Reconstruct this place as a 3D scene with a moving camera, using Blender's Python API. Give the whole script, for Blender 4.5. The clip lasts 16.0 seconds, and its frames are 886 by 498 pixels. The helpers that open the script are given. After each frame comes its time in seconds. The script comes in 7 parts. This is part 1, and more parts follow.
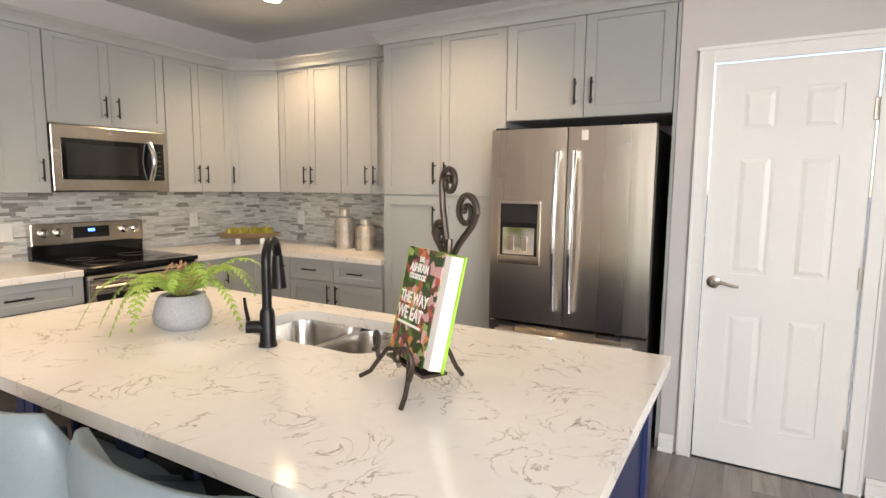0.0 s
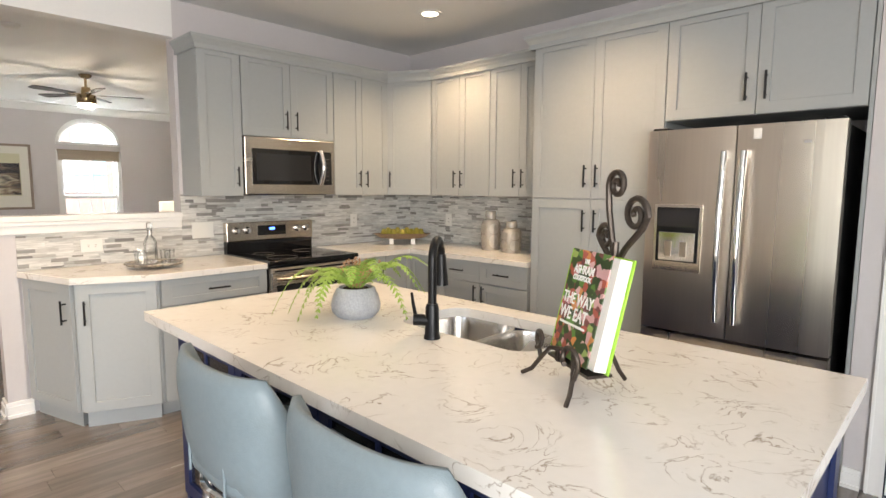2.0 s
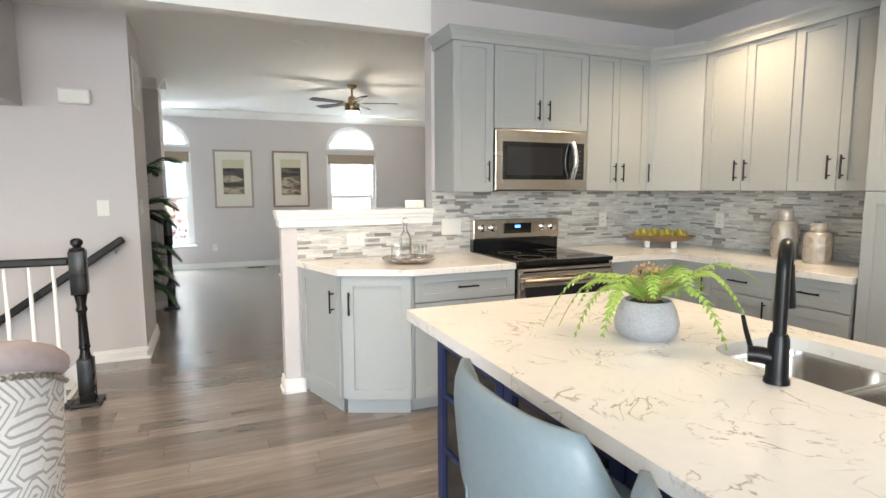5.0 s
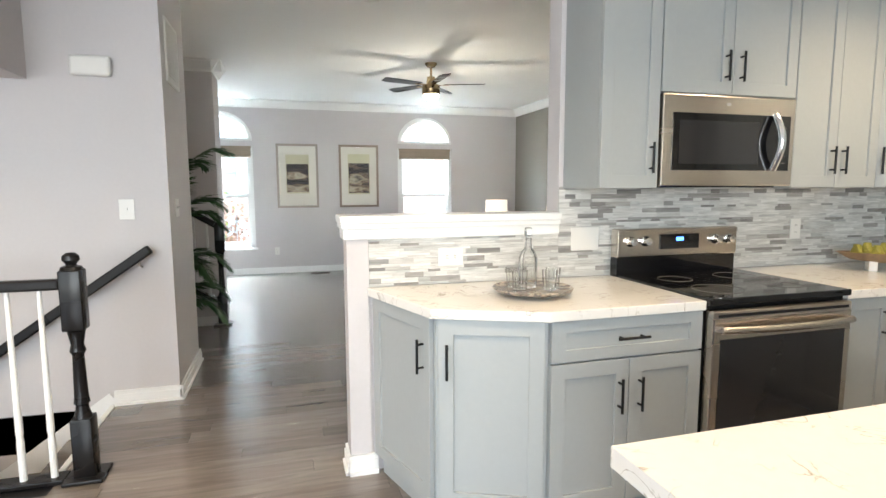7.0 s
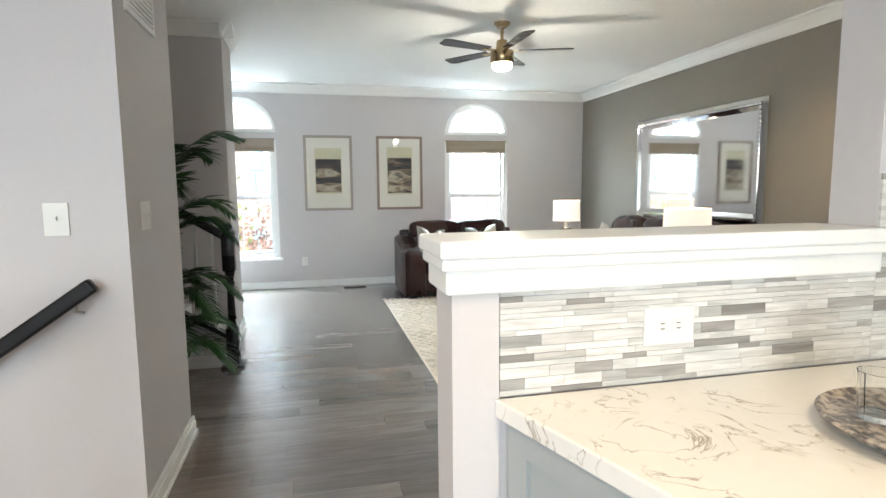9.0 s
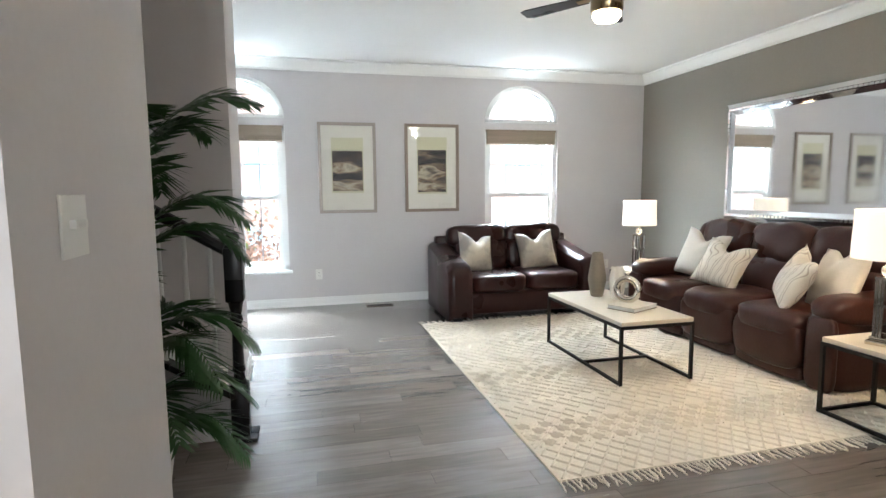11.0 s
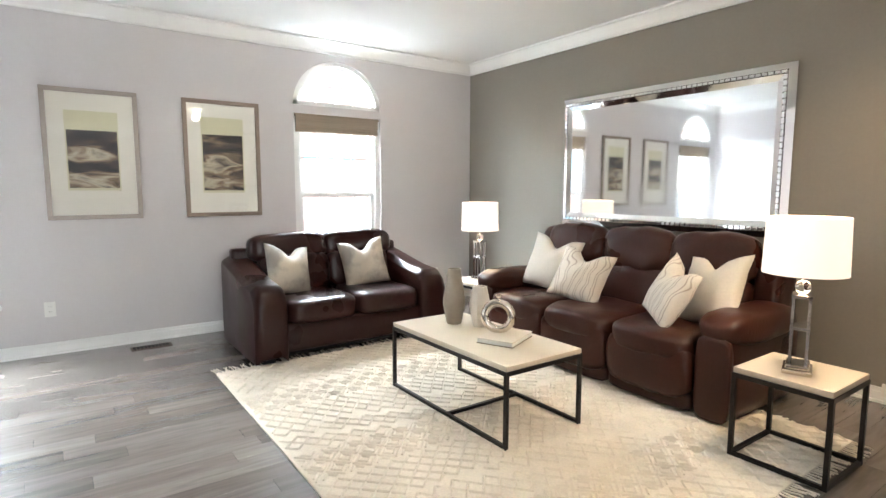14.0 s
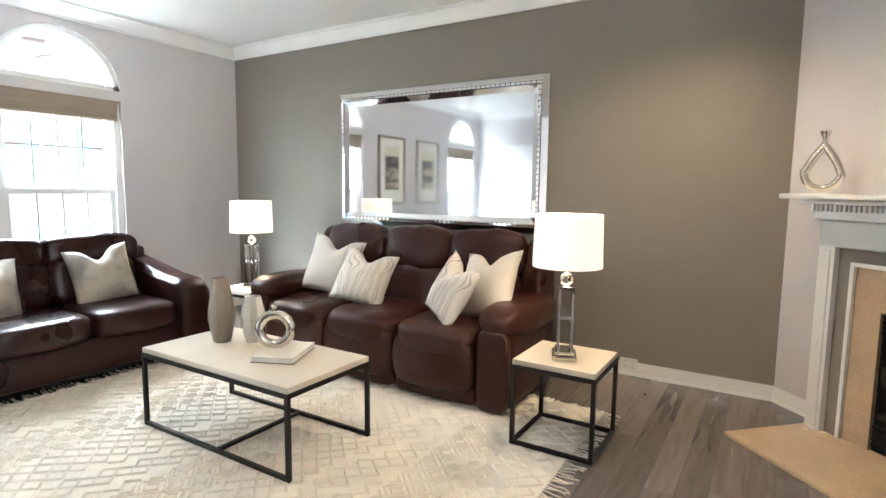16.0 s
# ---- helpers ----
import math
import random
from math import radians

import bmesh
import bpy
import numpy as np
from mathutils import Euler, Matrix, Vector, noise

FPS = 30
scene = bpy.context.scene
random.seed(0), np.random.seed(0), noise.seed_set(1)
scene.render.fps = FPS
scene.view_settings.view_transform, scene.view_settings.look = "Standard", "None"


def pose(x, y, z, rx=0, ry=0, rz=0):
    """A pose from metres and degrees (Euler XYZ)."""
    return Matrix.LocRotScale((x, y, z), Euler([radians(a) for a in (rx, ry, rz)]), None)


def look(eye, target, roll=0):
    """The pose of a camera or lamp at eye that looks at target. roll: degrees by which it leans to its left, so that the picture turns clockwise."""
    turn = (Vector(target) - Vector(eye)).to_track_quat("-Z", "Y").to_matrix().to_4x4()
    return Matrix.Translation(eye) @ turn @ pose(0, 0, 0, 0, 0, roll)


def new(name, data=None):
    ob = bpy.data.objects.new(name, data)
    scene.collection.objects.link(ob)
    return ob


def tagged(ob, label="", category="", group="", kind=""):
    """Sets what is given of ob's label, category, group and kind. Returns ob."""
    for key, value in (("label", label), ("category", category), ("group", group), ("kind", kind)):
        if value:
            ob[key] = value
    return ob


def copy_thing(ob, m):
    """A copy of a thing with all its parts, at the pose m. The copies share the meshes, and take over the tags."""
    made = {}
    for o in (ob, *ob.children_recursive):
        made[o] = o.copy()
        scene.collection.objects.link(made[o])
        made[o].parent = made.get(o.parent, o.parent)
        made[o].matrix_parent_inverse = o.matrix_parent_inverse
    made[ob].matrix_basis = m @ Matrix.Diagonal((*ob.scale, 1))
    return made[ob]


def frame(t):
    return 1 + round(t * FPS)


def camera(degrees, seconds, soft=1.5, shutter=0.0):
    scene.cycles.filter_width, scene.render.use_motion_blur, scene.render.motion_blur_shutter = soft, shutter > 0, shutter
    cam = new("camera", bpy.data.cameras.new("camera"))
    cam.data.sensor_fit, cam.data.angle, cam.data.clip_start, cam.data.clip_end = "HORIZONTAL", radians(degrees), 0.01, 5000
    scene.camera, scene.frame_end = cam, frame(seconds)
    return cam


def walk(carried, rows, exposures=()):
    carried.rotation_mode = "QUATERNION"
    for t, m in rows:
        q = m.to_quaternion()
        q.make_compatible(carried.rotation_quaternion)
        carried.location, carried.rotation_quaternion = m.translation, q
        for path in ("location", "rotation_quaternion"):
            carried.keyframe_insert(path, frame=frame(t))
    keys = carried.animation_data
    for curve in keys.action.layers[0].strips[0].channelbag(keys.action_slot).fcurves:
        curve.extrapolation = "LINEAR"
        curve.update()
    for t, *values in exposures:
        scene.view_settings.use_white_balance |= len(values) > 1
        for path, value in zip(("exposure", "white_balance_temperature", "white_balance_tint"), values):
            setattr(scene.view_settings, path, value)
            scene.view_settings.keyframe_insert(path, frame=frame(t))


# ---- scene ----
cam = camera(78.4, 16.0)

PATH = [
    (0, (1.018, -0.194, 1.425), (2.742, 0.794, 1.194), 0.5),
    (0.5, (0.989, -0.194, 1.426), (2.645, 0.903, 1.196), 0.5),
    (1, (0.961, -0.186, 1.426), (2.547, 1.011, 1.199), 0.4),
    (1.5, (0.94, -0.175, 1.423), (2.451, 1.117, 1.199), 0.4),
    (2, (0.921, -0.164, 1.425), (2.349, 1.219, 1.202), 0.3),
    (2.5, (0.902, -0.162, 1.427), (2.235, 1.313, 1.204), 0.2),
    (3, (0.885, -0.155, 1.42), (2.115, 1.407, 1.203), 0.2),
    (3.5, (0.878, -0.153, 1.41), (1.992, 1.493, 1.197), 0.2),
    (4, (0.884, -0.108, 1.4), (1.877, 1.615, 1.187), 0.0),
    (4.5, (0.923, 0.063, 1.383), (1.796, 1.849, 1.165), -0.2),
    (5, (0.965, 0.279, 1.381), (1.738, 2.11, 1.161), -0.2),
    (7.5, (1.116, 1.822, 1.364), (1.64, 3.739, 1.138), -0.2),
    (8, (1.109, 2.148, 1.365), (1.609, 4.071, 1.137), -0.2),
    (8.5, (1.114, 2.529, 1.347), (1.602, 4.456, 1.127), -0.3),
    (9, (1.108, 2.953, 1.342), (1.567, 4.887, 1.121), -0.5),
    (9.5, (1.03, 3.287, 1.336), (1.486, 5.222, 1.114), -0.6),
    (12, (0.82, 4.82, 1.289), (1.412, 6.73, 1.089), -0.2),
    (12.5, (0.83, 4.965, 1.296), (1.557, 6.829, 1.089), -0.2),
    (13, (0.871, 5.146, 1.309), (1.735, 6.949, 1.091), -0.1),
    (13.5, (0.96, 5.306, 1.304), (1.97, 7.028, 1.083), -0.0),
    (14, (1.06, 5.458, 1.303), (2.214, 7.083, 1.082), 0.1),
    (14.5, (1.135, 5.58, 1.308), (2.426, 7.091, 1.085), 0.3),
    (15, (1.172, 5.646, 1.301), (2.609, 7.02, 1.081), 0.6),
    (15.5, (1.2, 5.655, 1.308), (2.771, 6.872, 1.084), 0.6),
    (16, (1.233, 5.639, 1.293), (2.929, 6.677, 1.075), 0.7),
]
walk(cam, [(t, look(e, g, r)) for t, e, g, r in PATH],
     [(0, 1.6, 6900, 13), (3, 1.66, 6500, 9), (7.5, 1.95, 6000, 5), (9.5, 1.88, 5950, 4), (12, 2.0, 6000, 8), (14.5, 2.07, 6250, 9), (16, 2.02, 5950, 7)])

# ---- light ----
world = bpy.data.worlds.new("world")
scene.world = world
world.use_nodes = True
wn = world.node_tree.nodes
sky = wn.new("ShaderNodeTexSky")
sky.sky_type, sky.sun_disc = "NISHITA", False
sky.sun_elevation, sky.sun_rotation = radians(48), radians(200)
wn["Background"].inputs[1].default_value = 0.15
world.node_tree.links.new(sky.outputs[0], wn["Background"].inputs[0])
sun = new("sun", bpy.data.lights.new("sun", "SUN"))
sun.data.energy, sun.data.angle, sun.data.color = 2.6, radians(0.6), (1, 0.95, 0.88)
sun.matrix_world = look((3, 2, 12), (3.8, 9.5, 3.2))


def area(name, eye, target, sx, sy, watts, color):
    lamp = new(name, bpy.data.lights.new(name, "AREA"))
    lamp.data.shape, lamp.data.size, lamp.data.size_y = "RECTANGLE", sx, sy
    lamp.data.energy, lamp.data.color = watts, color
    lamp.matrix_world = look(eye, target)
    return lamp


DAY = (1.0, 0.99, 0.97)
COOL = (0.93, 0.97, 1.0)
# lamp panel added above the windows outside, to strengthen the sky's light indoors
area("sky_fill_panel", (1.8, 12.9, 4.9), (1.8, 9.6, 0.7), 9.0, 3.0, 2700, (0.88, 0.96, 1.0))
# two fill lamps added out of view, to brighten kitchen and stair wall
area("unseen_fill_daylight", (-2.62, -0.2, 1.35), (0.4, 4.4, 1.1), 2.3, 2.0, 11, COOL)
area("unseen_fill_daylight", (-0.3, -2.15, 1.5), (0.6, 3, 1.1), 2.4, 1.8, 62, DAY)


def spot(x, y, z, watts, color=(1.0, 0.72, 0.44)):
    lamp = new("downlight_or_fill", bpy.data.lights.new("downlight_or_fill", "SPOT"))
    lamp.data.energy, lamp.data.spot_size, lamp.data.spot_blend = watts, radians(130), 0.9
    lamp.data.color, lamp.data.shadow_soft_size = color, 0.06
    lamp.matrix_world = look((x, y, z), (x, y, 0))


# first two and last are real cans; the middle four are added warm fill
CANS_AND_FILL = [(3.93, 2.90), (3.45, 1.45), (1.7, 2.6), (0.25, 3.1), (-1.0, 1.4), (-1.0, 3.4), (4.25, 6.15)]
for cx_, cy_ in CANS_AND_FILL:
    spot(cx_, cy_, 2.70, 32)


def bulb(x, y, z, watts, r=0.04, color=(1.0, 0.82, 0.6)):
    lamp = new("bulb", bpy.data.lights.new("bulb", "POINT"))
    lamp.data.energy, lamp.data.color, lamp.data.shadow_soft_size = watts, color, r
    lamp.location = (x, y, z)


bulb(2.72, 7.50, 2.28, 8, 0.05, (1.0, 0.88, 0.72))
bulb(3.845, 6.51, 1.0, 2.2)
bulb(4.26, 9.37, 1.0, 2.2)


# ---- materials ----
def mat(name, color, rough=0.6, metal=0.0, vary=0.06, scale=8.0, bump=0.0, bscale=None, spread=None, coat=0.0, stretch=(1, 1, 1)):
    """A surface with coarse and fine variation of its colour and roughness, and fine relief."""
    m = bpy.data.materials.new(name)
    m.use_nodes = True
    n, l = m.node_tree.nodes, m.node_tree.links
    b = n["Principled BSDF"]
    co = n.new("ShaderNodeTexCoord")
    mp = n.new("ShaderNodeMapping")
    mp.inputs["Scale"].default_value = stretch
    l.new(co.outputs["Object"], mp.inputs[0])
    big, fine = n.new("ShaderNodeTexNoise"), n.new("ShaderNodeTexNoise")
    big.inputs["Scale"].default_value, fine.inputs["Scale"].default_value = scale * 0.25, scale * 6
    big.inputs["Detail"].default_value, fine.inputs["Detail"].default_value = 3, 4
    l.new(mp.outputs[0], big.inputs[0]), l.new(mp.outputs[0], fine.inputs[0])
    add = n.new("ShaderNodeMath")
    add.operation = "ADD"
    l.new(big.outputs[0], add.inputs[0]), l.new(fine.outputs[0], add.inputs[1])
    rng = n.new("ShaderNodeMapRange")
    rng.inputs[1].default_value, rng.inputs[2].default_value = 0.6, 1.4
    rng.inputs[3].default_value, rng.inputs[4].default_value = 1 - vary, 1 + vary
    l.new(add.outputs[0], rng.inputs[0])
    mul = n.new("ShaderNodeVectorMath")
    mul.operation = "SCALE"
    mul.inputs[0].default_value = color
    l.new(rng.outputs[0], mul.inputs["Scale"])
    l.new(mul.outputs[0], b.inputs["Base Color"])
    rr = n.new("ShaderNodeMapRange")
    rr.inputs[1].default_value, rr.inputs[2].default_value = 0.3, 0.7
    rr.inputs[3].default_value, rr.inputs[4].default_value = max(0.02, rough - 0.06), min(1, rough + 0.06)
    l.new(big.outputs[0], rr.inputs[0]), l.new(rr.outputs[0], b.inputs["Roughness"])
    b.inputs["Metallic"].default_value = metal
    b.inputs["Coat Weight"].default_value = coat
    if bump:
        bp, bn = n.new("ShaderNodeBump"), n.new("ShaderNodeTexNoise")
        bn.inputs["Scale"].default_value, bn.inputs["Detail"].default_value = bscale or scale * 10, 5
        bp.inputs["Strength"].default_value, bp.inputs["Distance"].default_value = bump, 0.01
        l.new(mp.outputs[0], bn.inputs[0]), l.new(bn.outputs[0], bp.inputs["Height"]), l.new(bp.outputs[0], b.inputs["Normal"])
    return m


def ramp_of(n, stops, kind="LINEAR"):
    r = n.new("ShaderNodeValToRGB")
    r.color_ramp.interpolation = kind
    while len(r.color_ramp.elements) < len(stops):
        r.color_ramp.elements.new(0.5)
    for e, (p, c) in zip(r.color_ramp.elements, stops):
        e.position, e.color = p, (*c, 1)
    return r


def piece_mat(name, stops, island, rough, grain=(1, 1, 1), gscale=6, gain=0.35, bump=0.15, coat=0.0, low=0.0):
    """Pieces that differ from one another, each with a streaky grain."""
    m = bpy.data.materials.new(name)
    m.use_nodes = True
    n, l = m.node_tree.nodes, m.node_tree.links
    b = n["Principled BSDF"]
    src = n.new("ShaderNodeNewGeometry").outputs["Random Per Island"] if island else n.new("ShaderNodeObjectInfo").outputs["Random"]
    ramp = ramp_of(n, stops)
    l.new(src, ramp.inputs[0])
    co = n.new("ShaderNodeNewGeometry")
    off = n.new("ShaderNodeVectorMath")
    off.operation = "MULTIPLY_ADD"
    off.inputs[1].default_value = grain
    sc = n.new("ShaderNodeMath")
    sc.operation, sc.inputs[1].default_value = "MULTIPLY", 40
    l.new(src, sc.inputs[0])
    l.new(co.outputs["Position"], off.inputs[0]), l.new(sc.outputs[0], off.inputs[2])
    no = n.new("ShaderNodeTexNoise")
    no.inputs["Scale"].default_value, no.inputs["Detail"].default_value, no.inputs["Distortion"].default_value = gscale, 6, 0.6
    l.new(off.outputs[0], no.inputs[0])
    rng = n.new("ShaderNodeMapRange")
    rng.inputs[1].default_value, rng.inputs[2].default_value = 0.3, 0.7
    rng.inputs[3].default_value, rng.inputs[4].default_value = 1 - gain, 1 + gain
    l.new(no.outputs[0], rng.inputs[0])
    mul = n.new("ShaderNodeVectorMath")
    mul.operation = "SCALE"
    l.new(ramp.outputs[0], mul.inputs[0]), l.new(rng.outputs[0], mul.inputs["Scale"])
    l.new(mul.outputs[0], b.inputs["Base Color"])
    rr = n.new("ShaderNodeMapRange")
    rr.inputs[3].default_value, rr.inputs[4].default_value = rough - 0.05, rough + 0.05
    l.new(no.outputs[0], rr.inputs[0]), l.new(rr.outputs[0], b.inputs["Roughness"])
    bp = n.new("ShaderNodeBump")
    bp.inputs["Strength"].default_value, bp.inputs["Distance"].default_value = bump, 0.004
    l.new(no.outputs[0], bp.inputs["Height"]), l.new(bp.outputs[0], b.inputs["Normal"])
    b.inputs["Coat Weight"].default_value, b.inputs["Coat Roughness"].default_value = coat, 0.22
    return m


def glow(name, color, strength):
    m = bpy.data.materials.new(name)
    m.use_nodes = True
    b = m.node_tree.nodes["Principled BSDF"]
    b.inputs["Base Color"].default_value = (*color, 1)
    b.inputs["Emission Color"].default_value, b.inputs["Emission Strength"].default_value = (*color, 1), strength
    return m


def clear(name, color=(1, 1, 1), rough=0.0, ior=1.45):
    m = bpy.data.materials.new(name)
    m.use_nodes = True
    b = m.node_tree.nodes["Principled BSDF"]
    b.inputs["Base Color"].default_value = (*color, 1)
    b.inputs["Transmission Weight"].default_value, b.inputs["Roughness"].default_value, b.inputs["IOR"].default_value = 1, rough, ior
    return m


M_WALL = mat("grey_wall_paint", (0.58, 0.555, 0.56), 0.75, vary=0.025, bump=0.04, bscale=180)
M_ACCENT = mat("taupe_wall_paint", (0.235, 0.215, 0.185), 0.7, vary=0.04, bump=0.04, bscale=180)
M_CEIL = mat("ceiling_paint", (0.78, 0.78, 0.77), 0.85, vary=0.02, bump=0.05, bscale=160)
M_TRIM = mat("white_gloss_paint", (0.80, 0.80, 0.79), 0.35, vary=0.02, bump=0.02)
M_CAB = mat("grey_cabinet_paint", (0.345, 0.365, 0.368), 0.42, vary=0.03, bump=0.02, bscale=120)
M_NAVY = mat("navy_paint", (0.012, 0.022, 0.085), 0.4, vary=0.08)
M_DARK = mat("dark_void", (0.01, 0.01, 0.012), 0.8)
M_BLACKM = mat("black_metal", (0.012, 0.012, 0.013), 0.35, 0.6, vary=0.1)
M_BLACKW = mat("black_painted_wood", (0.01, 0.009, 0.009), 0.28, vary=0.1)
M_BRONZE = mat("aged_bronze", (0.09, 0.075, 0.065), 0.38, 0.9, vary=0.25, scale=30)
M_STEEL = mat("brushed_stainless_steel", (0.56, 0.50, 0.43), 0.29, 1.0, vary=0.05, scale=14, bump=0.05, bscale=40, stretch=(1, 1, 0.02))
M_STEELH = mat("brushed_steel_across", (0.60, 0.54, 0.47), 0.27, 1.0, vary=0.05, scale=14, bump=0.05, bscale=40, stretch=(0.02, 1, 1))
M_SINK = mat("satin_sink_steel", (0.55, 0.53, 0.5), 0.25, 1.0, vary=0.06)
M_CHROME = mat("chrome", (0.8, 0.8, 0.8), 0.06, 1.0, vary=0.02)
M_SILVER = mat("polished_silver", (0.72, 0.68, 0.62), 0.12, 1.0, vary=0.05)
M_NICKEL = mat("satin_nickel", (0.42, 0.38, 0.33), 0.3, 1.0)
M_BRASS = mat("bronze_brass", (0.30, 0.22, 0.12), 0.25, 1.0, vary=0.1)
M_BGLASS = mat("black_glass", (0.006, 0.006, 0.007), 0.06, vary=0.02)
M_SMOKE = mat("smoked_oven_glass", (0.02, 0.02, 0.022), 0.08, vary=0.02)
M_STOOL = mat("blue_grey_leather", (0.165, 0.21, 0.235), 0.42, vary=0.08, scale=10, bump=0.12, bscale=260)
M_LEATHER = mat("brown_leather", (0.036, 0.0105, 0.0068), 0.32, vary=0.2, scale=9, bump=0.13, bscale=70)
M_LEATHER2 = mat("dark_brown_leather", (0.022, 0.006, 0.005), 0.30, vary=0.25, scale=8, bump=0.08, bscale=60)
M_GRILLE = mat("brown_register", (0.05, 0.03, 0.02), 0.5)
M_MIRROR = mat("mirror", (0.93, 0.94, 0.94), 0.015, 1.0, vary=0.005)
M_GLASS = clear("window_glass")
M_CRYSTAL = clear("cut_crystal", (0.97, 0.98, 0.98), 0.03, 1.5)
M_SHADE = glow("lit_linen_shade", (1.0, 0.88, 0.72), 0.2)
M_LIGHT = glow("lit_diffuser", (1.0, 0.85, 0.6), 6.0)
M_BLUE = glow("blue_display", (0.05, 0.15, 1.0), 3.0)
M_PLATE = mat("white_plastic", (0.74, 0.73, 0.70), 0.4, vary=0.01)
M_SLOT = mat("slot_shadow", (0.12, 0.11, 0.1), 0.6)
M_CREAM = mat("cream_tabletop", (0.60, 0.53, 0.43), 0.45, vary=0.08, scale=20)
M_IRON = mat("dark_iron_frame", (0.018, 0.015, 0.013), 0.45, 0.5, vary=0.1)
M_SHADEC = mat("woven_roman_shade", (0.33, 0.27, 0.21), 0.85, vary=0.25, scale=20, bump=0.3, stretch=(0.05, 1, 4))
M_POT = mat("rough_concrete", (0.36, 0.37, 0.39), 0.85, vary=0.22, scale=22, bump=0.4, bscale=60)
M_FERN = mat("fern_green", (0.23, 0.36, 0.06), 0.5, vary=0.3, scale=20)
M_FLOWER = mat("dry_pink_seedheads", (0.42, 0.24, 0.14), 0.8, vary=0.4, scale=40)
M_PALM = mat("dark_palm_green", (0.024, 0.07, 0.017), 0.38, vary=0.4, scale=12)
M_SOIL = mat("soil", (0.05, 0.035, 0.02), 0.95, vary=0.4, bump=0.5)
M_BASKET = mat("woven_white_basket", (0.5, 0.47, 0.42), 0.8, vary=0.25, scale=30, bump=0.4, stretch=(1, 1, 4))
M_PILLOW = mat("ivory_fabric", (0.66, 0.61, 0.54), 0.9, vary=0.06, scale=12, bump=0.3, bscale=300)
M_VASE1 = mat("taupe_ribbed_ceramic", (0.24, 0.20, 0.155), 0.5, vary=0.08)
M_VASE2 = mat("white_ceramic", (0.62, 0.58, 0.52), 0.5, vary=0.04)
M_JAR = mat("pearl_glaze", (0.50, 0.46, 0.41), 0.22, 0.35, vary=0.06)
M_JARD = mat("embossed_silver", (0.42, 0.39, 0.36), 0.4, 0.7, vary=0.3, scale=60, bump=0.6, bscale=120)
M_BOWL = mat("carved_wood", (0.22, 0.15, 0.09), 0.6, vary=0.25, bump=0.2)
M_PEAR = mat("green_gold_fruit", (0.27, 0.24, 0.035), 0.45, vary=0.4, scale=30)
M_STONE = mat("tan_marble", (0.52, 0.39, 0.26), 0.22, vary=0.16, scale=12)
M_BOOKP = mat("paper_block", (0.75, 0.74, 0.70), 0.8, vary=0.05, stretch=(60, 60, 1))
M_LIME = mat("lime_cover", (0.30, 0.60, 0.03), 0.35)
M_TEXT = mat("white_print", (0.85, 0.85, 0.82), 0.5)
M_FRAMEW = mat("washed_wood_frame", (0.26, 0.205, 0.165), 0.45, 0.2, vary=0.15, scale=16)
M_FRAMES = mat("silver_wood_frame", (0.33, 0.29, 0.26), 0.4, 0.3, vary=0.12, scale=16)
M_MAT = mat("mat_board", (0.68, 0.66, 0.60), 0.9, vary=0.02)
M_BOOKC = mat("grey_book_cloth", (0.25, 0.21, 0.17), 0.7)
M_DOORW = mat("stained_wood", (0.35, 0.17, 0.06), 0.5, vary=0.2)
M_OUTSKIN = mat("shutter_blue", (0.33, 0.55, 0.62), 0.6)
# pale blue base colour stands in for bright sky reflected in the panes
M_OUTGLASS = mat("painted_sky_glass", (0.42, 0.50, 0.56), 0.12, vary=0.1)
# white grilles coloured grey, as they look backlit against the bright outside
M_MUNTIN = mat("grille_backlit_grey", (0.42, 0.43, 0.45), 0.5)
M_GROUT = mat("tile_grout", (0.60, 0.59, 0.57), 0.9, vary=0.05)


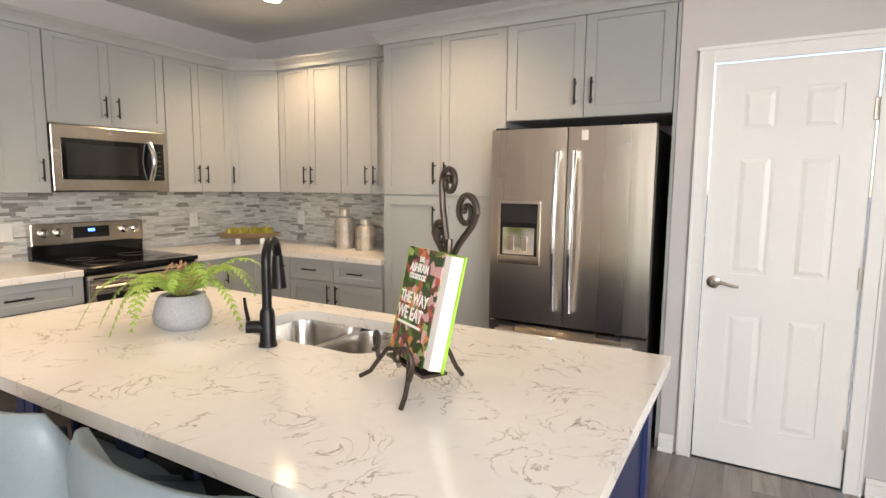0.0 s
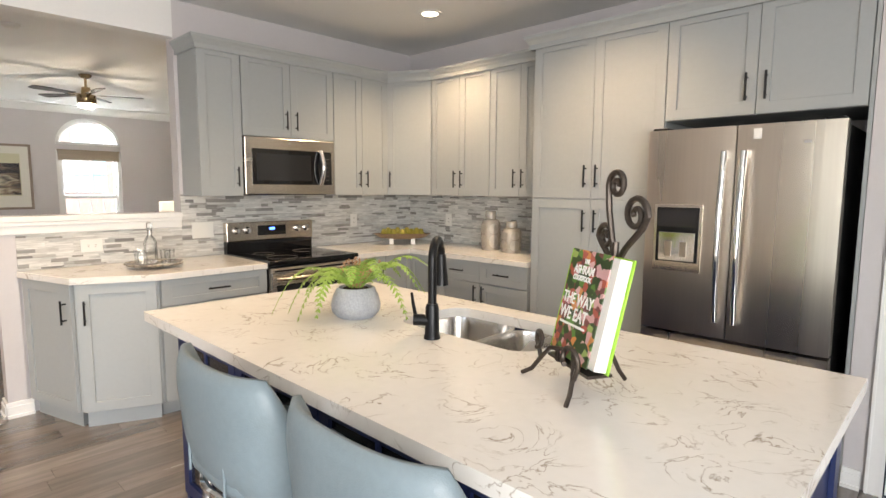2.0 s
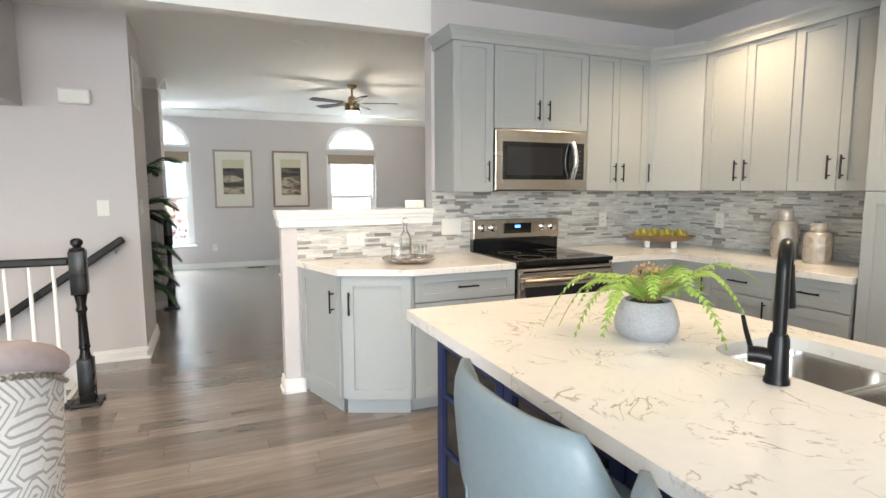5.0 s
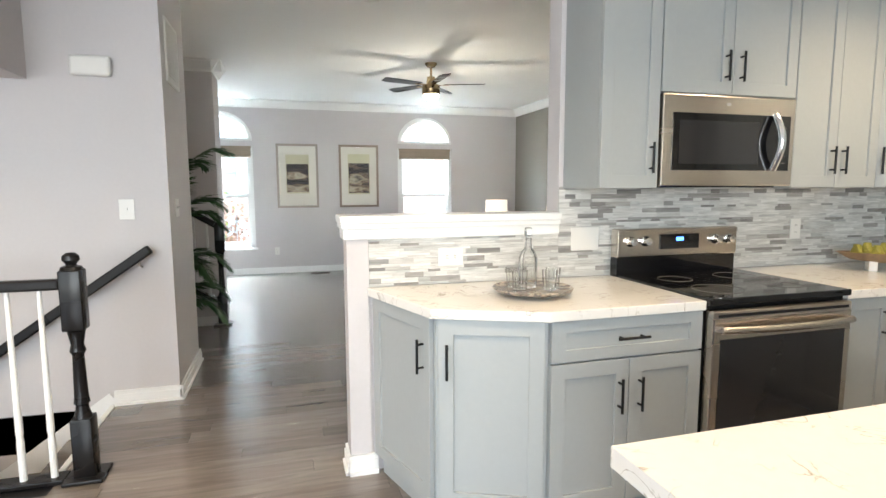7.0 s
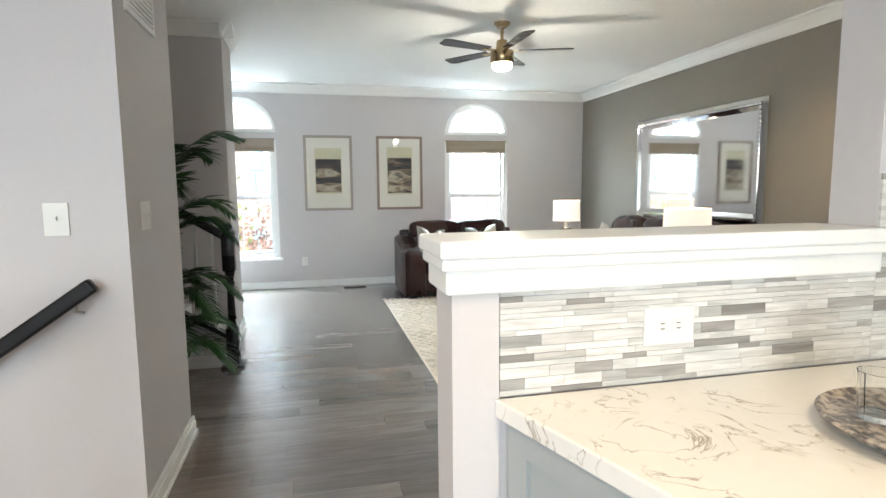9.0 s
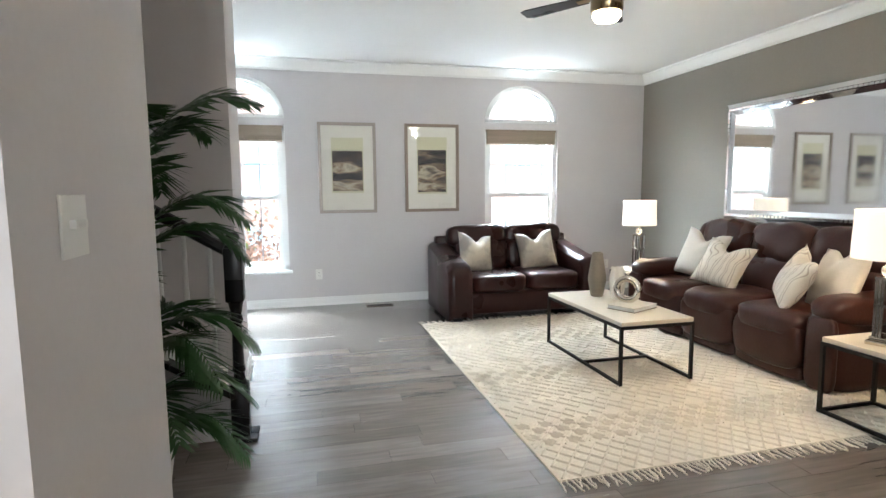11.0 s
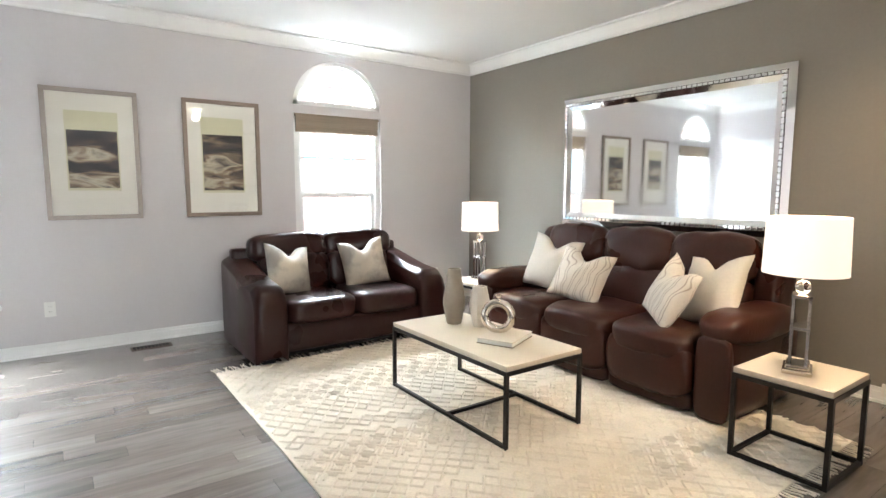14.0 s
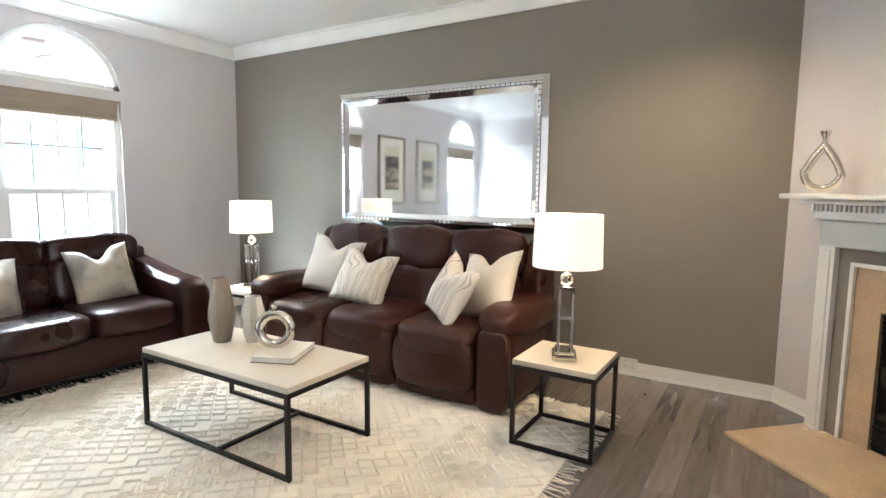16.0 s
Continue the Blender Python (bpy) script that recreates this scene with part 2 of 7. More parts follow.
def quartz():
    m = mat("veined_quartz", (0.72, 0.70, 0.665), 0.12, vary=0.035, scale=6)
    n, l = m.node_tree.nodes, m.node_tree.links
    b = n["Principled BSDF"]
    base = b.inputs["Base Color"].links[0].from_socket
    co = n.new("ShaderNodeTexCoord")
    wob = n.new("ShaderNodeTexNoise")
    wob.inputs["Scale"].default_value, wob.inputs["Detail"].default_value, wob.inputs["Distortion"].default_value = 5.0, 9, 2.4
    l.new(co.outputs["Object"], wob.inputs[0])
    line = n.new("ShaderNodeMath")
    line.operation, line.inputs[1].default_value = "SUBTRACT", 0.5
    l.new(wob.outputs[0], line.inputs[0])
    ab = n.new("ShaderNodeMath")
    ab.operation = "ABSOLUTE"
    l.new(line.outputs[0], ab.inputs[0])
    r = ramp_of(n, [(0.0, (1, 1, 1)), (0.006, (0.5, 0.5, 0.5)), (0.016, (0, 0, 0))])
    l.new(ab.outputs[0], r.inputs[0])
    patch = n.new("ShaderNodeTexNoise")
    patch.inputs["Scale"].default_value, patch.inputs["Detail"].default_value = 7.0, 4
    l.new(co.outputs["Object"], patch.inputs[0])
    r2 = ramp_of(n, [(0.46, (0, 0, 0)), (0.60, (1, 1, 1))])
    l.new(patch.outputs[0], r2.inputs[0])
    mu = n.new("ShaderNodeMath")
    mu.operation = "MULTIPLY"
    l.new(r.outputs[0], mu.inputs[0]), l.new(r2.outputs[0], mu.inputs[1])
    mix = n.new("ShaderNodeMix")
    mix.data_type = "RGBA"
    mix.inputs[7].default_value = (0.30, 0.25, 0.20, 1)
    l.new(mu.outputs[0], mix.inputs[0]), l.new(base, mix.inputs[6])
    l.new(mix.outputs[2], b.inputs["Base Color"])
    return m


for dull in (M_LEATHER, M_LEATHER2, M_BLACKW, M_PALM, M_DARK):
    dull.node_tree.nodes["Principled BSDF"].inputs["Specular IOR Level"].default_value = 0.28
M_QUARTZ = quartz()
PLANK_STOPS = [(0.0, (0.115, 0.098, 0.086)), (0.5, (0.155, 0.131, 0.116)), (1.0, (0.20, 0.172, 0.152))]
M_PLANK = piece_mat("grey_brown_plank", PLANK_STOPS, False, 0.25, (1.6, 14, 14), 2.0, 0.2, 0.0, 0.7)
M_PLANKS = piece_mat("grey_brown_planks", PLANK_STOPS, True, 0.25, (1.6, 14, 14), 2.0, 0.2, 0.0, 0.7)
TILE_STOPS = [(0.0, (0.66, 0.655, 0.635)), (0.55, (0.58, 0.575, 0.555)), (0.68, (0.52, 0.53, 0.52)), (0.76, (0.24, 0.23, 0.22)), (0.85, (0.36, 0.345, 0.33)), (0.93, (0.54, 0.535, 0.515)), (1.0, (0.66, 0.655, 0.635))]
M_TILE = piece_mat("streaked_glass_stone_tile", TILE_STOPS, False, 0.2, (3, 3, 30), 2.5, 0.22, 0.1)
M_TILES = piece_mat("streaked_glass_stone_tiles", TILE_STOPS, True, 0.2, (3, 3, 30), 2.5, 0.22, 0.1)


def pattern_mat(name, a, c, scale, kind, rough=0.9):
    """A woven two-tone pattern."""
    m = mat(name, a, rough, vary=0.08, scale=16)
    n, l = m.node_tree.nodes, m.node_tree.links
    b = n["Principled BSDF"]
    base = b.inputs["Base Color"].links[0].from_socket
    co = n.new("ShaderNodeTexCoord")
    if kind == "wave":
        tex = n.new("ShaderNodeTexWave")
        tex.inputs["Scale"].default_value, tex.inputs["Distortion"].default_value, tex.inputs["Detail"].default_value = scale, 9.0, 1.0
        stops = [(0.62, (0, 0, 0)), (0.72, (1, 1, 1)), (0.85, (1, 1, 1)), (0.95, (0, 0, 0))]
    elif kind == "blot":
        tex = n.new("ShaderNodeTexNoise")
        tex.inputs["Scale"].default_value, tex.inputs["Detail"].default_value = scale, 5
        stops = [(0.42, (0, 0, 0)), (0.60, (1, 1, 1))]
    else:
        tex = n.new("ShaderNodeTexVoronoi")
        tex.distance = "MANHATTAN"
        tex.inputs["Scale"].default_value = scale
        w = n.new("ShaderNodeMath")
        w.operation, w.inputs[1].default_value = "MULTIPLY", 26.0
        l.new(tex.outputs[0], w.inputs[0])
        sn = n.new("ShaderNodeMath")
        sn.operation = "SINE"
        l.new(w.outputs[0], sn.inputs[0])
        stops = [(0.40, (0, 0, 0)), (0.55, (1, 1, 1))]
    l.new(co.outputs["Object"], tex.inputs["Vector"])
    r = ramp_of(n, stops)
    l.new(sn.outputs[0] if kind == "maze" else tex.outputs[0], r.inputs[0])
    mix = n.new("ShaderNodeMix")
    mix.data_type = "RGBA"
    mix.inputs[7].default_value = (*c, 1)
    l.new(r.outputs[0], mix.inputs[0]), l.new(base, mix.inputs[6])
    l.new(mix.outputs[2], b.inputs["Base Color"])
    return m


M_PILLOWW = pattern_mat("ivory_fabric_with_wavy_lines", (0.66, 0.61, 0.54), (0.40, 0.35, 0.30), 5.0, "wave")
M_PILLOWB = pattern_mat("beige_watercolour_fabric", (0.52, 0.46, 0.38), (0.26, 0.235, 0.21), 5.0, "blot", 0.55)
M_CHAIRF = pattern_mat("grey_maze_print_fabric", (0.62, 0.60, 0.57), (0.34, 0.33, 0.33), 11.0, "maze")
M_TRAY = pattern_mat("mottled_shell_tray", (0.42, 0.36, 0.30), (0.10, 0.09, 0.085), 60.0, "blot", 0.25)
M_CHAIRV = mat("mauve_velvet", (0.36, 0.30, 0.30), 0.8, vary=0.12)


# ---- mesh helpers ----
def box(bm, x0, x1, y0, y1, z0, z1, m=None):
    vs = [bm.verts.new((x, y, z)) for z in (z0, z1) for x, y in ((x0, y0), (x1, y0), (x1, y1), (x0, y1))]
    for f in ((3, 2, 1, 0), (4, 5, 6, 7), (0, 1, 5, 4), (1, 2, 6, 5), (2, 3, 7, 6), (3, 0, 4, 7)):
        bm.faces.new([vs[i] for i in f])
    if m is not None:
        for v in vs:
            v.co = m @ v.co
    return vs


def bevel(bm, w, seg=2):
    bmesh.ops.bevel(bm, geom=list(bm.edges), offset=w, segments=seg, affect="EDGES", profile=0.5, clamp_overlap=True)
    return bm


def prism(bm, pts, z0, z1):
    lo, hi = [bm.verts.new((x, y, z0)) for x, y in pts], [bm.verts.new((x, y, z1)) for x, y in pts]
    bm.faces.new(hi), bm.faces.new(lo[::-1])
    for i in range(len(pts)):
        j = (i + 1) % len(pts)
        bm.faces.new((lo[i], lo[j], hi[j], hi[i]))


def lathe(bm, prof, seg=24, cx=0.0, cy=0.0, squash=1.0, turn=0.0):
    rings = []
    for r, z in prof:
        rings.append([bm.verts.new((cx + r * math.cos(turn + 2 * math.pi * k / seg), cy + squash * r * math.sin(turn + 2 * math.pi * k / seg), z)) for k in range(seg)])
    for a, b in zip(rings, rings[1:]):
        for k in range(seg):
            bm.faces.new((a[k], a[(k + 1) % seg], b[(k + 1) % seg], b[k]))
    bm.faces.new(rings[0][::-1]), bm.faces.new(rings[-1])


def tube(bm, pts, rad, seg=8, closed=False):
    pts = [Vector(p) for p in pts]
    n, rings, up = len(pts), [], Vector((0.13, 0.31, 0.94))
    for i, p in enumerate(pts):
        d = (pts[(i + 1) % n] - pts[i - 1]) if closed else (pts[min(i + 1, n - 1)] - pts[max(i - 1, 0)])
        d.normalize()
        a = d.cross(up)
        if a.length < 0.05:
            a = d.cross(Vector((1, 0.2, 0)))
        a.normalize()
        up = a.cross(d)
        r = rad(i / (n - 1)) if callable(rad) else rad
        rings.append([bm.verts.new(p + r * (math.cos(t) * a + math.sin(t) * up)) for t in (2 * math.pi * k / seg for k in range(seg))])
    for i in range(n if closed else n - 1):
        a, b = rings[i], rings[(i + 1) % n]
        for k in range(seg):
            bm.faces.new((a[k], b[k], b[(k + 1) % seg], a[(k + 1) % seg]))
    if not closed:
        bm.faces.new(rings[0]), bm.faces.new(rings[-1][::-1])


def cushion(bm, c, s, p=5.0, cuts=7, wrinkle=0.0, m=None, sag=0.0):
    """A rounded block of size s about c."""
    n = cuts
    grid = {}
    def vert(key):
        if key not in grid:
            v = Vector([2 * k / n - 1 for k in key])
            q = sum(abs(t) ** p for t in v) ** (1 / p)
            v = v / q * max(abs(t) for t in v) if q else v
            v = Vector((v.x * s[0] / 2, v.y * s[1] / 2, v.z * s[2] / 2))
            if sag:
                v.z -= sag * (1 - (2 * v.x / s[0]) ** 2) * (1 - (2 * v.y / s[1]) ** 2)
            if wrinkle:
                v += wrinkle * noise.noise_vector((v + Vector(c)) * 7)
            v = v + Vector(c)
            grid[key] = bm.verts.new(m @ v if m else v)
        return grid[key]
    for ax in range(3):
        for side in (0, n):
            for i in range(n):
                for j in range(n):
                    ks = []
                    for a, b in ((i, j), (i + 1, j), (i + 1, j + 1), (i, j + 1)):
                        k = [a, b]
                        k.insert(ax, side)
                        ks.append(tuple(k))
                    if (side == 0) != (ax == 1):
                        ks.reverse()
                    bm.faces.new([vert(k) for k in ks])


def part(name, bm, material, parent=None, label="", smooth=False, kind=""):
    me = bpy.data.meshes.new(name)
    bmesh.ops.recalc_face_normals(bm, faces=bm.faces)
    bm.to_mesh(me)
    bm.free()
    if smooth:
        me.polygons.foreach_set("use_smooth", [True] * len(me.polygons))
        if smooth != "all":
            me.set_sharp_from_angle(angle=radians(40))
    me.materials.append(material)
    ob = new(name, me)
    ob.parent = parent
    return tagged(ob, label, kind=kind)


def thing(name, m, label, category, group="", kind=""):
    ob = new(name)
    ob.empty_display_size = 0.1
    ob.matrix_basis = m
    return tagged(ob, label, category, group, kind)


def made(f, *a, bev=0.0, seg=2, **k):
    bm = bmesh.new()
    f(bm, *a, **k)
    if bev:
        bevel(bm, bev, seg)
    return bm


def struct(name, boxes, material, label="", category="", bev=0.0):
    bm = bmesh.new()
    for b in boxes:
        box(bm, *b)
    if bev:
        bevel(bm, bev, 2)
    ob = part(name, bm, material)
    return tagged(ob, label, category, kind="structure")


# ---- structure ----
CEIL, W, XF, XM, YW = 2.74, 4.0, 4.73, 5.13, 10.64
XL = -2.7
struct("subfloor", [(XL, 4.9, -2.3, 4.38, -0.25, -0.012), (0.03, 5.3, 4.38, 5.27, -0.25, -0.012), (-1.2, 5.3, 5.27, 10.9, -0.25, -0.012)], M_DARK, "dark subfloor below the planks", "floor")
struct("ceiling", [(XL - 0.2, 5.3, -2.4, 10.9, CEIL, CEIL + 0.15)], M_CEIL, "plain off-white painted ceiling", "ceiling")
struct("wall_header", [(-2.7, 2.45, W + 0.0, W + 0.13, 2.48, CEIL)], M_CEIL, "white drywall header between kitchen and living room", "wall")
struct("wall_range", [(2.45, 5.0, W + 0.004, W + 0.13, 0, CEIL)], M_WALL, "light grey painted kitchen wall", "wall")
struct("wall_half", [(1.372, 2.45, W + 0.004, W + 0.13, 0, 1.15), (1.372, 1.472, W - 0.008, W + 0.004, 0, 1.15)], M_WALL, "grey half wall between kitchen and living room", "wall")
struct("wall_fridge", [(XF, XF + 0.15, 0.17, W, 0, CEIL)], M_WALL, "light grey painted wall behind the cabinets", "wall")
struct("wall_closet", [(4.08, 4.2, 0.09, 0.185, 0, CEIL), (4.2, XF, 0.09, 0.185, 0, CEIL), (4.08, 4.2, -0.68, 0.09, 2.06, CEIL), (4.08, 4.2, -2.3, -0.68, 0, CEIL)], M_WALL, "light grey wall with the closet door", "wall")
# the openings in these two unseen walls are invented for the fill lamps
struct("wall_dining", [(XL, -1.6, -2.4, -2.25, 0, CEIL), (1.0, 4.2, -2.4, -2.25, 0, CEIL), (-1.6, 1.0, -2.4, -2.25, 2.4, CEIL), (-1.6, 1.0, -2.4, -2.25, 0, 0.5)], M_WALL, "unseen light grey wall with a wide opening added for the fill lamp", "wall")
struct("wall_left_unseen", [(XL - 0.15, XL, -2.3, -1.4, 0, CEIL), (XL - 0.15, XL, 1.0, 4.4, 0, CEIL), (XL - 0.15, XL, -1.4, 1.0, 2.4, CEIL), (XL - 0.15, XL, -1.4, 1.0, 0, 0.3)], M_WALL, "unseen light grey wall with an opening added for the fill lamp", "wall")
struct("wall_mirror", [(XM, XM + 0.15, 5.49, YW + 0.15, 0, CEIL)], M_ACCENT, "taupe painted accent wall", "wall")
BX, BY = 0.41, 5.27
struct("wall_stair", [(-2.7, BX, BY, BY + 0.14, -1.6, CEIL), (BX - 0.14, BX, BY + 0.14, 6.09, 0, CEIL), (-0.5, BX - 0.14, 5.97, 6.09, 0, CEIL)], M_WALL, "light grey wall beside the descending stairs", "wall")
struct("wall_niche", [(-0.62, -0.5, 6.03, 8.0, 0, CEIL), (-2.0, 0.40, 8.0, 8.5, 0, CEIL)], M_WALL, "light grey wall beside the upper stairs", "wall")
struct("wall_entry", [(-0.62, -0.5, 8.5, 9.42, 0, CEIL), (-0.62, -0.5, 9.42, 10.34, 2.05, CEIL), (-0.62, -0.5, 10.34, YW, 0, CEIL)], M_WALL, "light grey wall with the entry door", "wall")
struct("wall_stairwell", [(-2.85, -2.7, 4.2, 5.5, -1.6, CEIL), (-2.7, 0.03, 4.20, 4.30, -1.6, -0.25)], M_WALL, "light grey stairwell wall", "wall")
struct("bulkhead", [(-2.7, -0.30, 4.45, 5.27, 2.0, CEIL)], M_WALL, "grey sloping bulkhead over the stairwell", "wall")


def window_wall():
    """The wall with two openings, each a tall sash below an arched light."""
    t0, t1 = YW, YW + 0.15
    bm = bmesh.new()
    xs = [(-0.30, 0.65), (2.97, 3.92)]
    edges = [-0.62, xs[0][0], xs[0][1], xs[1][0], xs[1][1], 5.3]
    for a, b in ((0, 1), (2, 3), (4, 5)):
        box(bm, edges[a], edges[b], t0, t1, 0, CEIL)
    for x0, x1 in xs:
        box(bm, x0, x1, t0, t1, 0, 0.42)
        box(bm, x0, x1, t0, t1, 2.03, 2.11)
        r, c, n = (x1 - x0) / 2, (x0 + x1) / 2, 24
        for k in range(n):
            a, b = math.pi * k / n, math.pi * (k + 1) / n
            xa, za, xb, zb = c - r * math.cos(a), 2.11 + 0.45 * math.sin(a), c - r * math.cos(b), 2.11 + 0.45 * math.sin(b)
            v = [bm.verts.new(p) for p in ((xa, t0, za), (xb, t0, zb), (xb, t0, CEIL), (xa, t0, CEIL), (xa, t1, za), (xb, t1, zb), (xb, t1, CEIL), (xa, t1, CEIL))]
            for f in ((0, 1, 2, 3), (7, 6, 5, 4), (0, 4, 5, 1)):
                bm.faces.new([v[i] for i in f])
    tagged(part("wall_windows", bm, M_WALL), "light grey wall with two arched windows", "wall", kind="structure")


window_wall()


def baseboard(runs, name="baseboard"):
    """Runs of white base: from, to and the side on which it stands."""
    bm = bmesh.new()
    for (x0, y0), (x1, y1) in runs:
        d = Vector((x1 - x0, y1 - y0, 0))
        L = d.length
        d.normalize()
        m = Matrix.Translation((x0, y0, 0)) @ Matrix(((d.x, -d.y, 0, 0), (d.y, d.x, 0, 0), (0, 0, 1, 0), (0, 0, 0, 1)))
        box(bm, 0, L, 0.001, 0.013, 0, 0.095, m)
        box(bm, 0, L, 0.001, 0.019, 0, 0.07, m)
        box(bm, 0, L, 0.013, 0.028, 0, 0.018, m)
    tagged(part(name, bm, M_TRIM), "white painted baseboard with a moulded top", "baseboard", kind="structure")


baseboard([((5.13, YW), (-0.5, YW)), ((XM, 5.58), (XM, YW)), ((XM - 0.297, 5.283), (XM, 5.58))])
baseboard([((BX + 0.02, BY), (0.03, BY)), ((BX, 6.11), (BX, BY - 0.02)), ((0.40, 8.52), (0.40, 7.98)), ((4.08, 0.11), (4.08, 0.185)), ((4.08, -2.2), (4.08, -0.72)), ((-0.5, 9.35), (-0.5, 8.5))])
baseboard([((1.372, W - 0.02), (1.372, W + 0.13)), ((1.50, W - 0.008), (1.362, W - 0.008))])


def crown(runs, z):
    bm = bmesh.new()
    for (x0, y0), (x1, y1) in runs:
        d = Vector((x1 - x0, y1 - y0, 0))
        L = d.length
        d.normalize()
        nrm = Vector((-d.y, d.x, 0))
        prof = [(0.002, -0.12), (0.02, -0.12), (0.024, -0.10), (0.05, -0.06), (0.075, -0.025), (0.095, -0.018), (0.095, -0.002), (0.002, -0.002)]
        rows = [[bm.verts.new(Vector((x0, y0, z)) + d * (s * L + e * a) + nrm * a + Vector((0, 0, h))) for a, h in prof] for s, e in ((0, 0), (1, 0))]
        for i in range(len(prof)):
            j = (i + 1) % len(prof)
            bm.faces.new((rows[0][i], rows[1][i], rows[1][j], rows[0][j]))
        bm.faces.new(rows[0]), bm.faces.new(rows[1][::-1])
    tagged(part("crown_molding", bm, M_TRIM), "white crown moulding at the living room ceiling", "trim", kind="structure")


crown([((XM, YW), (-0.5, YW)), ((XM, 5.49), (XM, YW)), ((0.40, 8.52), (0.40, 7.90)), ((0.50, 8.0), (-0.5, 8.0)), ((-0.5, YW), (-0.5, 8.5))], CEIL)


# ---- windows and doors ----
def window(x0, x1):
    c, r = (x0 + x1) / 2, (x1 - x0) / 2
    t = thing("window_" + ("1" if x0 < 1 else "2"), pose(c, YW, 0.42), "white double-hung window with grilles below an arched light", "window", "arched windows", "structure")
    bm = bmesh.new()
    for a, b in ((-r, -r + 0.055), (r - 0.055, r)):
        box(bm, a, b, 0.03, 0.12, 0, 1.61)
    box(bm, -r, r, 0.03, 0.12, 0, 0.05)
    box(bm, -r, r, 0.03, 0.12, 1.56, 1.61)
    part("window_frame", bm, M_TRIM, t)
    for nm, z0, z1, y in (("lower_sash", 0.05, 0.84, 0.055), ("upper_sash", 0.82, 1.56, 0.085)):
        bm = bmesh.new()
        for a, b in ((-r + 0.055, -r + 0.10), (r - 0.10, r - 0.055)):
            box(bm, a, b, y, y + 0.028, z0, z1)
        box(bm, -r + 0.055, r - 0.055, y - 0.002, y + 0.030, z0, z0 + 0.045)
        box(bm, -r + 0.055, r - 0.055, y - 0.002, y + 0.030, z1 - 0.04, z1)
        sash = part(nm, bm, M_TRIM, t)
        bm = bmesh.new()
        w = 2 * r - 0.2
        for k in range(1, 4):
            box(bm, -r + 0.1 + w * k / 4 - 0.006, -r + 0.1 + w * k / 4 + 0.006, y + 0.008, y + 0.02, z0, z1)
        box(bm, -r + 0.1, r - 0.1, y + 0.009, y + 0.019, (z0 + z1) / 2 - 0.006, (z0 + z1) / 2 + 0.006)
        part("grille", bm, M_MUNTIN, sash)
        p = part("pane", made(box, -r + 0.1, r - 0.1, y + 0.022, y + 0.026, z0 + 0.04, z1 - 0.035), M_GLASS, sash)
        p.visible_shadow = False
    bm = bmesh.new()
    box(bm, -0.03, 0.03, 0.042, 0.055, 0.84, 0.855)
    part("latch", bm, M_TRIM, t)
    # arched light
    n, z = 28, 1.69
    bm = bmesh.new()
    def arc(r0, r1, y0, y1, base):
        rings = [[bm.verts.new((-rr * math.cos(math.pi * k / n), yy, base + rr / r * 0.45 * math.sin(math.pi * k / n))) for k in range(n + 1)] for rr, yy in ((r0, y0), (r1, y0), (r1, y1), (r0, y1))]
        for i in range(4):
            a, b = rings[i], rings[(i + 1) % 4]
            for k in range(n):
                bm.faces.new((a[k], a[k + 1], b[k + 1], b[k]))
    arc(r - 0.045, r - 0.002, 0.01, 0.12, z)
    arc(r - 0.08, r - 0.045, 0.055, 0.10, z)
    box(bm, -r + 0.002, r - 0.002, 0.01, 0.12, z + 0.002, z + 0.04)
    part("arch_frame", bm, M_TRIM, t)
    bm = bmesh.new()
    arc(0.195, 0.207, 0.08, 0.09, z + 0.03)
    for ang in (45, 90, 135):
        a = radians(ang)
        r0 = 0.0 if ang == 90 else 0.2
        p0, p1 = (-r0 * math.cos(a), 0.085, z + 0.03 + r0 * 0.95 * math.sin(a)), (-(r - 0.06) * math.cos(a), 0.085, z + (r - 0.06) * 0.95 * math.sin(a))
        tube(bm, [p0, p1], 0.006, 6)
    part("arch_grille", bm, M_MUNTIN, t)
    bm = bmesh.new()
    vs = [bm.verts.new((-(r - 0.07) * math.cos(math.pi * k / n), 0.095, z + 0.03 + (r - 0.07) * 0.95 * math.sin(math.pi * k / n))) for k in range(n + 1)]
    bm.faces.new(vs)
    p = part("arch_pane", bm, M_GLASS, t)
    p.visible_shadow = False
    part("window_sill", made(box, -r - 0.03, r + 0.03, -0.035, 0.03, -0.03, 0.004, bev=0.006), M_TRIM, t)
    # raised shade
    s = thing("roman_shade", pose(c, YW + 0.012, 1.95), "raised brown woven roman shade in the window", "window shade", "woven shades")
    bm = bmesh.new()
    for i in range(4):
        tube(bm, [(-r + 0.03, 0.01, -0.035 - 0.015 * i), (r - 0.03, 0.01, -0.035 - 0.015 * i)], 0.013 + 0.002 * i, 8)
    box(bm, -r + 0.03, r - 0.03, -0.012, 0.03, -0.03, 0.075)
    part("folds", bm, M_SHADEC, s)
    part("head_rail", made(box, -r + 0.02, r - 0.02, -0.016, 0.03, 0.055, 0.078), M_SHADEC, s)


window(-0.30, 0.65)
window(2.97, 3.92)


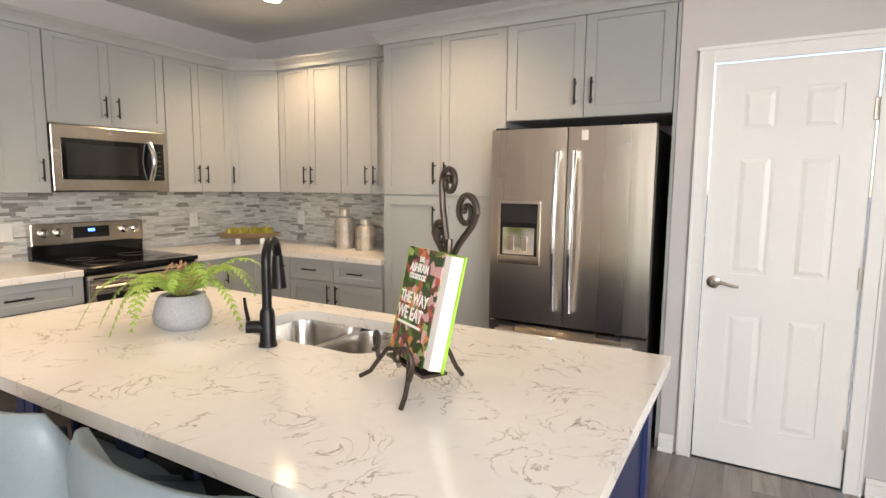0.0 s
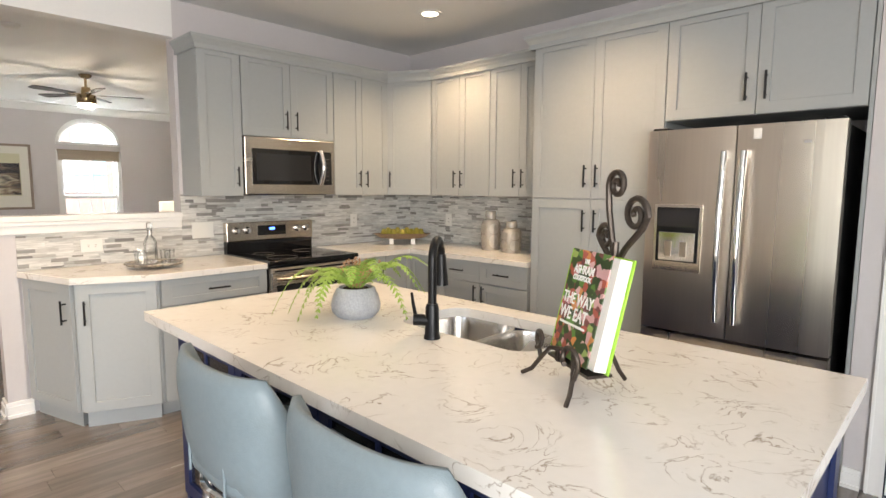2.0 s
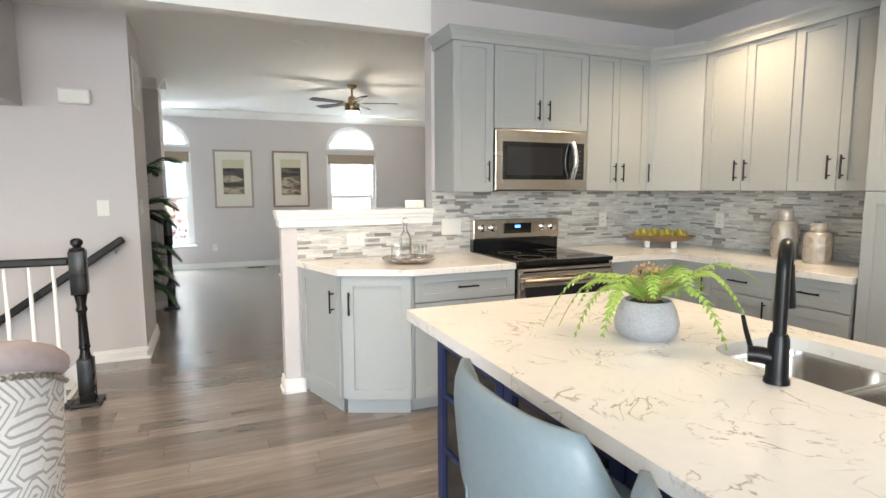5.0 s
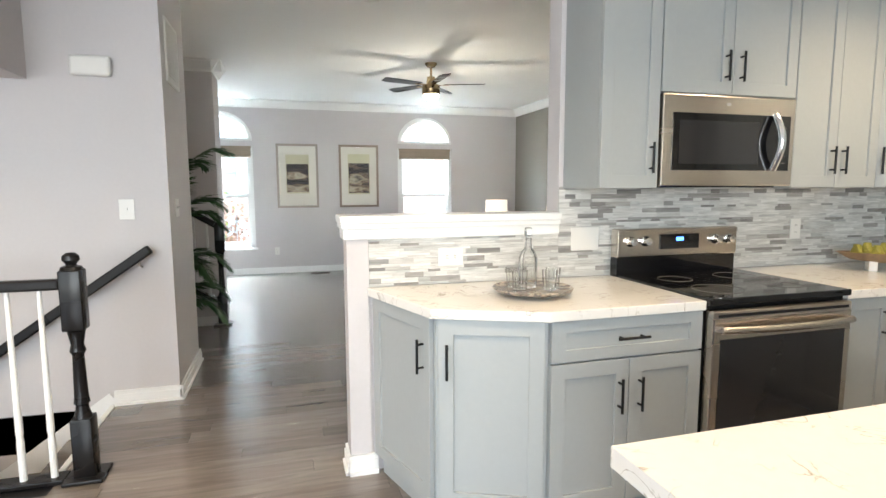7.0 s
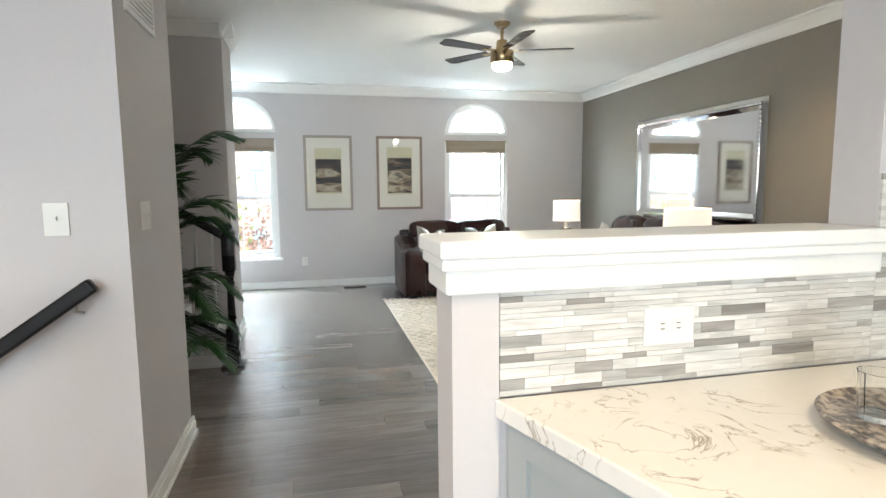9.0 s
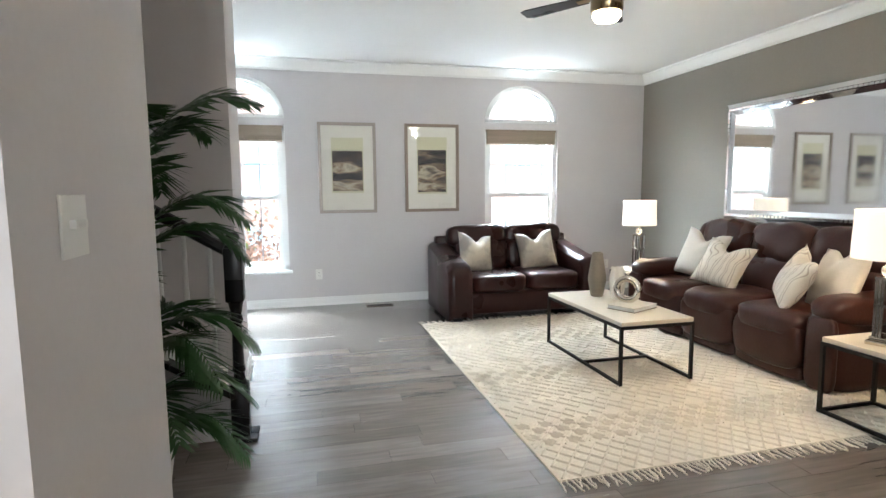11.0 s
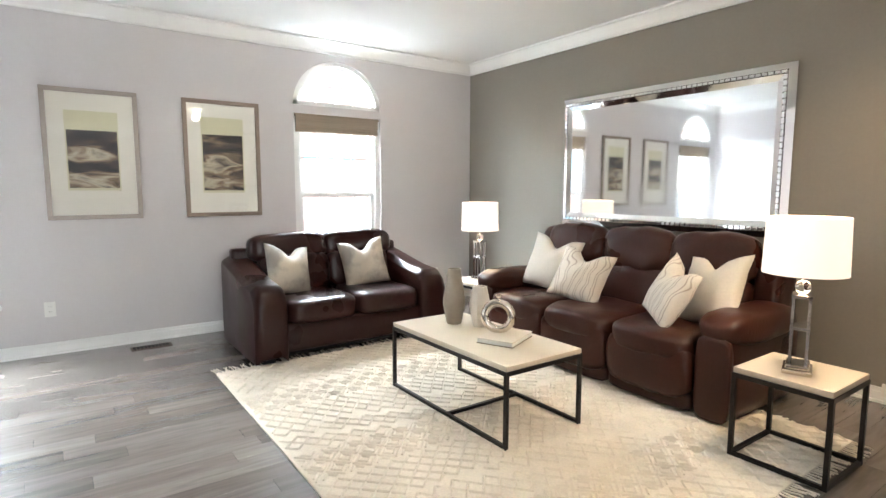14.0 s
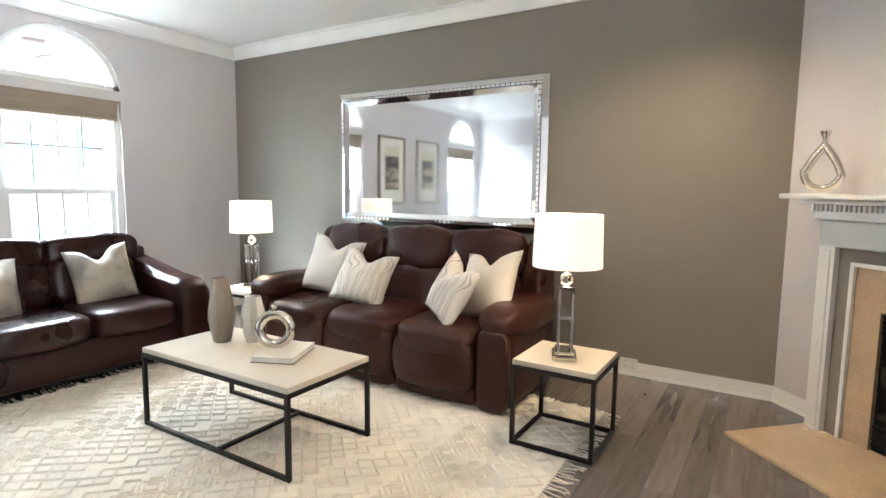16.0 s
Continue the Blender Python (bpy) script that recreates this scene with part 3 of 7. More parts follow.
def panel_door(name, m, w, h, lever_at, label, kind="structure"):
    """A six-panel door, hinges and lever; local x along the door, face towards -y."""
    d = thing(name, m, label, "door", kind=kind)
    bm = bmesh.new()
    box(bm, 0, w, 0.006, 0.04, 0.008, h)
    sx, mid = 0.115 * w / 0.62, w / 2
    cols = [(sx, mid - 0.05), (mid + 0.05, w - sx)]
    rows = [(0.22, 0.80), (1.00, 1.58), (1.70, h - 0.13)]
    # face: stiles and rails
    box(bm, 0, sx, 0, 0.006, 0.008, h), box(bm, w - sx, w, 0, 0.006, 0.008, h), box(bm, mid - 0.05, mid + 0.05, 0, 0.006, 0.008, h)
    zs = [0.008] + [z for r in rows for z in r] + [h]
    for z0, z1 in zip(zs[::2], zs[1::2]):
        for a, b in cols:
            box(bm, a, b, 0, 0.006, z0, z1)
    part("door_leaf", bm, M_TRIM, d)
    for a, b in cols:
        for z0, z1 in rows:
            bm = bmesh.new()
            v = [bm.verts.new(p) for p in ((a + 0.012, 0.0065, z0 + 0.012), (b - 0.012, 0.0065, z0 + 0.012), (b - 0.012, 0.0065, z1 - 0.012), (a + 0.012, 0.0065, z1 - 0.012),
                 (a + 0.035, 0.001, z0 + 0.035), (b - 0.035, 0.001, z0 + 0.035), (b - 0.035, 0.001, z1 - 0.035), (a + 0.035, 0.001, z1 - 0.035))]
            for f in ((0, 1, 5, 4), (1, 2, 6, 5), (2, 3, 7, 6), (3, 0, 4, 7), (4, 5, 6, 7)):
                bm.faces.new([v[i] for i in f])
            part("raised_panel", bm, M_TRIM, d)
    for z in (0.25, 1.02, h - 0.25):
        x = w if lever_at < w / 2 else 0
        part("hinge", made(box, x - 0.012, x + 0.012, -0.006, 0.004, z - 0.05, z + 0.05, bev=0.002), M_NICKEL, d)
    bm = bmesh.new()
    lathe(bm, [(0.001, 0), (0.033, 0), (0.031, 0.008), (0.012, 0.014), (0.011, 0.05), (0.001, 0.05)], 20)
    bmesh.ops.transform(bm, matrix=pose(lever_at, 0, 0.95, 90), verts=bm.verts)
    sgn = 1 if lever_at < w / 2 else -1
    tube(bm, [(lever_at, -0.045, 0.95), (lever_at + sgn * 0.04, -0.05, 0.955), (lever_at + sgn * 0.08, -0.05, 0.945), (lever_at + sgn * 0.115, -0.048, 0.94)], lambda s: 0.011 - 0.004 * s, 10)
    part("door_handle", bm, M_NICKEL, d, "satin nickel lever handle", smooth=True)
    bm = bmesh.new()
    for a, b in ((-0.075, -0.006), (w + 0.006, w + 0.075)):
        box(bm, a, b, -0.022, -0.004, 0, h + 0.075)
        box(bm, a, a + 0.012, -0.028, -0.022, 0, h + 0.075)
        box(bm, b - 0.012, b, -0.028, -0.022, 0, h + 0.075)
    box(bm, -0.0745, w + 0.0745, -0.0225, -0.004, h + 0.006, h + 0.0752)
    box(bm, -0.085, w + 0.085, -0.034, -0.004, h + 0.066, h + 0.082)
    part("door_casing", bm, M_TRIM, d)
    return d


panel_door("door_1", pose(4.084, 0.018, 0, 0, 0, -90), 0.65, 2.03, 0.05, "closed white six-panel closet door beside the fridge")
panel_door("door_2", pose(-0.503, 9.44, 0, 0, 0, 90), 0.88, 2.03, 0.08, "closed white six-panel entry door")


# ---- kitchen cabinets ----
def shaker(x0, x1, z0, z1, parent, handle=None, name="door", rail=0.058):
    """A shaker front, proud of the case, with its pull: (side, height, upright)."""
    bm = bmesh.new()
    g = 0.0018
    x0, x1, z0, z1 = x0 + g, x1 - g, z0 + g, z1 - g
    rr = min(rail, (z1 - z0) * 0.28)
    rings = [[bm.verts.new((x, y, z)) for x, z in ((x0 + e_, z0 + f_), (x1 - e_, z0 + f_), (x1 - e_, z1 - f_), (x0 + e_, z1 - f_))]
             for e_, f_, y in ((0, 0, -0.002), (0, 0, -0.020), (0.001, 0.001, -0.021), (rail, rr, -0.021), (rail + 0.001, rr + 0.001, -0.020), (rail + 0.001, rr + 0.001, -0.002))]
    for p, q in zip(rings, rings[1:] + rings[:1]):
        for k in range(4):
            bm.faces.new((p[k], p[(k + 1) % 4], q[(k + 1) % 4], q[k]))
    d = part(name, bm, M_CAB, parent)
    part("panel", made(box, x0 + rail, x1 - rail, -0.011, -0.003, z0 + rr, z1 - rr), M_CAB, d)
    if handle:
        hx, hz, upright = handle
        bm = bmesh.new()
        L = 0.07
        a, b = ((hx, -0.05, hz - L), (hx, -0.05, hz + L)) if upright else ((hx - L, -0.05, hz), (hx + L, -0.05, hz))
        tube(bm, [a, b], 0.0058, 10)
        for s in (-0.048, 0.048):
            p = (hx, -0.021, hz + s) if upright else (hx + s, -0.021, hz)
            tube(bm, [p, (p[0], -0.05, p[2])], 0.0048, 8)
        part("handle", bm, M_BLACKM, d, "black bar pull", smooth=True)
    return d


def cabinet(m, w, depth, z0, z1, fronts, label, group, name="cabinet", toe=False):
    """fronts: rows of x0, x1, z0, z1 and handle."""
    c = thing(name, m, label, "cabinet", group)
    bm = bmesh.new()
    box(bm, 0.001, w - 0.001, 0, depth, z0, z1)
    if toe:
        box(bm, 0.001, w - 0.001, 0.06, depth, 0, z0)
    part("body", bm, M_CAB, c)
    for f in fronts:
        shaker(f[0], f[1], f[2], f[3], c, f[4] if len(f) > 4 else None, "drawer_front" if len(f) > 5 else "door")
    return c


UZ, UT, UF = 1.36, 2.385, 3.68
GU, GB = "upper cabinets", "base cabinets"
UD = W - UF - 0.006
LU = "grey painted shaker upper cabinet with black pulls"


def uppers(m, w, seams, handles, depth=UD, z0=UZ):
    fr = [(a, b, z0, UT, (h, z0 + 0.14, True)) for (a, b), h in zip(zip(seams, seams[1:]), handles)]
    return cabinet(m, w, depth, z0, UT, fr, LU, GU, "upper_cabinet")


uppers(pose(2.47, UF, 0), 0.305, [0, 0.305], [0.26])
cabinet(pose(2.78, UF, 0), 0.785, UD, 1.80, UT, [(0, 0.3925, 1.80, UT, (0.35, 1.93, True)), (0.3925, 0.785, 1.80, UT, (0.435, 1.93, True))], "grey painted shaker cabinet above the microwave", GU, "upper_cabinet")
uppers(pose(3.57, UF, 0), 0.575, [0, 0.2875, 0.575], [0.25, 0.325])
# diagonal corner unit
DA, DB = Vector((4.15, UF, 0)), Vector((4.37, 3.31, 0))
dang = math.degrees(math.atan2(DB.y - DA.y, DB.x - DA.x))
dc = thing("corner_cabinet", pose(DA.x, DA.y, 0, 0, 0, dang), "grey painted shaker diagonal corner cabinet", "cabinet", GU)
dl = (DB - DA).length
bm = bmesh.new()
inv = pose(DA.x, DA.y, 0, 0, 0, dang).inverted()
prism(bm, [(inv @ Vector(p))[:2] for p in ((DA.x + 0.002, DA.y, 0), (DB.x, DB.y + 0.002, 0), (XF - 0.005, DB.y + 0.002, 0), (XF - 0.005, W - 0.005, 0), (DA.x + 0.002, W - 0.005, 0))], UZ, UT)
part("body", bm, M_CAB, dc)
shaker(0.012, dl - 0.012, UZ, UT, dc, (0.045, UZ + 0.14, True))
XU = 4.37
UDX = XF - XU - 0.006
uppers(pose(XU, 3.305, 0, 0, 0, -90), 0.66, [0, 0.33, 0.66], [0.292, 0.368], UDX)
uppers(pose(XU, 2.643, 0, 0, 0, -90), 0.59, [0, 0.295, 0.59], [0.257, 0.333], UDX)
# tall pantry unit and the cabinet over the fridge
XP = 4.10
PD = XF - XP - 0.006
cabinet(pose(XP, 2.035, 0, 0, 0, -90), 0.90, PD, 0.10, UT, [
    (0, 0.45, 1.362, UT, (0.41, 1.505, True)), (0.45, 0.90, 1.362, UT, (0.49, 1.505, True)),
    (0, 0.45, 0.10, 1.357, (0.41, 1.22, True)), (0.45, 0.90, 0.10, 1.357, (0.49, 1.22, True))], "tall grey shaker pantry cabinet with four doors", "pantry", "pantry_cabinet", True)
cabinet(pose(XP, 1.133, 0, 0, 0, -90), 0.925, PD, 1.81, UT, [(0, 0.4625, 1.81, UT, (0.417, 1.95, True)), (0.4625, 0.925, 1.81, UT, (0.508, 1.95, True))], "grey shaker cabinet above the fridge", GU, "fridge_cabinet")
tagged(struct("cabinet_end_panel", [(XP - 0.018, XF - 0.006, 0.188, 0.205, 0.0, UT)], M_CAB), "grey end panel beside the fridge", "panel", kind="structure")


def cabinet_crown(pts, z, name):
    """A crown along the fronts of the wall cabinets."""
    bm = bmesh.new()
    prof = [(0.0, -0.03), (0.018, -0.03), (0.02, 0.0), (0.032, 0.022), (0.046, 0.038), (0.05, 0.055), (0.0, 0.055)]
    V = [Vector((*p, 0)) for p in pts]
    rows = []
    for i, p in enumerate(V):
        d0 = (V[i] - V[i - 1]).normalized() if i else None
        d1 = (V[i + 1] - V[i]).normalized() if i < len(V) - 1 else None
        n0 = Vector((d0.y, -d0.x, 0)) if d0 else None
        n1 = Vector((d1.y, -d1.x, 0)) if d1 else None
        if n0 and n1:
            nn = (n0 + n1).normalized()
            nn = nn / max(0.3, nn.dot(n0))
        else:
            nn = n0 or n1
        rows.append([bm.verts.new(p + nn * a + Vector((0, 0, z + h))) for a, h in prof])
    for a, b in zip(rows, rows[1:]):
        for i in range(len(prof)):
            j = (i + 1) % len(prof)
            bm.faces.new((a[i], b[i], b[j], a[j]))
    bm.faces.new(rows[0][::-1]), bm.faces.new(rows[-1])
    tagged(part(name, bm, M_CAB), "grey crown moulding on the wall cabinets", "trim", kind="structure")


e = 0.024
cabinet_crown([(2.47, W - 0.01), (2.47, UF - e), (DA.x - 0.01, UF - e), (XU - e, DB.y - 0.01), (XU - e, 2.052)], UT, "cabinet_crown")
cabinet_crown([(XU + 0.1, 2.051), (XP - e, 2.051), (XP - e, 0.187)], UT, "cabinet_crown")

CT = 0.905
FR = 3.315
BD = W - FR - 0.006
HB = 0.865
# left base run: end door, angled door, drawer unit
cabinet(pose(2.055, FR, 0), 0.688, BD, 0.10, HB, [(0, 0.688, 0.70, HB, (0.344, 0.782, False), 1), (0, 0.344, 0.10, 0.695, (0.298, 0.55, True)), (0.344, 0.688, 0.10, 0.695, (0.39, 0.55, True))],
        "grey shaker base cabinet with a drawer over two doors", GB, "base_cabinet", True)
PA, PB, PC = Vector((1.50, W - 0.012, 0)), Vector((1.655, 3.49, 0)), Vector((2.053, FR, 0))
for nm, a, b, hx in (("angled_cabinet", PB, PC, 0.05), ("end_cabinet", PA, PB, 0.42)):
    ang = math.degrees(math.atan2(b.y - a.y, b.x - a.x))
    mm = pose(a.x, a.y, 0, 0, 0, ang)
    L = (b - a).length
    c = thing(nm, mm, "blue-grey shaker angled base cabinet at the counter end", "cabinet", GB)
    iv = mm.inverted()
    far = Vector((2.053, W - 0.012, 0))
    pts = [a, b, far] if nm == "end_cabinet" else [a, b, far]
    bm = bmesh.new()
    q = [(iv @ p) for p in pts]
    cen = sum(q, Vector()) / 3
    prism(bm, [(p + (cen - p) * 0.004)[:2] for p in q], 0.10, HB)
    prism(bm, [(p + (cen - p) * 0.10)[:2] for p in q], 0.0, 0.10)
    part("body", bm, M_CAB, c)
    shaker(0.012, L - 0.012, 0.10, HB, c, (hx if nm == "angled_cabinet" else L - 0.06, 0.70, True))
# right base run round the corner
cabinet(pose(3.512, FR, 0), 0.59, BD, 0.10, HB, [(0.0, 0.295, 0.10, HB, (0.245, 0.74, True)), (0.295, 0.59, 0.10, HB)], "grey shaker corner base cabinet", GB, "base_cabinet", True)
XB = 4.105
cabinet(pose(XB, 3.312, 0, 0, 0, -90), 0.36, XF - XB - 0.006, 0.10, HB, [(0, 0.36, 0.10, HB, (0.31, 0.74, True))], "grey shaker corner base cabinet", GB, "base_cabinet", True)
cabinet(pose(XB, 2.95, 0, 0, 0, -90), 0.89, XF - XB - 0.006, 0.10, HB, [
    (0, 0.445, 0.70, HB, (0.2225, 0.782, False), 1), (0.445, 0.89, 0.70, HB, (0.6675, 0.782, False), 1),
    (0, 0.445, 0.10, 0.695, (0.405, 0.61, True)), (0.445, 0.89, 0.10, 0.695, (0.485, 0.61, True))], "grey shaker base cabinet with two drawers and two doors", GB, "base_cabinet", True)


def slab(name, pts, z0, z1, label):
    bm = bmesh.new()
    prism(bm, pts, z0, z1)
    bevel(bm, 0.004, 2)
    return tagged(part(name, bm, M_QUARTZ), label, "countertop")


slab("countertop", [(1.462, W - 0.009), (1.628, 3.465), (2.042, 3.28), (2.744, 3.28), (2.744, W - 0.009)], HB, CT, "white veined quartz countertop beside the range")
slab("countertop", [(3.51, W - 0.009), (3.51, 3.28), (4.07, 3.28), (4.07, 2.055), (XF - 0.009, 2.055), (XF - 0.009, W - 0.009)], HB, CT, "white veined quartz corner countertop")

# half-wall cap
bm = bmesh.new()
box(bm, 1.342, 2.449, W - 0.042, W + 0.18, 1.205, 1.24)
box(bm, 1.347, 2.4485, W - 0.035, W + 0.165, 1.18, 1.2055)
box(bm, 1.357, 2.448, W - 0.022, W + 0.150, 1.13, 1.181)
bevel(bm, 0.005, 2)
tagged(part("half_wall_cap", bm, M_TRIM), "white moulded cap on the half wall", "trim", kind="structure")


# ---- appliances ----
def logo(bm, x, y, z):
    lathe(bm, [(0.001, 0), (0.016, 0), (0.016, 0.0015), (0.001, 0.0015)], 16, squash=0.5)
    bmesh.ops.transform(bm, matrix=pose(x, y, z, 90), verts=bm.verts)


def kitchen_range():
    r = thing("range", pose(2.747, 3.28, 0), "stainless steel electric range with a black glass cooktop", "range")
    w = 0.758
    part("body", made(box, 0.002, w - 0.002, 0.02, 0.66, 0.02, 0.885), M_BLACKM, r)
    part("cooktop", made(box, 0, w, -0.02, 0.62, 0.886, 0.915, bev=0.006), M_BGLASS, r, "glossy black glass cooktop")
    bg = part("backguard", made(box, 0.0, w, 0.635, 0.70, 1.0, 1.15, bev=0.008), M_STEELH, r)
    part("lower_backguard", made(box, 0.004, w - 0.004, 0.645, 0.70, 0.90, 1.0), M_BGLASS, r)
    part("display", made(box, 0.255, 0.50, 0.630, 0.636, 1.04, 1.118), M_BGLASS, bg)
    part("clock", made(box, 0.355, 0.40, 0.628, 0.6305, 1.083, 1.102), M_BLUE, bg, "lit blue clock digits")
    for x in (0.075, 0.165, 0.61, 0.695):
        bm = bmesh.new()
        lathe(bm, [(0.001, 0), (0.027, 0), (0.027, 0.006), (0.021, 0.01), (0.019, 0.035), (0.001, 0.036)], 18)
        bmesh.ops.transform(bm, matrix=pose(x, 0.634, 1.085, 90), verts=bm.verts)
        part("knob", bm, M_CHROME, bg, smooth=True)
    for cx, cy, rad in ((0.2, 0.16, 0.11), (0.2, 0.44, 0.08), (0.56, 0.16, 0.08), (0.56, 0.44, 0.10)):
        bm = bmesh.new()
        tube(bm, [(cx + rad * math.cos(t), cy + rad * math.sin(t), 0.9152) for t in np.linspace(0, 2 * math.pi, 28)[:-1]], 0.0012, 4, True)
        part("burner_ring", bm, M_SLOT, r)
    d = part("oven_door", made(box, 0.006, w - 0.006, -0.03, 0.018, 0.27, 0.865, bev=0.008), M_STEELH, r)
    part("oven_window", made(box, 0.045, w - 0.045, -0.033, -0.02, 0.36, 0.745), M_SMOKE, d)
    part("vent_slots", made(box, 0.03, w - 0.03, -0.0335, -0.02, 0.838, 0.850), M_DARK, d)
    bm = bmesh.new()
    tube(bm, [(0.03 + (w - 0.06) * s, -0.052 - 0.03 * math.sin(math.pi * s), 0.79) for s in np.linspace(0, 1, 15)], 0.016, 10)
    for x in (0.045, w - 0.045):
        box(bm, x - 0.012, x + 0.012, -0.055, -0.028, 0.778, 0.802)
    part("handle", bm, M_STEELH, d, smooth=True)
    bm = bmesh.new()
    logo(bm, w / 2, -0.0305, 0.315)
    part("badge", bm, M_CHROME, d)
    dr = part("drawer", made(box, 0.006, w - 0.006, -0.03, 0.018, 0.06, 0.262, bev=0.008), M_STEELH, r)
    bm = bmesh.new()
    tube(bm, [(0.05 + (w - 0.1) * s, -0.045 - 0.02 * math.sin(math.pi * s), 0.21) for s in np.linspace(0, 1, 13)], 0.013, 8)
    part("drawer_handle", bm, M_STEELH, dr, smooth=True)


kitchen_range()


def microwave():
    t = thing("microwave", pose(2.785, W - 0.345, 1.37), "stainless steel over-the-range microwave with dark glass door", "microwave")
    w, h = 0.775, 0.425
    part("body", made(box, 0, w, 0.03, 0.335, 0.0, h, bev=0.004), M_BLACKM, t)
    f = part("front", made(box, 0, w, -0.005, 0.032, 0.0, h, bev=0.006), M_STEELH, t)
    part("door_glass", made(box, 0.055, w - 0.03, -0.008, 0.0, 0.075, h - 0.085), M_BGLASS, f)
    part("door_window", made(box, 0.09, 0.55, -0.0095, -0.002, 0.105, h - 0.12), M_SMOKE, f)
    bm = bmesh.new()
    tube(bm, [(0.635, -0.02 - 0.045 * math.sin(math.pi * s), 0.08 + 0.265 * s) for s in np.linspace(0, 1, 15)], 0.017, 10)
    part("handle", bm, M_CHROME, f, "bowed chrome handle", smooth=True)
    for i in range(6):
        part("keypad_row", made(box, 0.672, 0.72, -0.0092, -0.005, 0.11 + i * 0.034, 0.113 + i * 0.034), M_SLOT, f)
    bm = bmesh.new()
    logo(bm, w * 0.47, -0.0055, h - 0.04)
    part("badge", bm, M_CHROME, f)
    part("underside_vent", made(box, 0.05, w - 0.05, 0.05, 0.30, -0.006, 0.0), M_DARK, t)


microwave()


def fridge():
    t = thing("refrigerator", pose(3.895, 1.135, 0, 0, 0, -90) @ Matrix.Diagonal((1, 1, 0.988, 1)), "stainless steel french-door refrigerator with ice dispenser", "refrigerator")
    w = 0.885
    part("case", made(box, 0.004, w - 0.004, 0.075, 0.79, 0.02, 1.745, bev=0.006), M_BLACKM, t)
    doors = []
    for x0, x1, nm in ((0, w / 2 - 0.003, "left_door"), (w / 2 + 0.003, w, "right_door")):
        bm = bmesh.new()
        n = 8
        front = [(x0 + (x1 - x0) * k / n, 0.0 - 0.012 * math.sin(math.pi * (0.15 + 0.7 * k / n))) for k in range(n + 1)]
        prism(bm, [(x0, 0.07), *front, (x1, 0.07)], 0.665, 1.76)
        doors.append(part(nm, bm, M_STEEL, t, smooth=True))
    bm = bmesh.new()
    prism(bm, [(0, 0.07), *[(w * k / 10, -0.012 * math.sin(math.pi * (0.1 + 0.8 * k / 10))) for k in range(11)], (w, 0.07)], 0.06, 0.65)
    fz = part("freezer_drawer", bm, M_STEEL, t, smooth=True)
    part("kick_plate", made(box, 0.01, w - 0.01, 0.05, 0.09, 0.0, 0.055), M_BLACKM, t)
    for x, d in ((w / 2 - 0.045, doors[0]), (w / 2 + 0.045, doors[1])):
        bm = bmesh.new()
        tube(bm, [(x, -0.038 - 0.03 * math.sin(math.pi * s), 0.76 + 0.87 * s) for s in np.linspace(0, 1, 15)], 0.016, 10)
        for z in (0.775, 1.615):
            box(bm, x - 0.012, x + 0.012, -0.045, -0.008, z - 0.02, z + 0.02)
        part("handle", bm, M_CHROME, d, "long bowed polished handle", smooth=True)
    bm = bmesh.new()
    tube(bm, [(0.06 + (w - 0.12) * s, -0.035 - 0.03 * math.sin(math.pi * s), 0.60) for s in np.linspace(0, 1, 15)], 0.016, 10)
    part("handle", bm, M_CHROME, fz, smooth=True)
    bm = bmesh.new()
    box(bm, 0.055, 0.305, -0.020, -0.004, 1.00, 1.36)
    disp = part("ice_dispenser", bm, M_SILVER, doors[0])
    part("dispenser_recess", made(box, 0.07, 0.29, -0.0215, -0.018, 1.05, 1.345), M_BLACKM, disp)
    part("dispenser_plate", made(box, 0.085, 0.275, -0.0245, -0.02, 1.055, 1.21, bev=0.002), M_CHROME, disp)
    part("dispenser_panel", made(box, 0.08, 0.28, -0.0235, -0.02, 1.24, 1.335), M_SMOKE, disp)
    bm = bmesh.new()
    box(bm, 0.12, 0.155, -0.03, -0.022, 1.08, 1.16), box(bm, 0.2, 0.235, -0.03, -0.022, 1.08, 1.16)
    part("paddles", bm, M_STEEL, disp)
    bm = bmesh.new()
    box(bm, w / 2 + 0.075, w / 2 + 0.11, -0.013, -0.009, 1.69, 1.74)
    part("sticker", bm, M_PLATE, doors[1])
    bm = bmesh.new()
    logo(bm, w / 2 + 0.30, -0.0125, 1.665)
    part("badge", bm, M_CHROME, doors[1])
    part("hinge_cover", made(box, w - 0.09, w - 0.01, 0.02, 0.12, 1.748, 1.775, bev=0.005), M_BLACKM, t)
    part("hinge_cover", made(box, 0.01, 0.09, 0.02, 0.12, 1.748, 1.775, bev=0.005), M_BLACKM, t)


fridge()


# ---- island ----
IX0, IX1, IY0, IY1, IZ = 1.66, 2.81, 0.005, 2.31, 0.90
SX0, SX1, SY0, SY1 = 2.31, 2.69, 0.81, 1.45


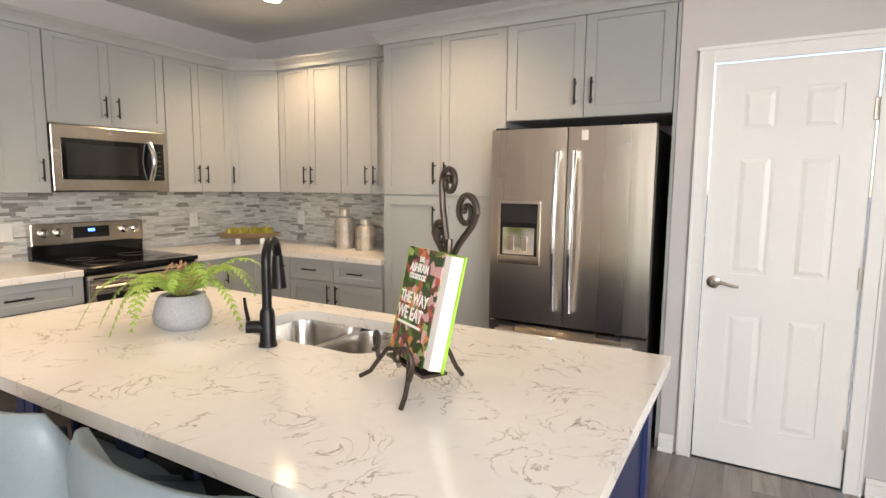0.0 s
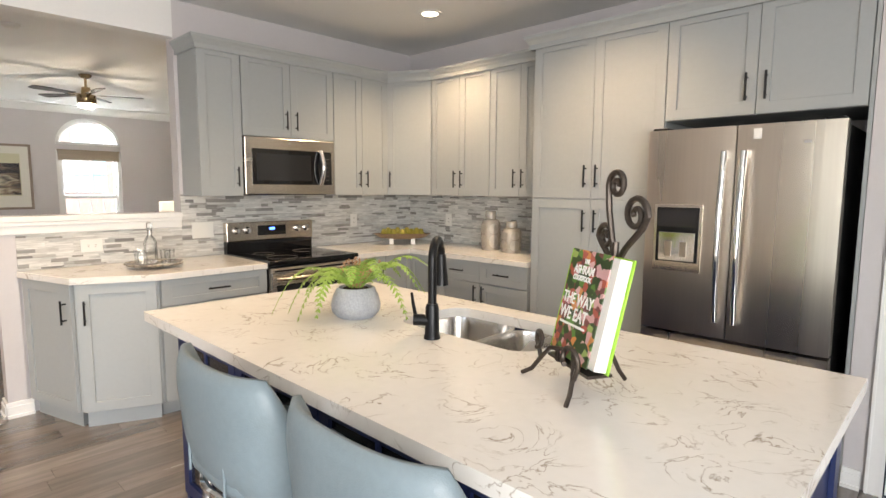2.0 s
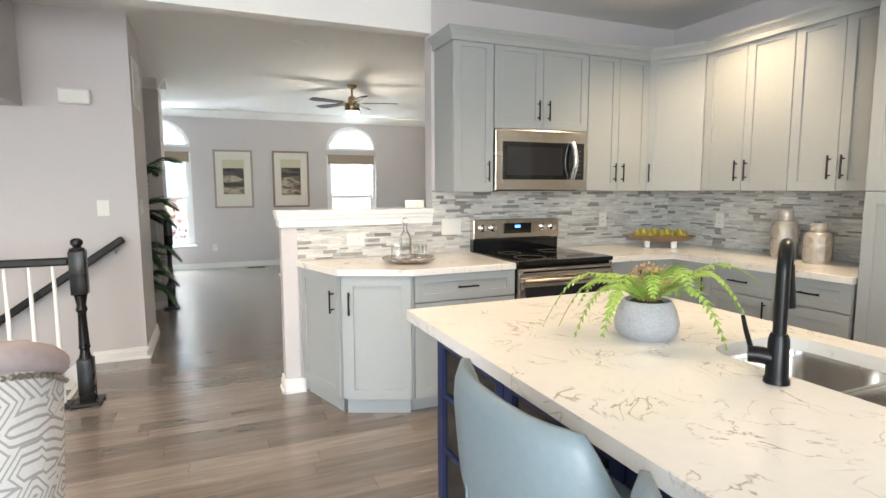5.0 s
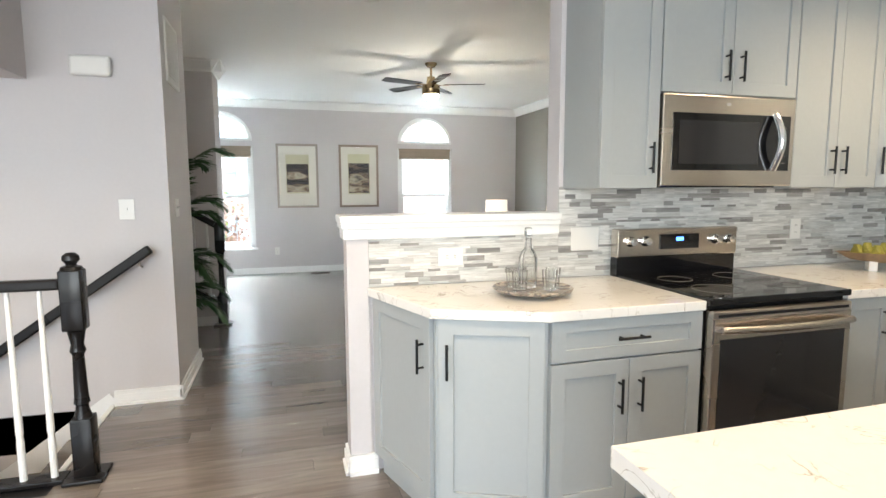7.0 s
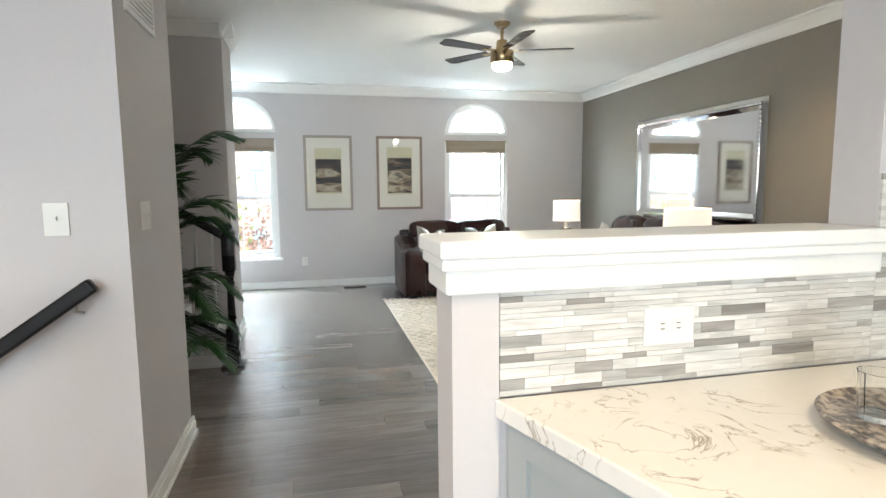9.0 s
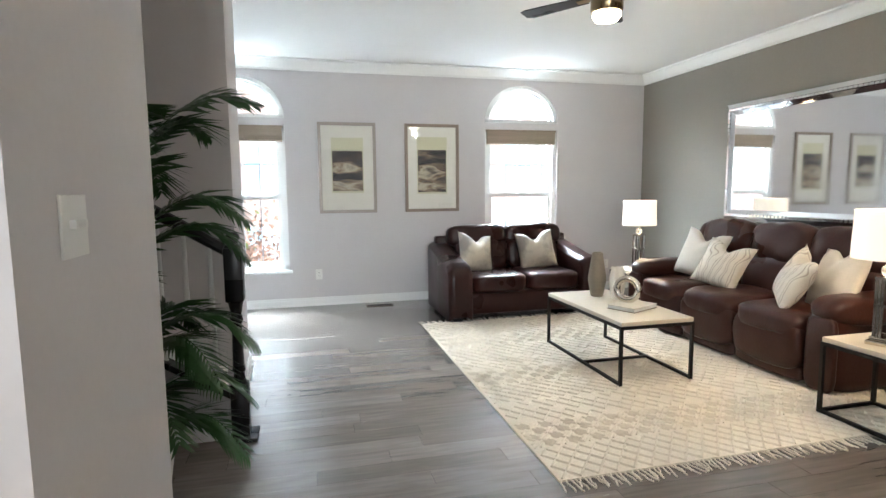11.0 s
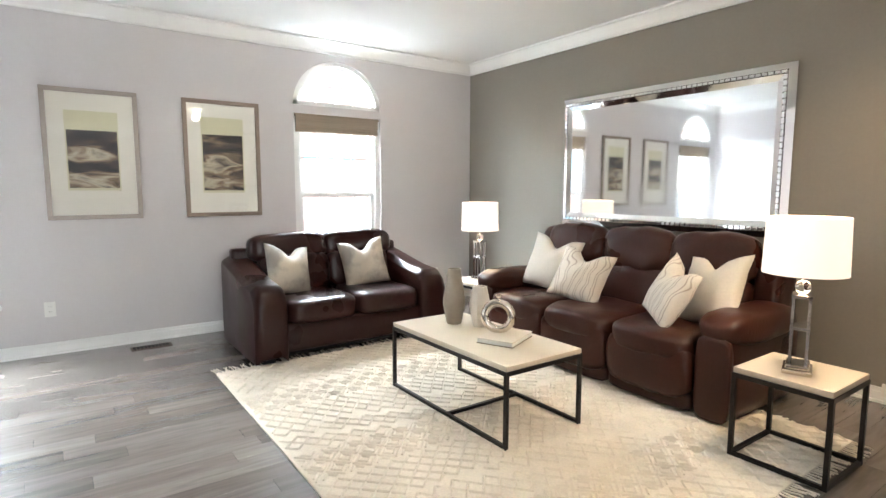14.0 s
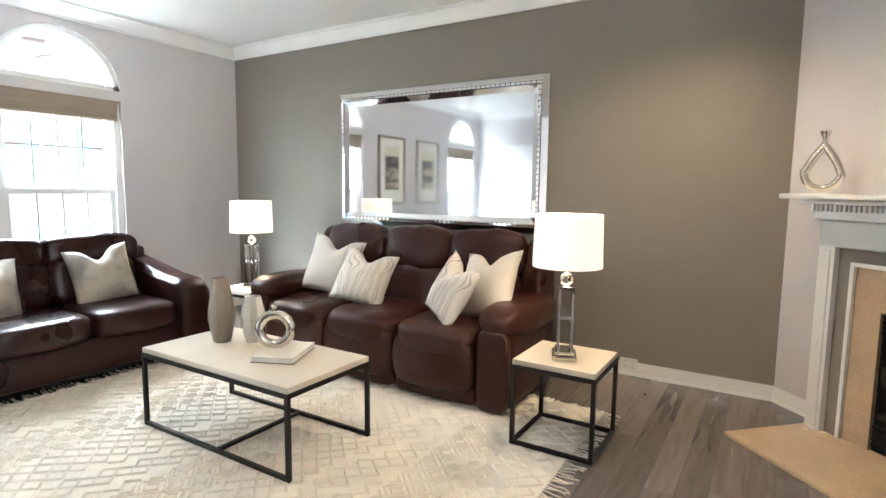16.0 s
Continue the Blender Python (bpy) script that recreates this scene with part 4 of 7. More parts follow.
def island():
    t = thing("island", pose(1.78, 0.06, 0), "navy blue kitchen island base with glazed doors", "island")
    L, D = IY1 - IY0 - 0.12, 0.985
    bm = bmesh.new()
    box(bm, 0.0, D, 0.0, 0.02, 0.0, 0.859), box(bm, 0.0, D, L - 0.02, L, 0.0, 0.859)
    box(bm, 0.16, 0.19, 0.02, L - 0.02, 0.08, 0.859), box(bm, D - 0.02, D, 0.02, L - 0.02, 0.0, 0.859)
    box(bm, 0.0, 0.16, 0.02, L - 0.02, 0.06, 0.08), box(bm, 0.03, D - 0.02, 0.02, L - 0.02, 0.0, 0.059)
    box(bm, 0.0, 0.03, 0.02, L - 0.02, 0.83, 0.858)
    part("body", bm, M_NAVY, t)
    n = 4
    for k in range(n):
        y0, y1 = 0.02 + (L - 0.04) * k / n + 0.003, 0.02 + (L - 0.04) * (k + 1) / n - 0.003
        bm = bmesh.new()
        rings = [[bm.verts.new((x, y, z)) for y, z in ((y0 + e_, 0.09 + f_), (y1 - e_, 0.09 + f_), (y1 - e_, 0.828 - f_), (y0 + e_, 0.828 - f_))]
                 for e_, f_, x in ((0, 0, -0.0005), (0, 0, -0.02), (0.05, 0.055, -0.02), (0.05, 0.055, -0.0005))]
        for p, q in zip(rings, rings[1:] + rings[:1]):
            for i in range(4):
                bm.faces.new((p[i], p[(i + 1) % 4], q[(i + 1) % 4], q[i]))
        d = part("door", bm, M_NAVY, t)
        for z in (0.36, 0.58):
            part("glazing_bar", made(box, -0.016, -0.009, y0 + 0.05, y1 - 0.05, z - 0.009, z + 0.009), M_NAVY, d)
        part("glazing_bar", made(box, -0.0165, -0.0095, (y0 + y1) / 2 - 0.009, (y0 + y1) / 2 + 0.009, 0.146, 0.772), M_NAVY, d)
        part("pane", made(box, -0.008, -0.004, y0 + 0.05, y1 - 0.05, 0.15, 0.78), M_SMOKE, d)
    bm = bmesh.new()
    for z in (0.34, 0.60):
        box(bm, 0.005, 0.155, 0.03, L - 0.03, z, z + 0.018)
    part("shelf", bm, M_BRASS, t)
    bm = bmesh.new()
    for yy in (-0.001, L + 0.001):
        s = -1 if yy < 0 else 1
        for a, b in ((0.0, 0.07), (D - 0.07, D)):
            box(bm, a, b, min(yy, yy + s * 0.014), max(yy, yy + s * 0.014), 0.0, 0.859)
        for a, b in ((0.0, 0.10), (0.79, 0.859)):
            box(bm, 0.07, D - 0.07, min(yy, yy + s * 0.0138), max(yy, yy + s * 0.0138), a, b)
    part("end_trim", bm, M_NAVY, t)


island()


def island_top():
    """The slab with its rounded sink cut-out."""
    n = 8
    r = 0.09
    hole = []
    for cx, cy, a0 in ((SX1 - r, SY1 - r, 0), (SX0 + r, SY1 - r, 90), (SX0 + r, SY0 + r, 180), (SX1 - r, SY0 + r, 270)):
        hole += [(cx + r * math.cos(radians(a0 + 90 * k / n)), cy + r * math.sin(radians(a0 + 90 * k / n))) for k in range(n + 1)]
    bm = bmesh.new()
    z0, z1 = IZ - 0.04, IZ
    for z, flip in ((z1, False), (z0, True)):
        out = [bm.verts.new((x, y, z)) for x, y in ((IX1, IY1), (IX0, IY1), (IX0, IY0), (IX1, IY0))]
        inn = [bm.verts.new((x, y, z)) for x, y in hole]
        q = n + 1
        for i in range(4):
            a = inn[i * q:(i + 1) * q]
            for k in range(n):
                bm.faces.new((out[i], a[k + 1], a[k]))
            bm.faces.new((out[i], out[(i + 1) % 4], inn[((i + 1) * q) % (4 * q)], a[-1]))
        if z == z1:
            to, ti = out, inn
        else:
            bo, bi = out, inn
    for i in range(4):
        bm.faces.new((bo[i], bo[(i + 1) % 4], to[(i + 1) % 4], to[i]))
    m = len(hole)
    for i in range(m):
        bm.faces.new((bi[i], ti[i], ti[(i + 1) % m], bi[(i + 1) % m]))
    tagged(part("island_countertop", bm, M_QUARTZ), "polished white quartz island top with brown veins", "countertop")
    s = thing("sink", pose(0, 0, IZ - 0.04), "undermount double-bowl stainless steel sink", "sink")
    mid = SY0 + 0.30
    for y0, y1 in ((SY0 - 0.008, mid - 0.014), (mid + 0.014, SY1 + 0.008)):
        bm = bmesh.new()
        x0, x1 = SX0 - 0.008, SX1 + 0.008
        rings = []
        for inset, z, rr in ((-0.015, -0.001, 0.09), (0.0, -0.001, 0.085), (0.004, -0.02, 0.085), (0.012, -0.15, 0.08), (0.03, -0.185, 0.07), (0.16, -0.195, 0.02)):
            a0, a1, b0, b1 = x0 + inset, x1 - inset, y0 + min(inset, 0.1), y1 - min(inset, 0.1)
            ring = []
            for cx, cy, an in ((a1 - rr, b1 - rr, 0), (a0 + rr, b1 - rr, 90), (a0 + rr, b0 + rr, 180), (a1 - rr, b0 + rr, 270)):
                ring += [bm.verts.new((cx + rr * math.cos(radians(an + 15 * k)), cy + rr * math.sin(radians(an + 15 * k)), z)) for k in range(7)]
            rings.append(ring)
        for a, b in zip(rings, rings[1:]):
            for k in range(len(a)):
                bm.faces.new((a[k], a[(k + 1) % len(a)], b[(k + 1) % len(a)], b[k]))
        bm.faces.new(rings[-1])
        part("bowl", bm, M_SINK, s, smooth=True)
        bm = bmesh.new()
        lathe(bm, [(0.001, -0.194), (0.042, -0.194), (0.04, -0.190), (0.001, -0.191)], 20, (x0 + x1) / 2, (y0 + y1) / 2)
        part("drain", bm, M_CHROME, s, smooth=True)
    part("divider", made(box, SX0 - 0.004, SX1 + 0.004, mid - 0.016, mid + 0.016, -0.03, -0.012, bev=0.004), M_SINK, s)


island_top()


def faucet():
    t = thing("faucet", pose(2.235, 1.16, IZ, 0, 0, 32), "matte black pull-down kitchen faucet", "faucet")
    bm = bmesh.new()
    lathe(bm, [(0.001, 0), (0.030, 0), (0.029, 0.012), (0.026, 0.016), (0.024, 0.11), (0.019, 0.125), (0.001, 0.126)], 20)
    part("base", bm, M_BLACKM, t, smooth=True)
    bm = bmesh.new()
    pts = [(0, 0, 0.12), (0, 0, 0.25)] + [(0.072 - 0.072 * math.cos(a), 0, 0.268 + 0.072 * math.sin(a)) for a in np.linspace(0, math.pi * 0.95, 12)]
    tube(bm, pts, 0.0155, 12)
    part("spout", bm, M_BLACKM, t, smooth=True)
    bm = bmesh.new()
    tube(bm, [(0.143, 0, 0.28), (0.145, 0, 0.235), (0.149, 0, 0.20), (0.15, 0, 0.165)], lambda s: 0.018 + 0.009 * s, 12)
    part("spray_head", bm, M_BLACKM, t, smooth=True)
    bm = bmesh.new()
    tube(bm, [(0, 0, 0.06), (-0.005, 0.035, 0.065), (-0.01, 0.065, 0.065)], 0.021, 12)
    tube(bm, [(-0.01, 0.055, 0.07), (0.02, 0.075, 0.12), (0.04, 0.085, 0.15)], lambda s: 0.007 - 0.002 * s, 8)
    part("lever", bm, M_BLACKM, t, smooth=True)


faucet()


def stool(x, y):
    t = thing("counter_stool", pose(x, y, 0), "blue-grey leather counter stool with chrome frame at the island", "stool", "stools at the island")
    bm = bmesh.new()
    # curved wrap-round back: half-ring with a taller middle
    n, rows = 22, 9
    g = []
    for i in range(n + 1):
        a = radians(-96 + 192 * i / n)
        k = abs(2 * i / n - 1)
        top = 0.985 - 0.24 * max(0, (k - 0.62) / 0.38) ** 1.3
        col_o, col_i = [], []
        for j in range(rows + 1):
            z = 0.655 + (top - 0.655) * j / rows
            f = 0.90 + 0.12 * j / rows
            ro = (0.25 * f, 0.225 * f)
            edge = 0.02 * (1 - abs(2 * j / rows - 1) ** 4)
            ca, sa = math.copysign(abs(math.cos(a)) ** 0.42, math.cos(a)), math.copysign(abs(math.sin(a)) ** 0.8, math.sin(a))
            col_o.append(bm.verts.new((-ca * (ro[1] + edge) + 0.04, sa * (ro[0] + edge), z)))
            col_i.append(bm.verts.new((-ca * (ro[1] - edge - 0.012) + 0.04, sa * (ro[0] - edge - 0.012), z)))
        g.append(col_o + col_i[::-1])
    m = len(g[0])
    for a, b in zip(g, g[1:]):
        for k in range(m):
            bm.faces.new((a[k], b[k], b[(k + 1) % m], a[(k + 1) % m]))
    bm.faces.new(g[0]), bm.faces.new(g[-1][::-1])
    back = part("backrest", bm, M_STOOL, t, smooth="all")
    bm = bmesh.new()
    for s in (-1, 1):
        tube(bm, [(-0.20 + 0.02, s * 0.105, 0.665 + 0.03 * k) for k in range(10)], 0.004, 6)
    part("back_seam", bm, M_STOOL, back)
    bm = bmesh.new()
    cushion(bm, (0.04, 0, 0.695), (0.44, 0.42, 0.09), 4)
    part("seat", bm, M_STOOL, t, smooth="all")
    bm = bmesh.new()
    tube(bm, [(0.03 + 0.205 * math.cos(a), 0.205 * math.sin(a), 0.642) for a in np.linspace(0, 2 * math.pi, 25)[:-1]], 0.011, 8, True)
    part("seat_ring", bm, M_CHROME, t, smooth=True)
    for sx in (-1, 1):
        for sy in (-1, 1):
            bm = bmesh.new()
            tube(bm, [(0.03 + sx * 0.14, sy * 0.14, 0.642), (0.03 + sx * 0.205, sy * 0.20, 0.01)], lambda s: 0.016 - 0.005 * s, 10)
            part("leg", bm, M_CHROME, t, "tapered chrome leg", smooth=True)
    bm = bmesh.new()
    q = [(0.03 + 0.18 * sx, 0.178 * sy, 0.23) for sx, sy in ((-1, -1), (1, -1), (1, 1), (-1, 1))]
    for a, b in zip(q, q[1:] + q[:1]):
        tube(bm, [a, b], 0.009, 8)
    part("footrest", bm, M_CHROME, t, smooth=True)
    return t


s0 = stool(1.63, 1.19)
copy_thing(s0, pose(1.64, 0.62, 0))


def frond(bm, base, yaw, length, rise, droop, leaf, pairs, width, wave=0.0):
    """An arching stem with leaflets down both sides."""
    pts, d = [], Vector((math.cos(yaw), math.sin(yaw), 0))
    for i in range(pairs + 1):
        s = i / pairs
        pts.append(Vector(base) + d * (length * s * (1 - 0.12 * s)) + Vector((0, 0, rise * math.sin(min(1.0, s * 1.25) * math.pi * 0.5) - droop * s ** 2.4)))
    tube(bm, pts[::2] if pairs > 10 else pts, lambda s: width * 0.22 * (1 - 0.8 * s) + 0.0006, 5)
    side = Vector((-d.y, d.x, 0))
    for i in range(2, pairs + 1):
        s = i / pairs
        ll = leaf * (math.sin(math.pi * (0.12 + 0.83 * s)) ** 0.7)
        fw = (pts[i] - pts[i - 1]).normalized()
        for sg in (-1, 1):
            tip = pts[i] + (side * sg + fw * (0.45 + wave) + Vector((0, 0, random.uniform(-0.35, 0.05)))).normalized() * ll
            mid = pts[i].lerp(tip, 0.4)
            w = fw * width
            a, b, c = bm.verts.new(pts[i] - w * 0.4), bm.verts.new(mid - w), bm.verts.new(mid + w + Vector((0, 0, 0.15 * width)))
            e_, f_ = bm.verts.new(pts[i] + w * 0.4), bm.verts.new(tip + Vector((0, 0, -0.12 * ll)))
            bm.faces.new((a, b, c, e_)), bm.faces.new((b, f_, c))


def fern():
    t = thing("potted_fern", pose(2.25, 1.62, IZ), "artificial green fern in a round concrete pot", "plant")
    bm = bmesh.new()
    lathe(bm, [(0.001, 0), (0.075, 0), (0.096, 0.02), (0.102, 0.05), (0.092, 0.09), (0.076, 0.122), (0.068, 0.122), (0.068, 0.105), (0.001, 0.105)], 28)
    part("pot", bm, M_POT, t, smooth=True)
    bm = bmesh.new()
    lathe(bm, [(0.001, 0.10), (0.067, 0.10), (0.05, 0.118), (0.001, 0.122)], 16)
    part("soil", bm, M_SOIL, t)
    random.seed(4)
    for k in range(17):
        bm = bmesh.new()
        yaw = 2 * math.pi * k / 17 + random.uniform(-0.15, 0.15)
        frond(bm, (0.02 * math.cos(yaw), 0.02 * math.sin(yaw), 0.115), yaw, random.uniform(0.22, 0.36), random.uniform(0.10, 0.19), random.uniform(0.08, 0.26), 0.038, 20, 0.0075)
        part("frond", bm, M_FERN, t)
    bm = bmesh.new()
    for k in range(60):
        p = Vector((random.gauss(0, 0.035), random.gauss(0, 0.035), 0.19 + random.uniform(-0.03, 0.05)))
        tube(bm, [(p.x * 0.3, p.y * 0.3, 0.12), p], 0.0012, 4)
        lathe(bm, [(0.001, p.z - 0.006), (0.006, p.z), (0.001, p.z + 0.007)], 6, p.x, p.y)
    part("seed_heads", bm, M_FLOWER, t, "dusty pink seed heads")


fern()


def scroll(cx, cz, r0, turns, start, sgn):
    return [(cx + sgn * (r0 * (1 - 0.82 * s)) * math.cos(start + turns * 2 * math.pi * s), cz + (r0 * (1 - 0.82 * s)) * math.sin(start + turns * 2 * math.pi * s)) for s in np.linspace(0, 1, 26)]


def easel():
    # local x to the right of the book's face, y away from the reader
    t = thing("cookbook_easel", pose(2.187, 0.554, IZ, 0, 0, -120) @ Matrix.Scale(1.07, 4), "scrolled bronze tabletop easel", "easel")
    lean = lambda z: 0.045 + 0.19 * min(z - 0.05, 0.25)
    bm = bmesh.new()
    tube(bm, [(0, lean(z) - 0.012 + 0.01, z) for z in np.linspace(0.06, 0.36, 8)], 0.009, 8)
    part("spine", bm, M_BRONZE, t, smooth=True)
    for stem, cx, cz, r, sg in (((0, 0.36), -0.005, 0.50, 0.037, -1), ((0.0, 0.36), 0.075, 0.43, 0.045, 1), ((0.0, 0.33), -0.045, 0.37, 0.034, -1)):
        sp = scroll(cx, cz, r, 1.55, 0.0, sg)
        x0, z0 = sp[0]
        path = [(stem[0], stem[1] - 0.06), (stem[0] + (x0 - stem[0]) * 0.35, stem[1] - 0.01), (stem[0] + (x0 - stem[0]) * 0.85, (stem[1] + z0) / 2 + 0.005)] + sp
        bm = bmesh.new()
        tube(bm, [(x, lean(z), z) for x, z in path], lambda s: 0.0085 - 0.002 * s, 8)
        part("scroll", bm, M_BRONZE, t, smooth=True)
    for s in (-1, 1):
        bm = bmesh.new()
        tube(bm, [(s * 0.02, -0.03, 0.09), (s * 0.06, -0.05, 0.085), (s * 0.085, -0.065, 0.05), (s * 0.10, -0.08, 0.02), (s * 0.12, -0.10, 0.004)], 0.006, 8)
        tube(bm, [(s * 0.085, -0.062, 0.05)] + [(s * (0.075 + 0.032 * (1 - 0.55 * q) * math.cos(a)), -0.062 - 0.02 * q, 0.10 + 0.032 * (1 - 0.55 * q) * math.sin(a)) for q, a in zip(np.linspace(0, 1, 18), np.linspace(-0.7, 4.6, 18))], 0.0062, 8)
        part("front_leg", bm, M_BRONZE, t, smooth=True)
    bm = bmesh.new()
    tube(bm, [(0, 0.05, 0.14), (0, 0.09, 0.08), (0, 0.115, 0.03), (0, 0.135, 0.004)], 0.006, 8)
    part("back_leg", bm, M_BRONZE, t, smooth=True)
    bm = bmesh.new()
    box(bm, -0.10, 0.10, -0.035, 0.03, 0.053, 0.060)
    box(bm, -0.05, -0.035, -0.04, -0.035, 0.053, 0.085), box(bm, 0.035, 0.05, -0.04, -0.035, 0.053, 0.085)
    part("ledge", bm, M_BRONZE, t)
    # book
    bk = thing("cookbook", pose(2.187, 0.554, IZ, 0, 0, -120) @ Matrix.Scale(1.07, 4) @ pose(0, 0.0, 0.062, -13), "open-faced cookbook with a vegetable photo cover and lime spine", "book")
    w, h = 0.105, 0.275
    part("page_block", made(box, -w + 0.004, w - 0.004, -0.022, 0.010, 0.004, h - 0.004), M_BOOKP, bk)
    cov = part("front_cover", made(box, -w, w - 0.03, -0.026, -0.0225, 0, h, bev=0.001), M_COVER, bk, "cover photo of vegetables with white title lettering")
    part("back_cover", made(box, -w, w + 0.004, 0.0105, 0.015, 0, h, bev=0.001), M_LIME, bk)
    part("spine", made(box, -w - 0.005, -w - 0.0005, -0.0255, 0.0145, 0, h, bev=0.001), M_LIME, bk)
    for text, size, x, z in (("THE WAY", 0.040, -0.099, 0.135), ("WE EAT", 0.045, -0.099, 0.095), ("THE", 0.016, -0.038, 0.242), ("ASHRAM", 0.030, -0.078, 0.215), ("COOKBOOK", 0.018, -0.075, 0.197)):
        cu = bpy.data.curves.new("title", "FONT")
        cu.body, cu.size, cu.extrude, cu.offset = text, size, 0.0004, 0.0009
        tmp = new("title", cu)
        dg = bpy.context.evaluated_depsgraph_get()
        me = bpy.data.meshes.new_from_object(tmp.evaluated_get(dg))
        bpy.data.objects.remove(tmp)
        me.materials.clear()
        me.materials.append(M_TEXT)
        ob = new("title", me)
        ob.parent = cov
        ob.matrix_basis = pose(x, -0.0268, z, 90)
        ob.scale = (0.80, 1, 1)
    bm = bmesh.new()
    box(bm, -0.09, 0.03, -0.0272, -0.0262, 0.080, 0.086)
    part("subtitle", bm, M_TEXT, cov)


def cover_mat():
    m = mat("vegetable_photo", (0.2, 0.2, 0.1), 0.35)
    n, l = m.node_tree.nodes, m.node_tree.links
    co, v = n.new("ShaderNodeTexCoord"), n.new("ShaderNodeTexVoronoi")
    v.inputs["Scale"].default_value = 55
    l.new(co.outputs["Object"], v.inputs["Vector"])
    sep = n.new("ShaderNodeSeparateColor")
    l.new(v.outputs["Color"], sep.inputs[0])
    r = ramp_of(n, [(0.0, (0.03, 0.06, 0.015)), (0.3, (0.10, 0.22, 0.04)), (0.42, (0.42, 0.09, 0.06)), (0.55, (0.18, 0.05, 0.05)), (0.68, (0.60, 0.24, 0.07)), (0.8, (0.62, 0.36, 0.36)), (0.95, (0.32, 0.42, 0.12))], "CONSTANT")
    l.new(sep.outputs[0], r.inputs[0])
    l.new(r.outputs[0], n["Principled BSDF"].inputs["Base Color"])
    return m


M_COVER = cover_mat()
easel()


# ---- counter things ----
def plate(m, kind, w=0.075, h=0.118, label="white wall plate"):
    """kind: duplex, toggle or blank; face towards local -y."""
    t = thing("wall_" + {"duplex": "outlet", "toggle": "light_switch", "blank": "plate"}[kind], m, label, "outlet" if kind == "duplex" else "switch")
    part("plate", made(box, -w / 2, w / 2, -0.006, 0, -h / 2, h / 2, bev=0.002), M_PLATE, t)
    n = max(1, round(w / 0.075))
    for k in range(n):
        x = (k - (n - 1) / 2) * 0.046
        if kind == "duplex":
            for s in ((-1, 1) if h > w or n > 1 else (0,)):
                bm = bmesh.new()
                box(bm, x - 0.015, x + 0.015, -0.0075, -0.005, s * 0.02 - 0.014, s * 0.02 + 0.014)
                f = part("receptacle", bm, M_PLATE, t)
                bm = bmesh.new()
                for dx in (-0.006, 0.006):
                    box(bm, x + dx - 0.0012, x + dx + 0.0012, -0.0082, -0.007, s * 0.02 - 0.004, s * 0.02 + 0.006)
                part("slots", bm, M_SLOT, f)
        elif kind == "toggle":
            bm = bmesh.new()
            box(bm, x - 0.005, x + 0.005, -0.018, -0.005, -0.004, 0.012)
            part("toggle", bm, M_PLATE, t)
    return t


TY = W - 0.008
plate(pose(1.87, TY, 1.035, 0, 90), "duplex", 0.085, 0.125, "cream horizontal outlet on the tiled half wall")
plate(pose(2.60, TY, 1.10), "blank", 0.16, 0.12, "white blank plate on the tiled wall")
plate(pose(4.00, TY, 1.12), "duplex", label="white duplex outlet on the tiled wall")
plate(pose(XF - 0.008, 3.44, 1.12, 0, 0, -90), "duplex", label="white duplex outlet on the tiled wall")
plate(pose(XF - 0.008, 2.20, 1.10, 0, 0, -90), "toggle", label="white switch on the tiled wall")
plate(pose(0.97, YW, 0.36), "duplex", label="white duplex outlet low on the window wall")
plate(pose(4.63, YW, 0.33), "duplex", label="white duplex outlet low on the window wall")
plate(pose(XM - 0.02, 6.46, 0.085, 0, 0, -90), "duplex", 0.12, 0.08, "white outlet low on the taupe wall")
plate(pose(0.17, BY, 1.24), "toggle", 0.085, 0.125, "white light switch on the stair wall")
plate(pose(BX, 5.50, 1.24, 0, 0, 90), "toggle", 0.12, 0.12, "white double light switch on the side of the wall")
# chime box and return grille
t = thing("door_chime", pose(0.035, BY, 2.09), "white plastic door chime box on the wall", "chime")
part("cover", made(box, -0.11, 0.11, -0.05, 0, -0.06, 0.06, bev=0.02, seg=3), M_PLATE, t)
t = thing("return_vent", pose(BX, 5.60, 2.25, 0, 0, 90), "white return air grille on the wall", "vent")
bm = bmesh.new()
for a in ((-0.20, 0.20, -0.012, 0, -0.20, -0.175), (-0.20, 0.20, -0.012, 0, 0.175, 0.20), (-0.20, -0.175, -0.012, 0, -0.175, 0.175), (0.175, 0.20, -0.012, 0, -0.175, 0.175)):
    box(bm, *a)
part("frame", bm, M_TRIM, t)
part("backing", made(box, -0.175, 0.175, -0.003, 0, -0.175, 0.175), M_SLOT, t)
for k in range(16):
    part("slat", made(box, -0.175, 0.175, -0.010, -0.004, -0.168 + 0.0215 * k, -0.155 + 0.0215 * k), M_TRIM, t)


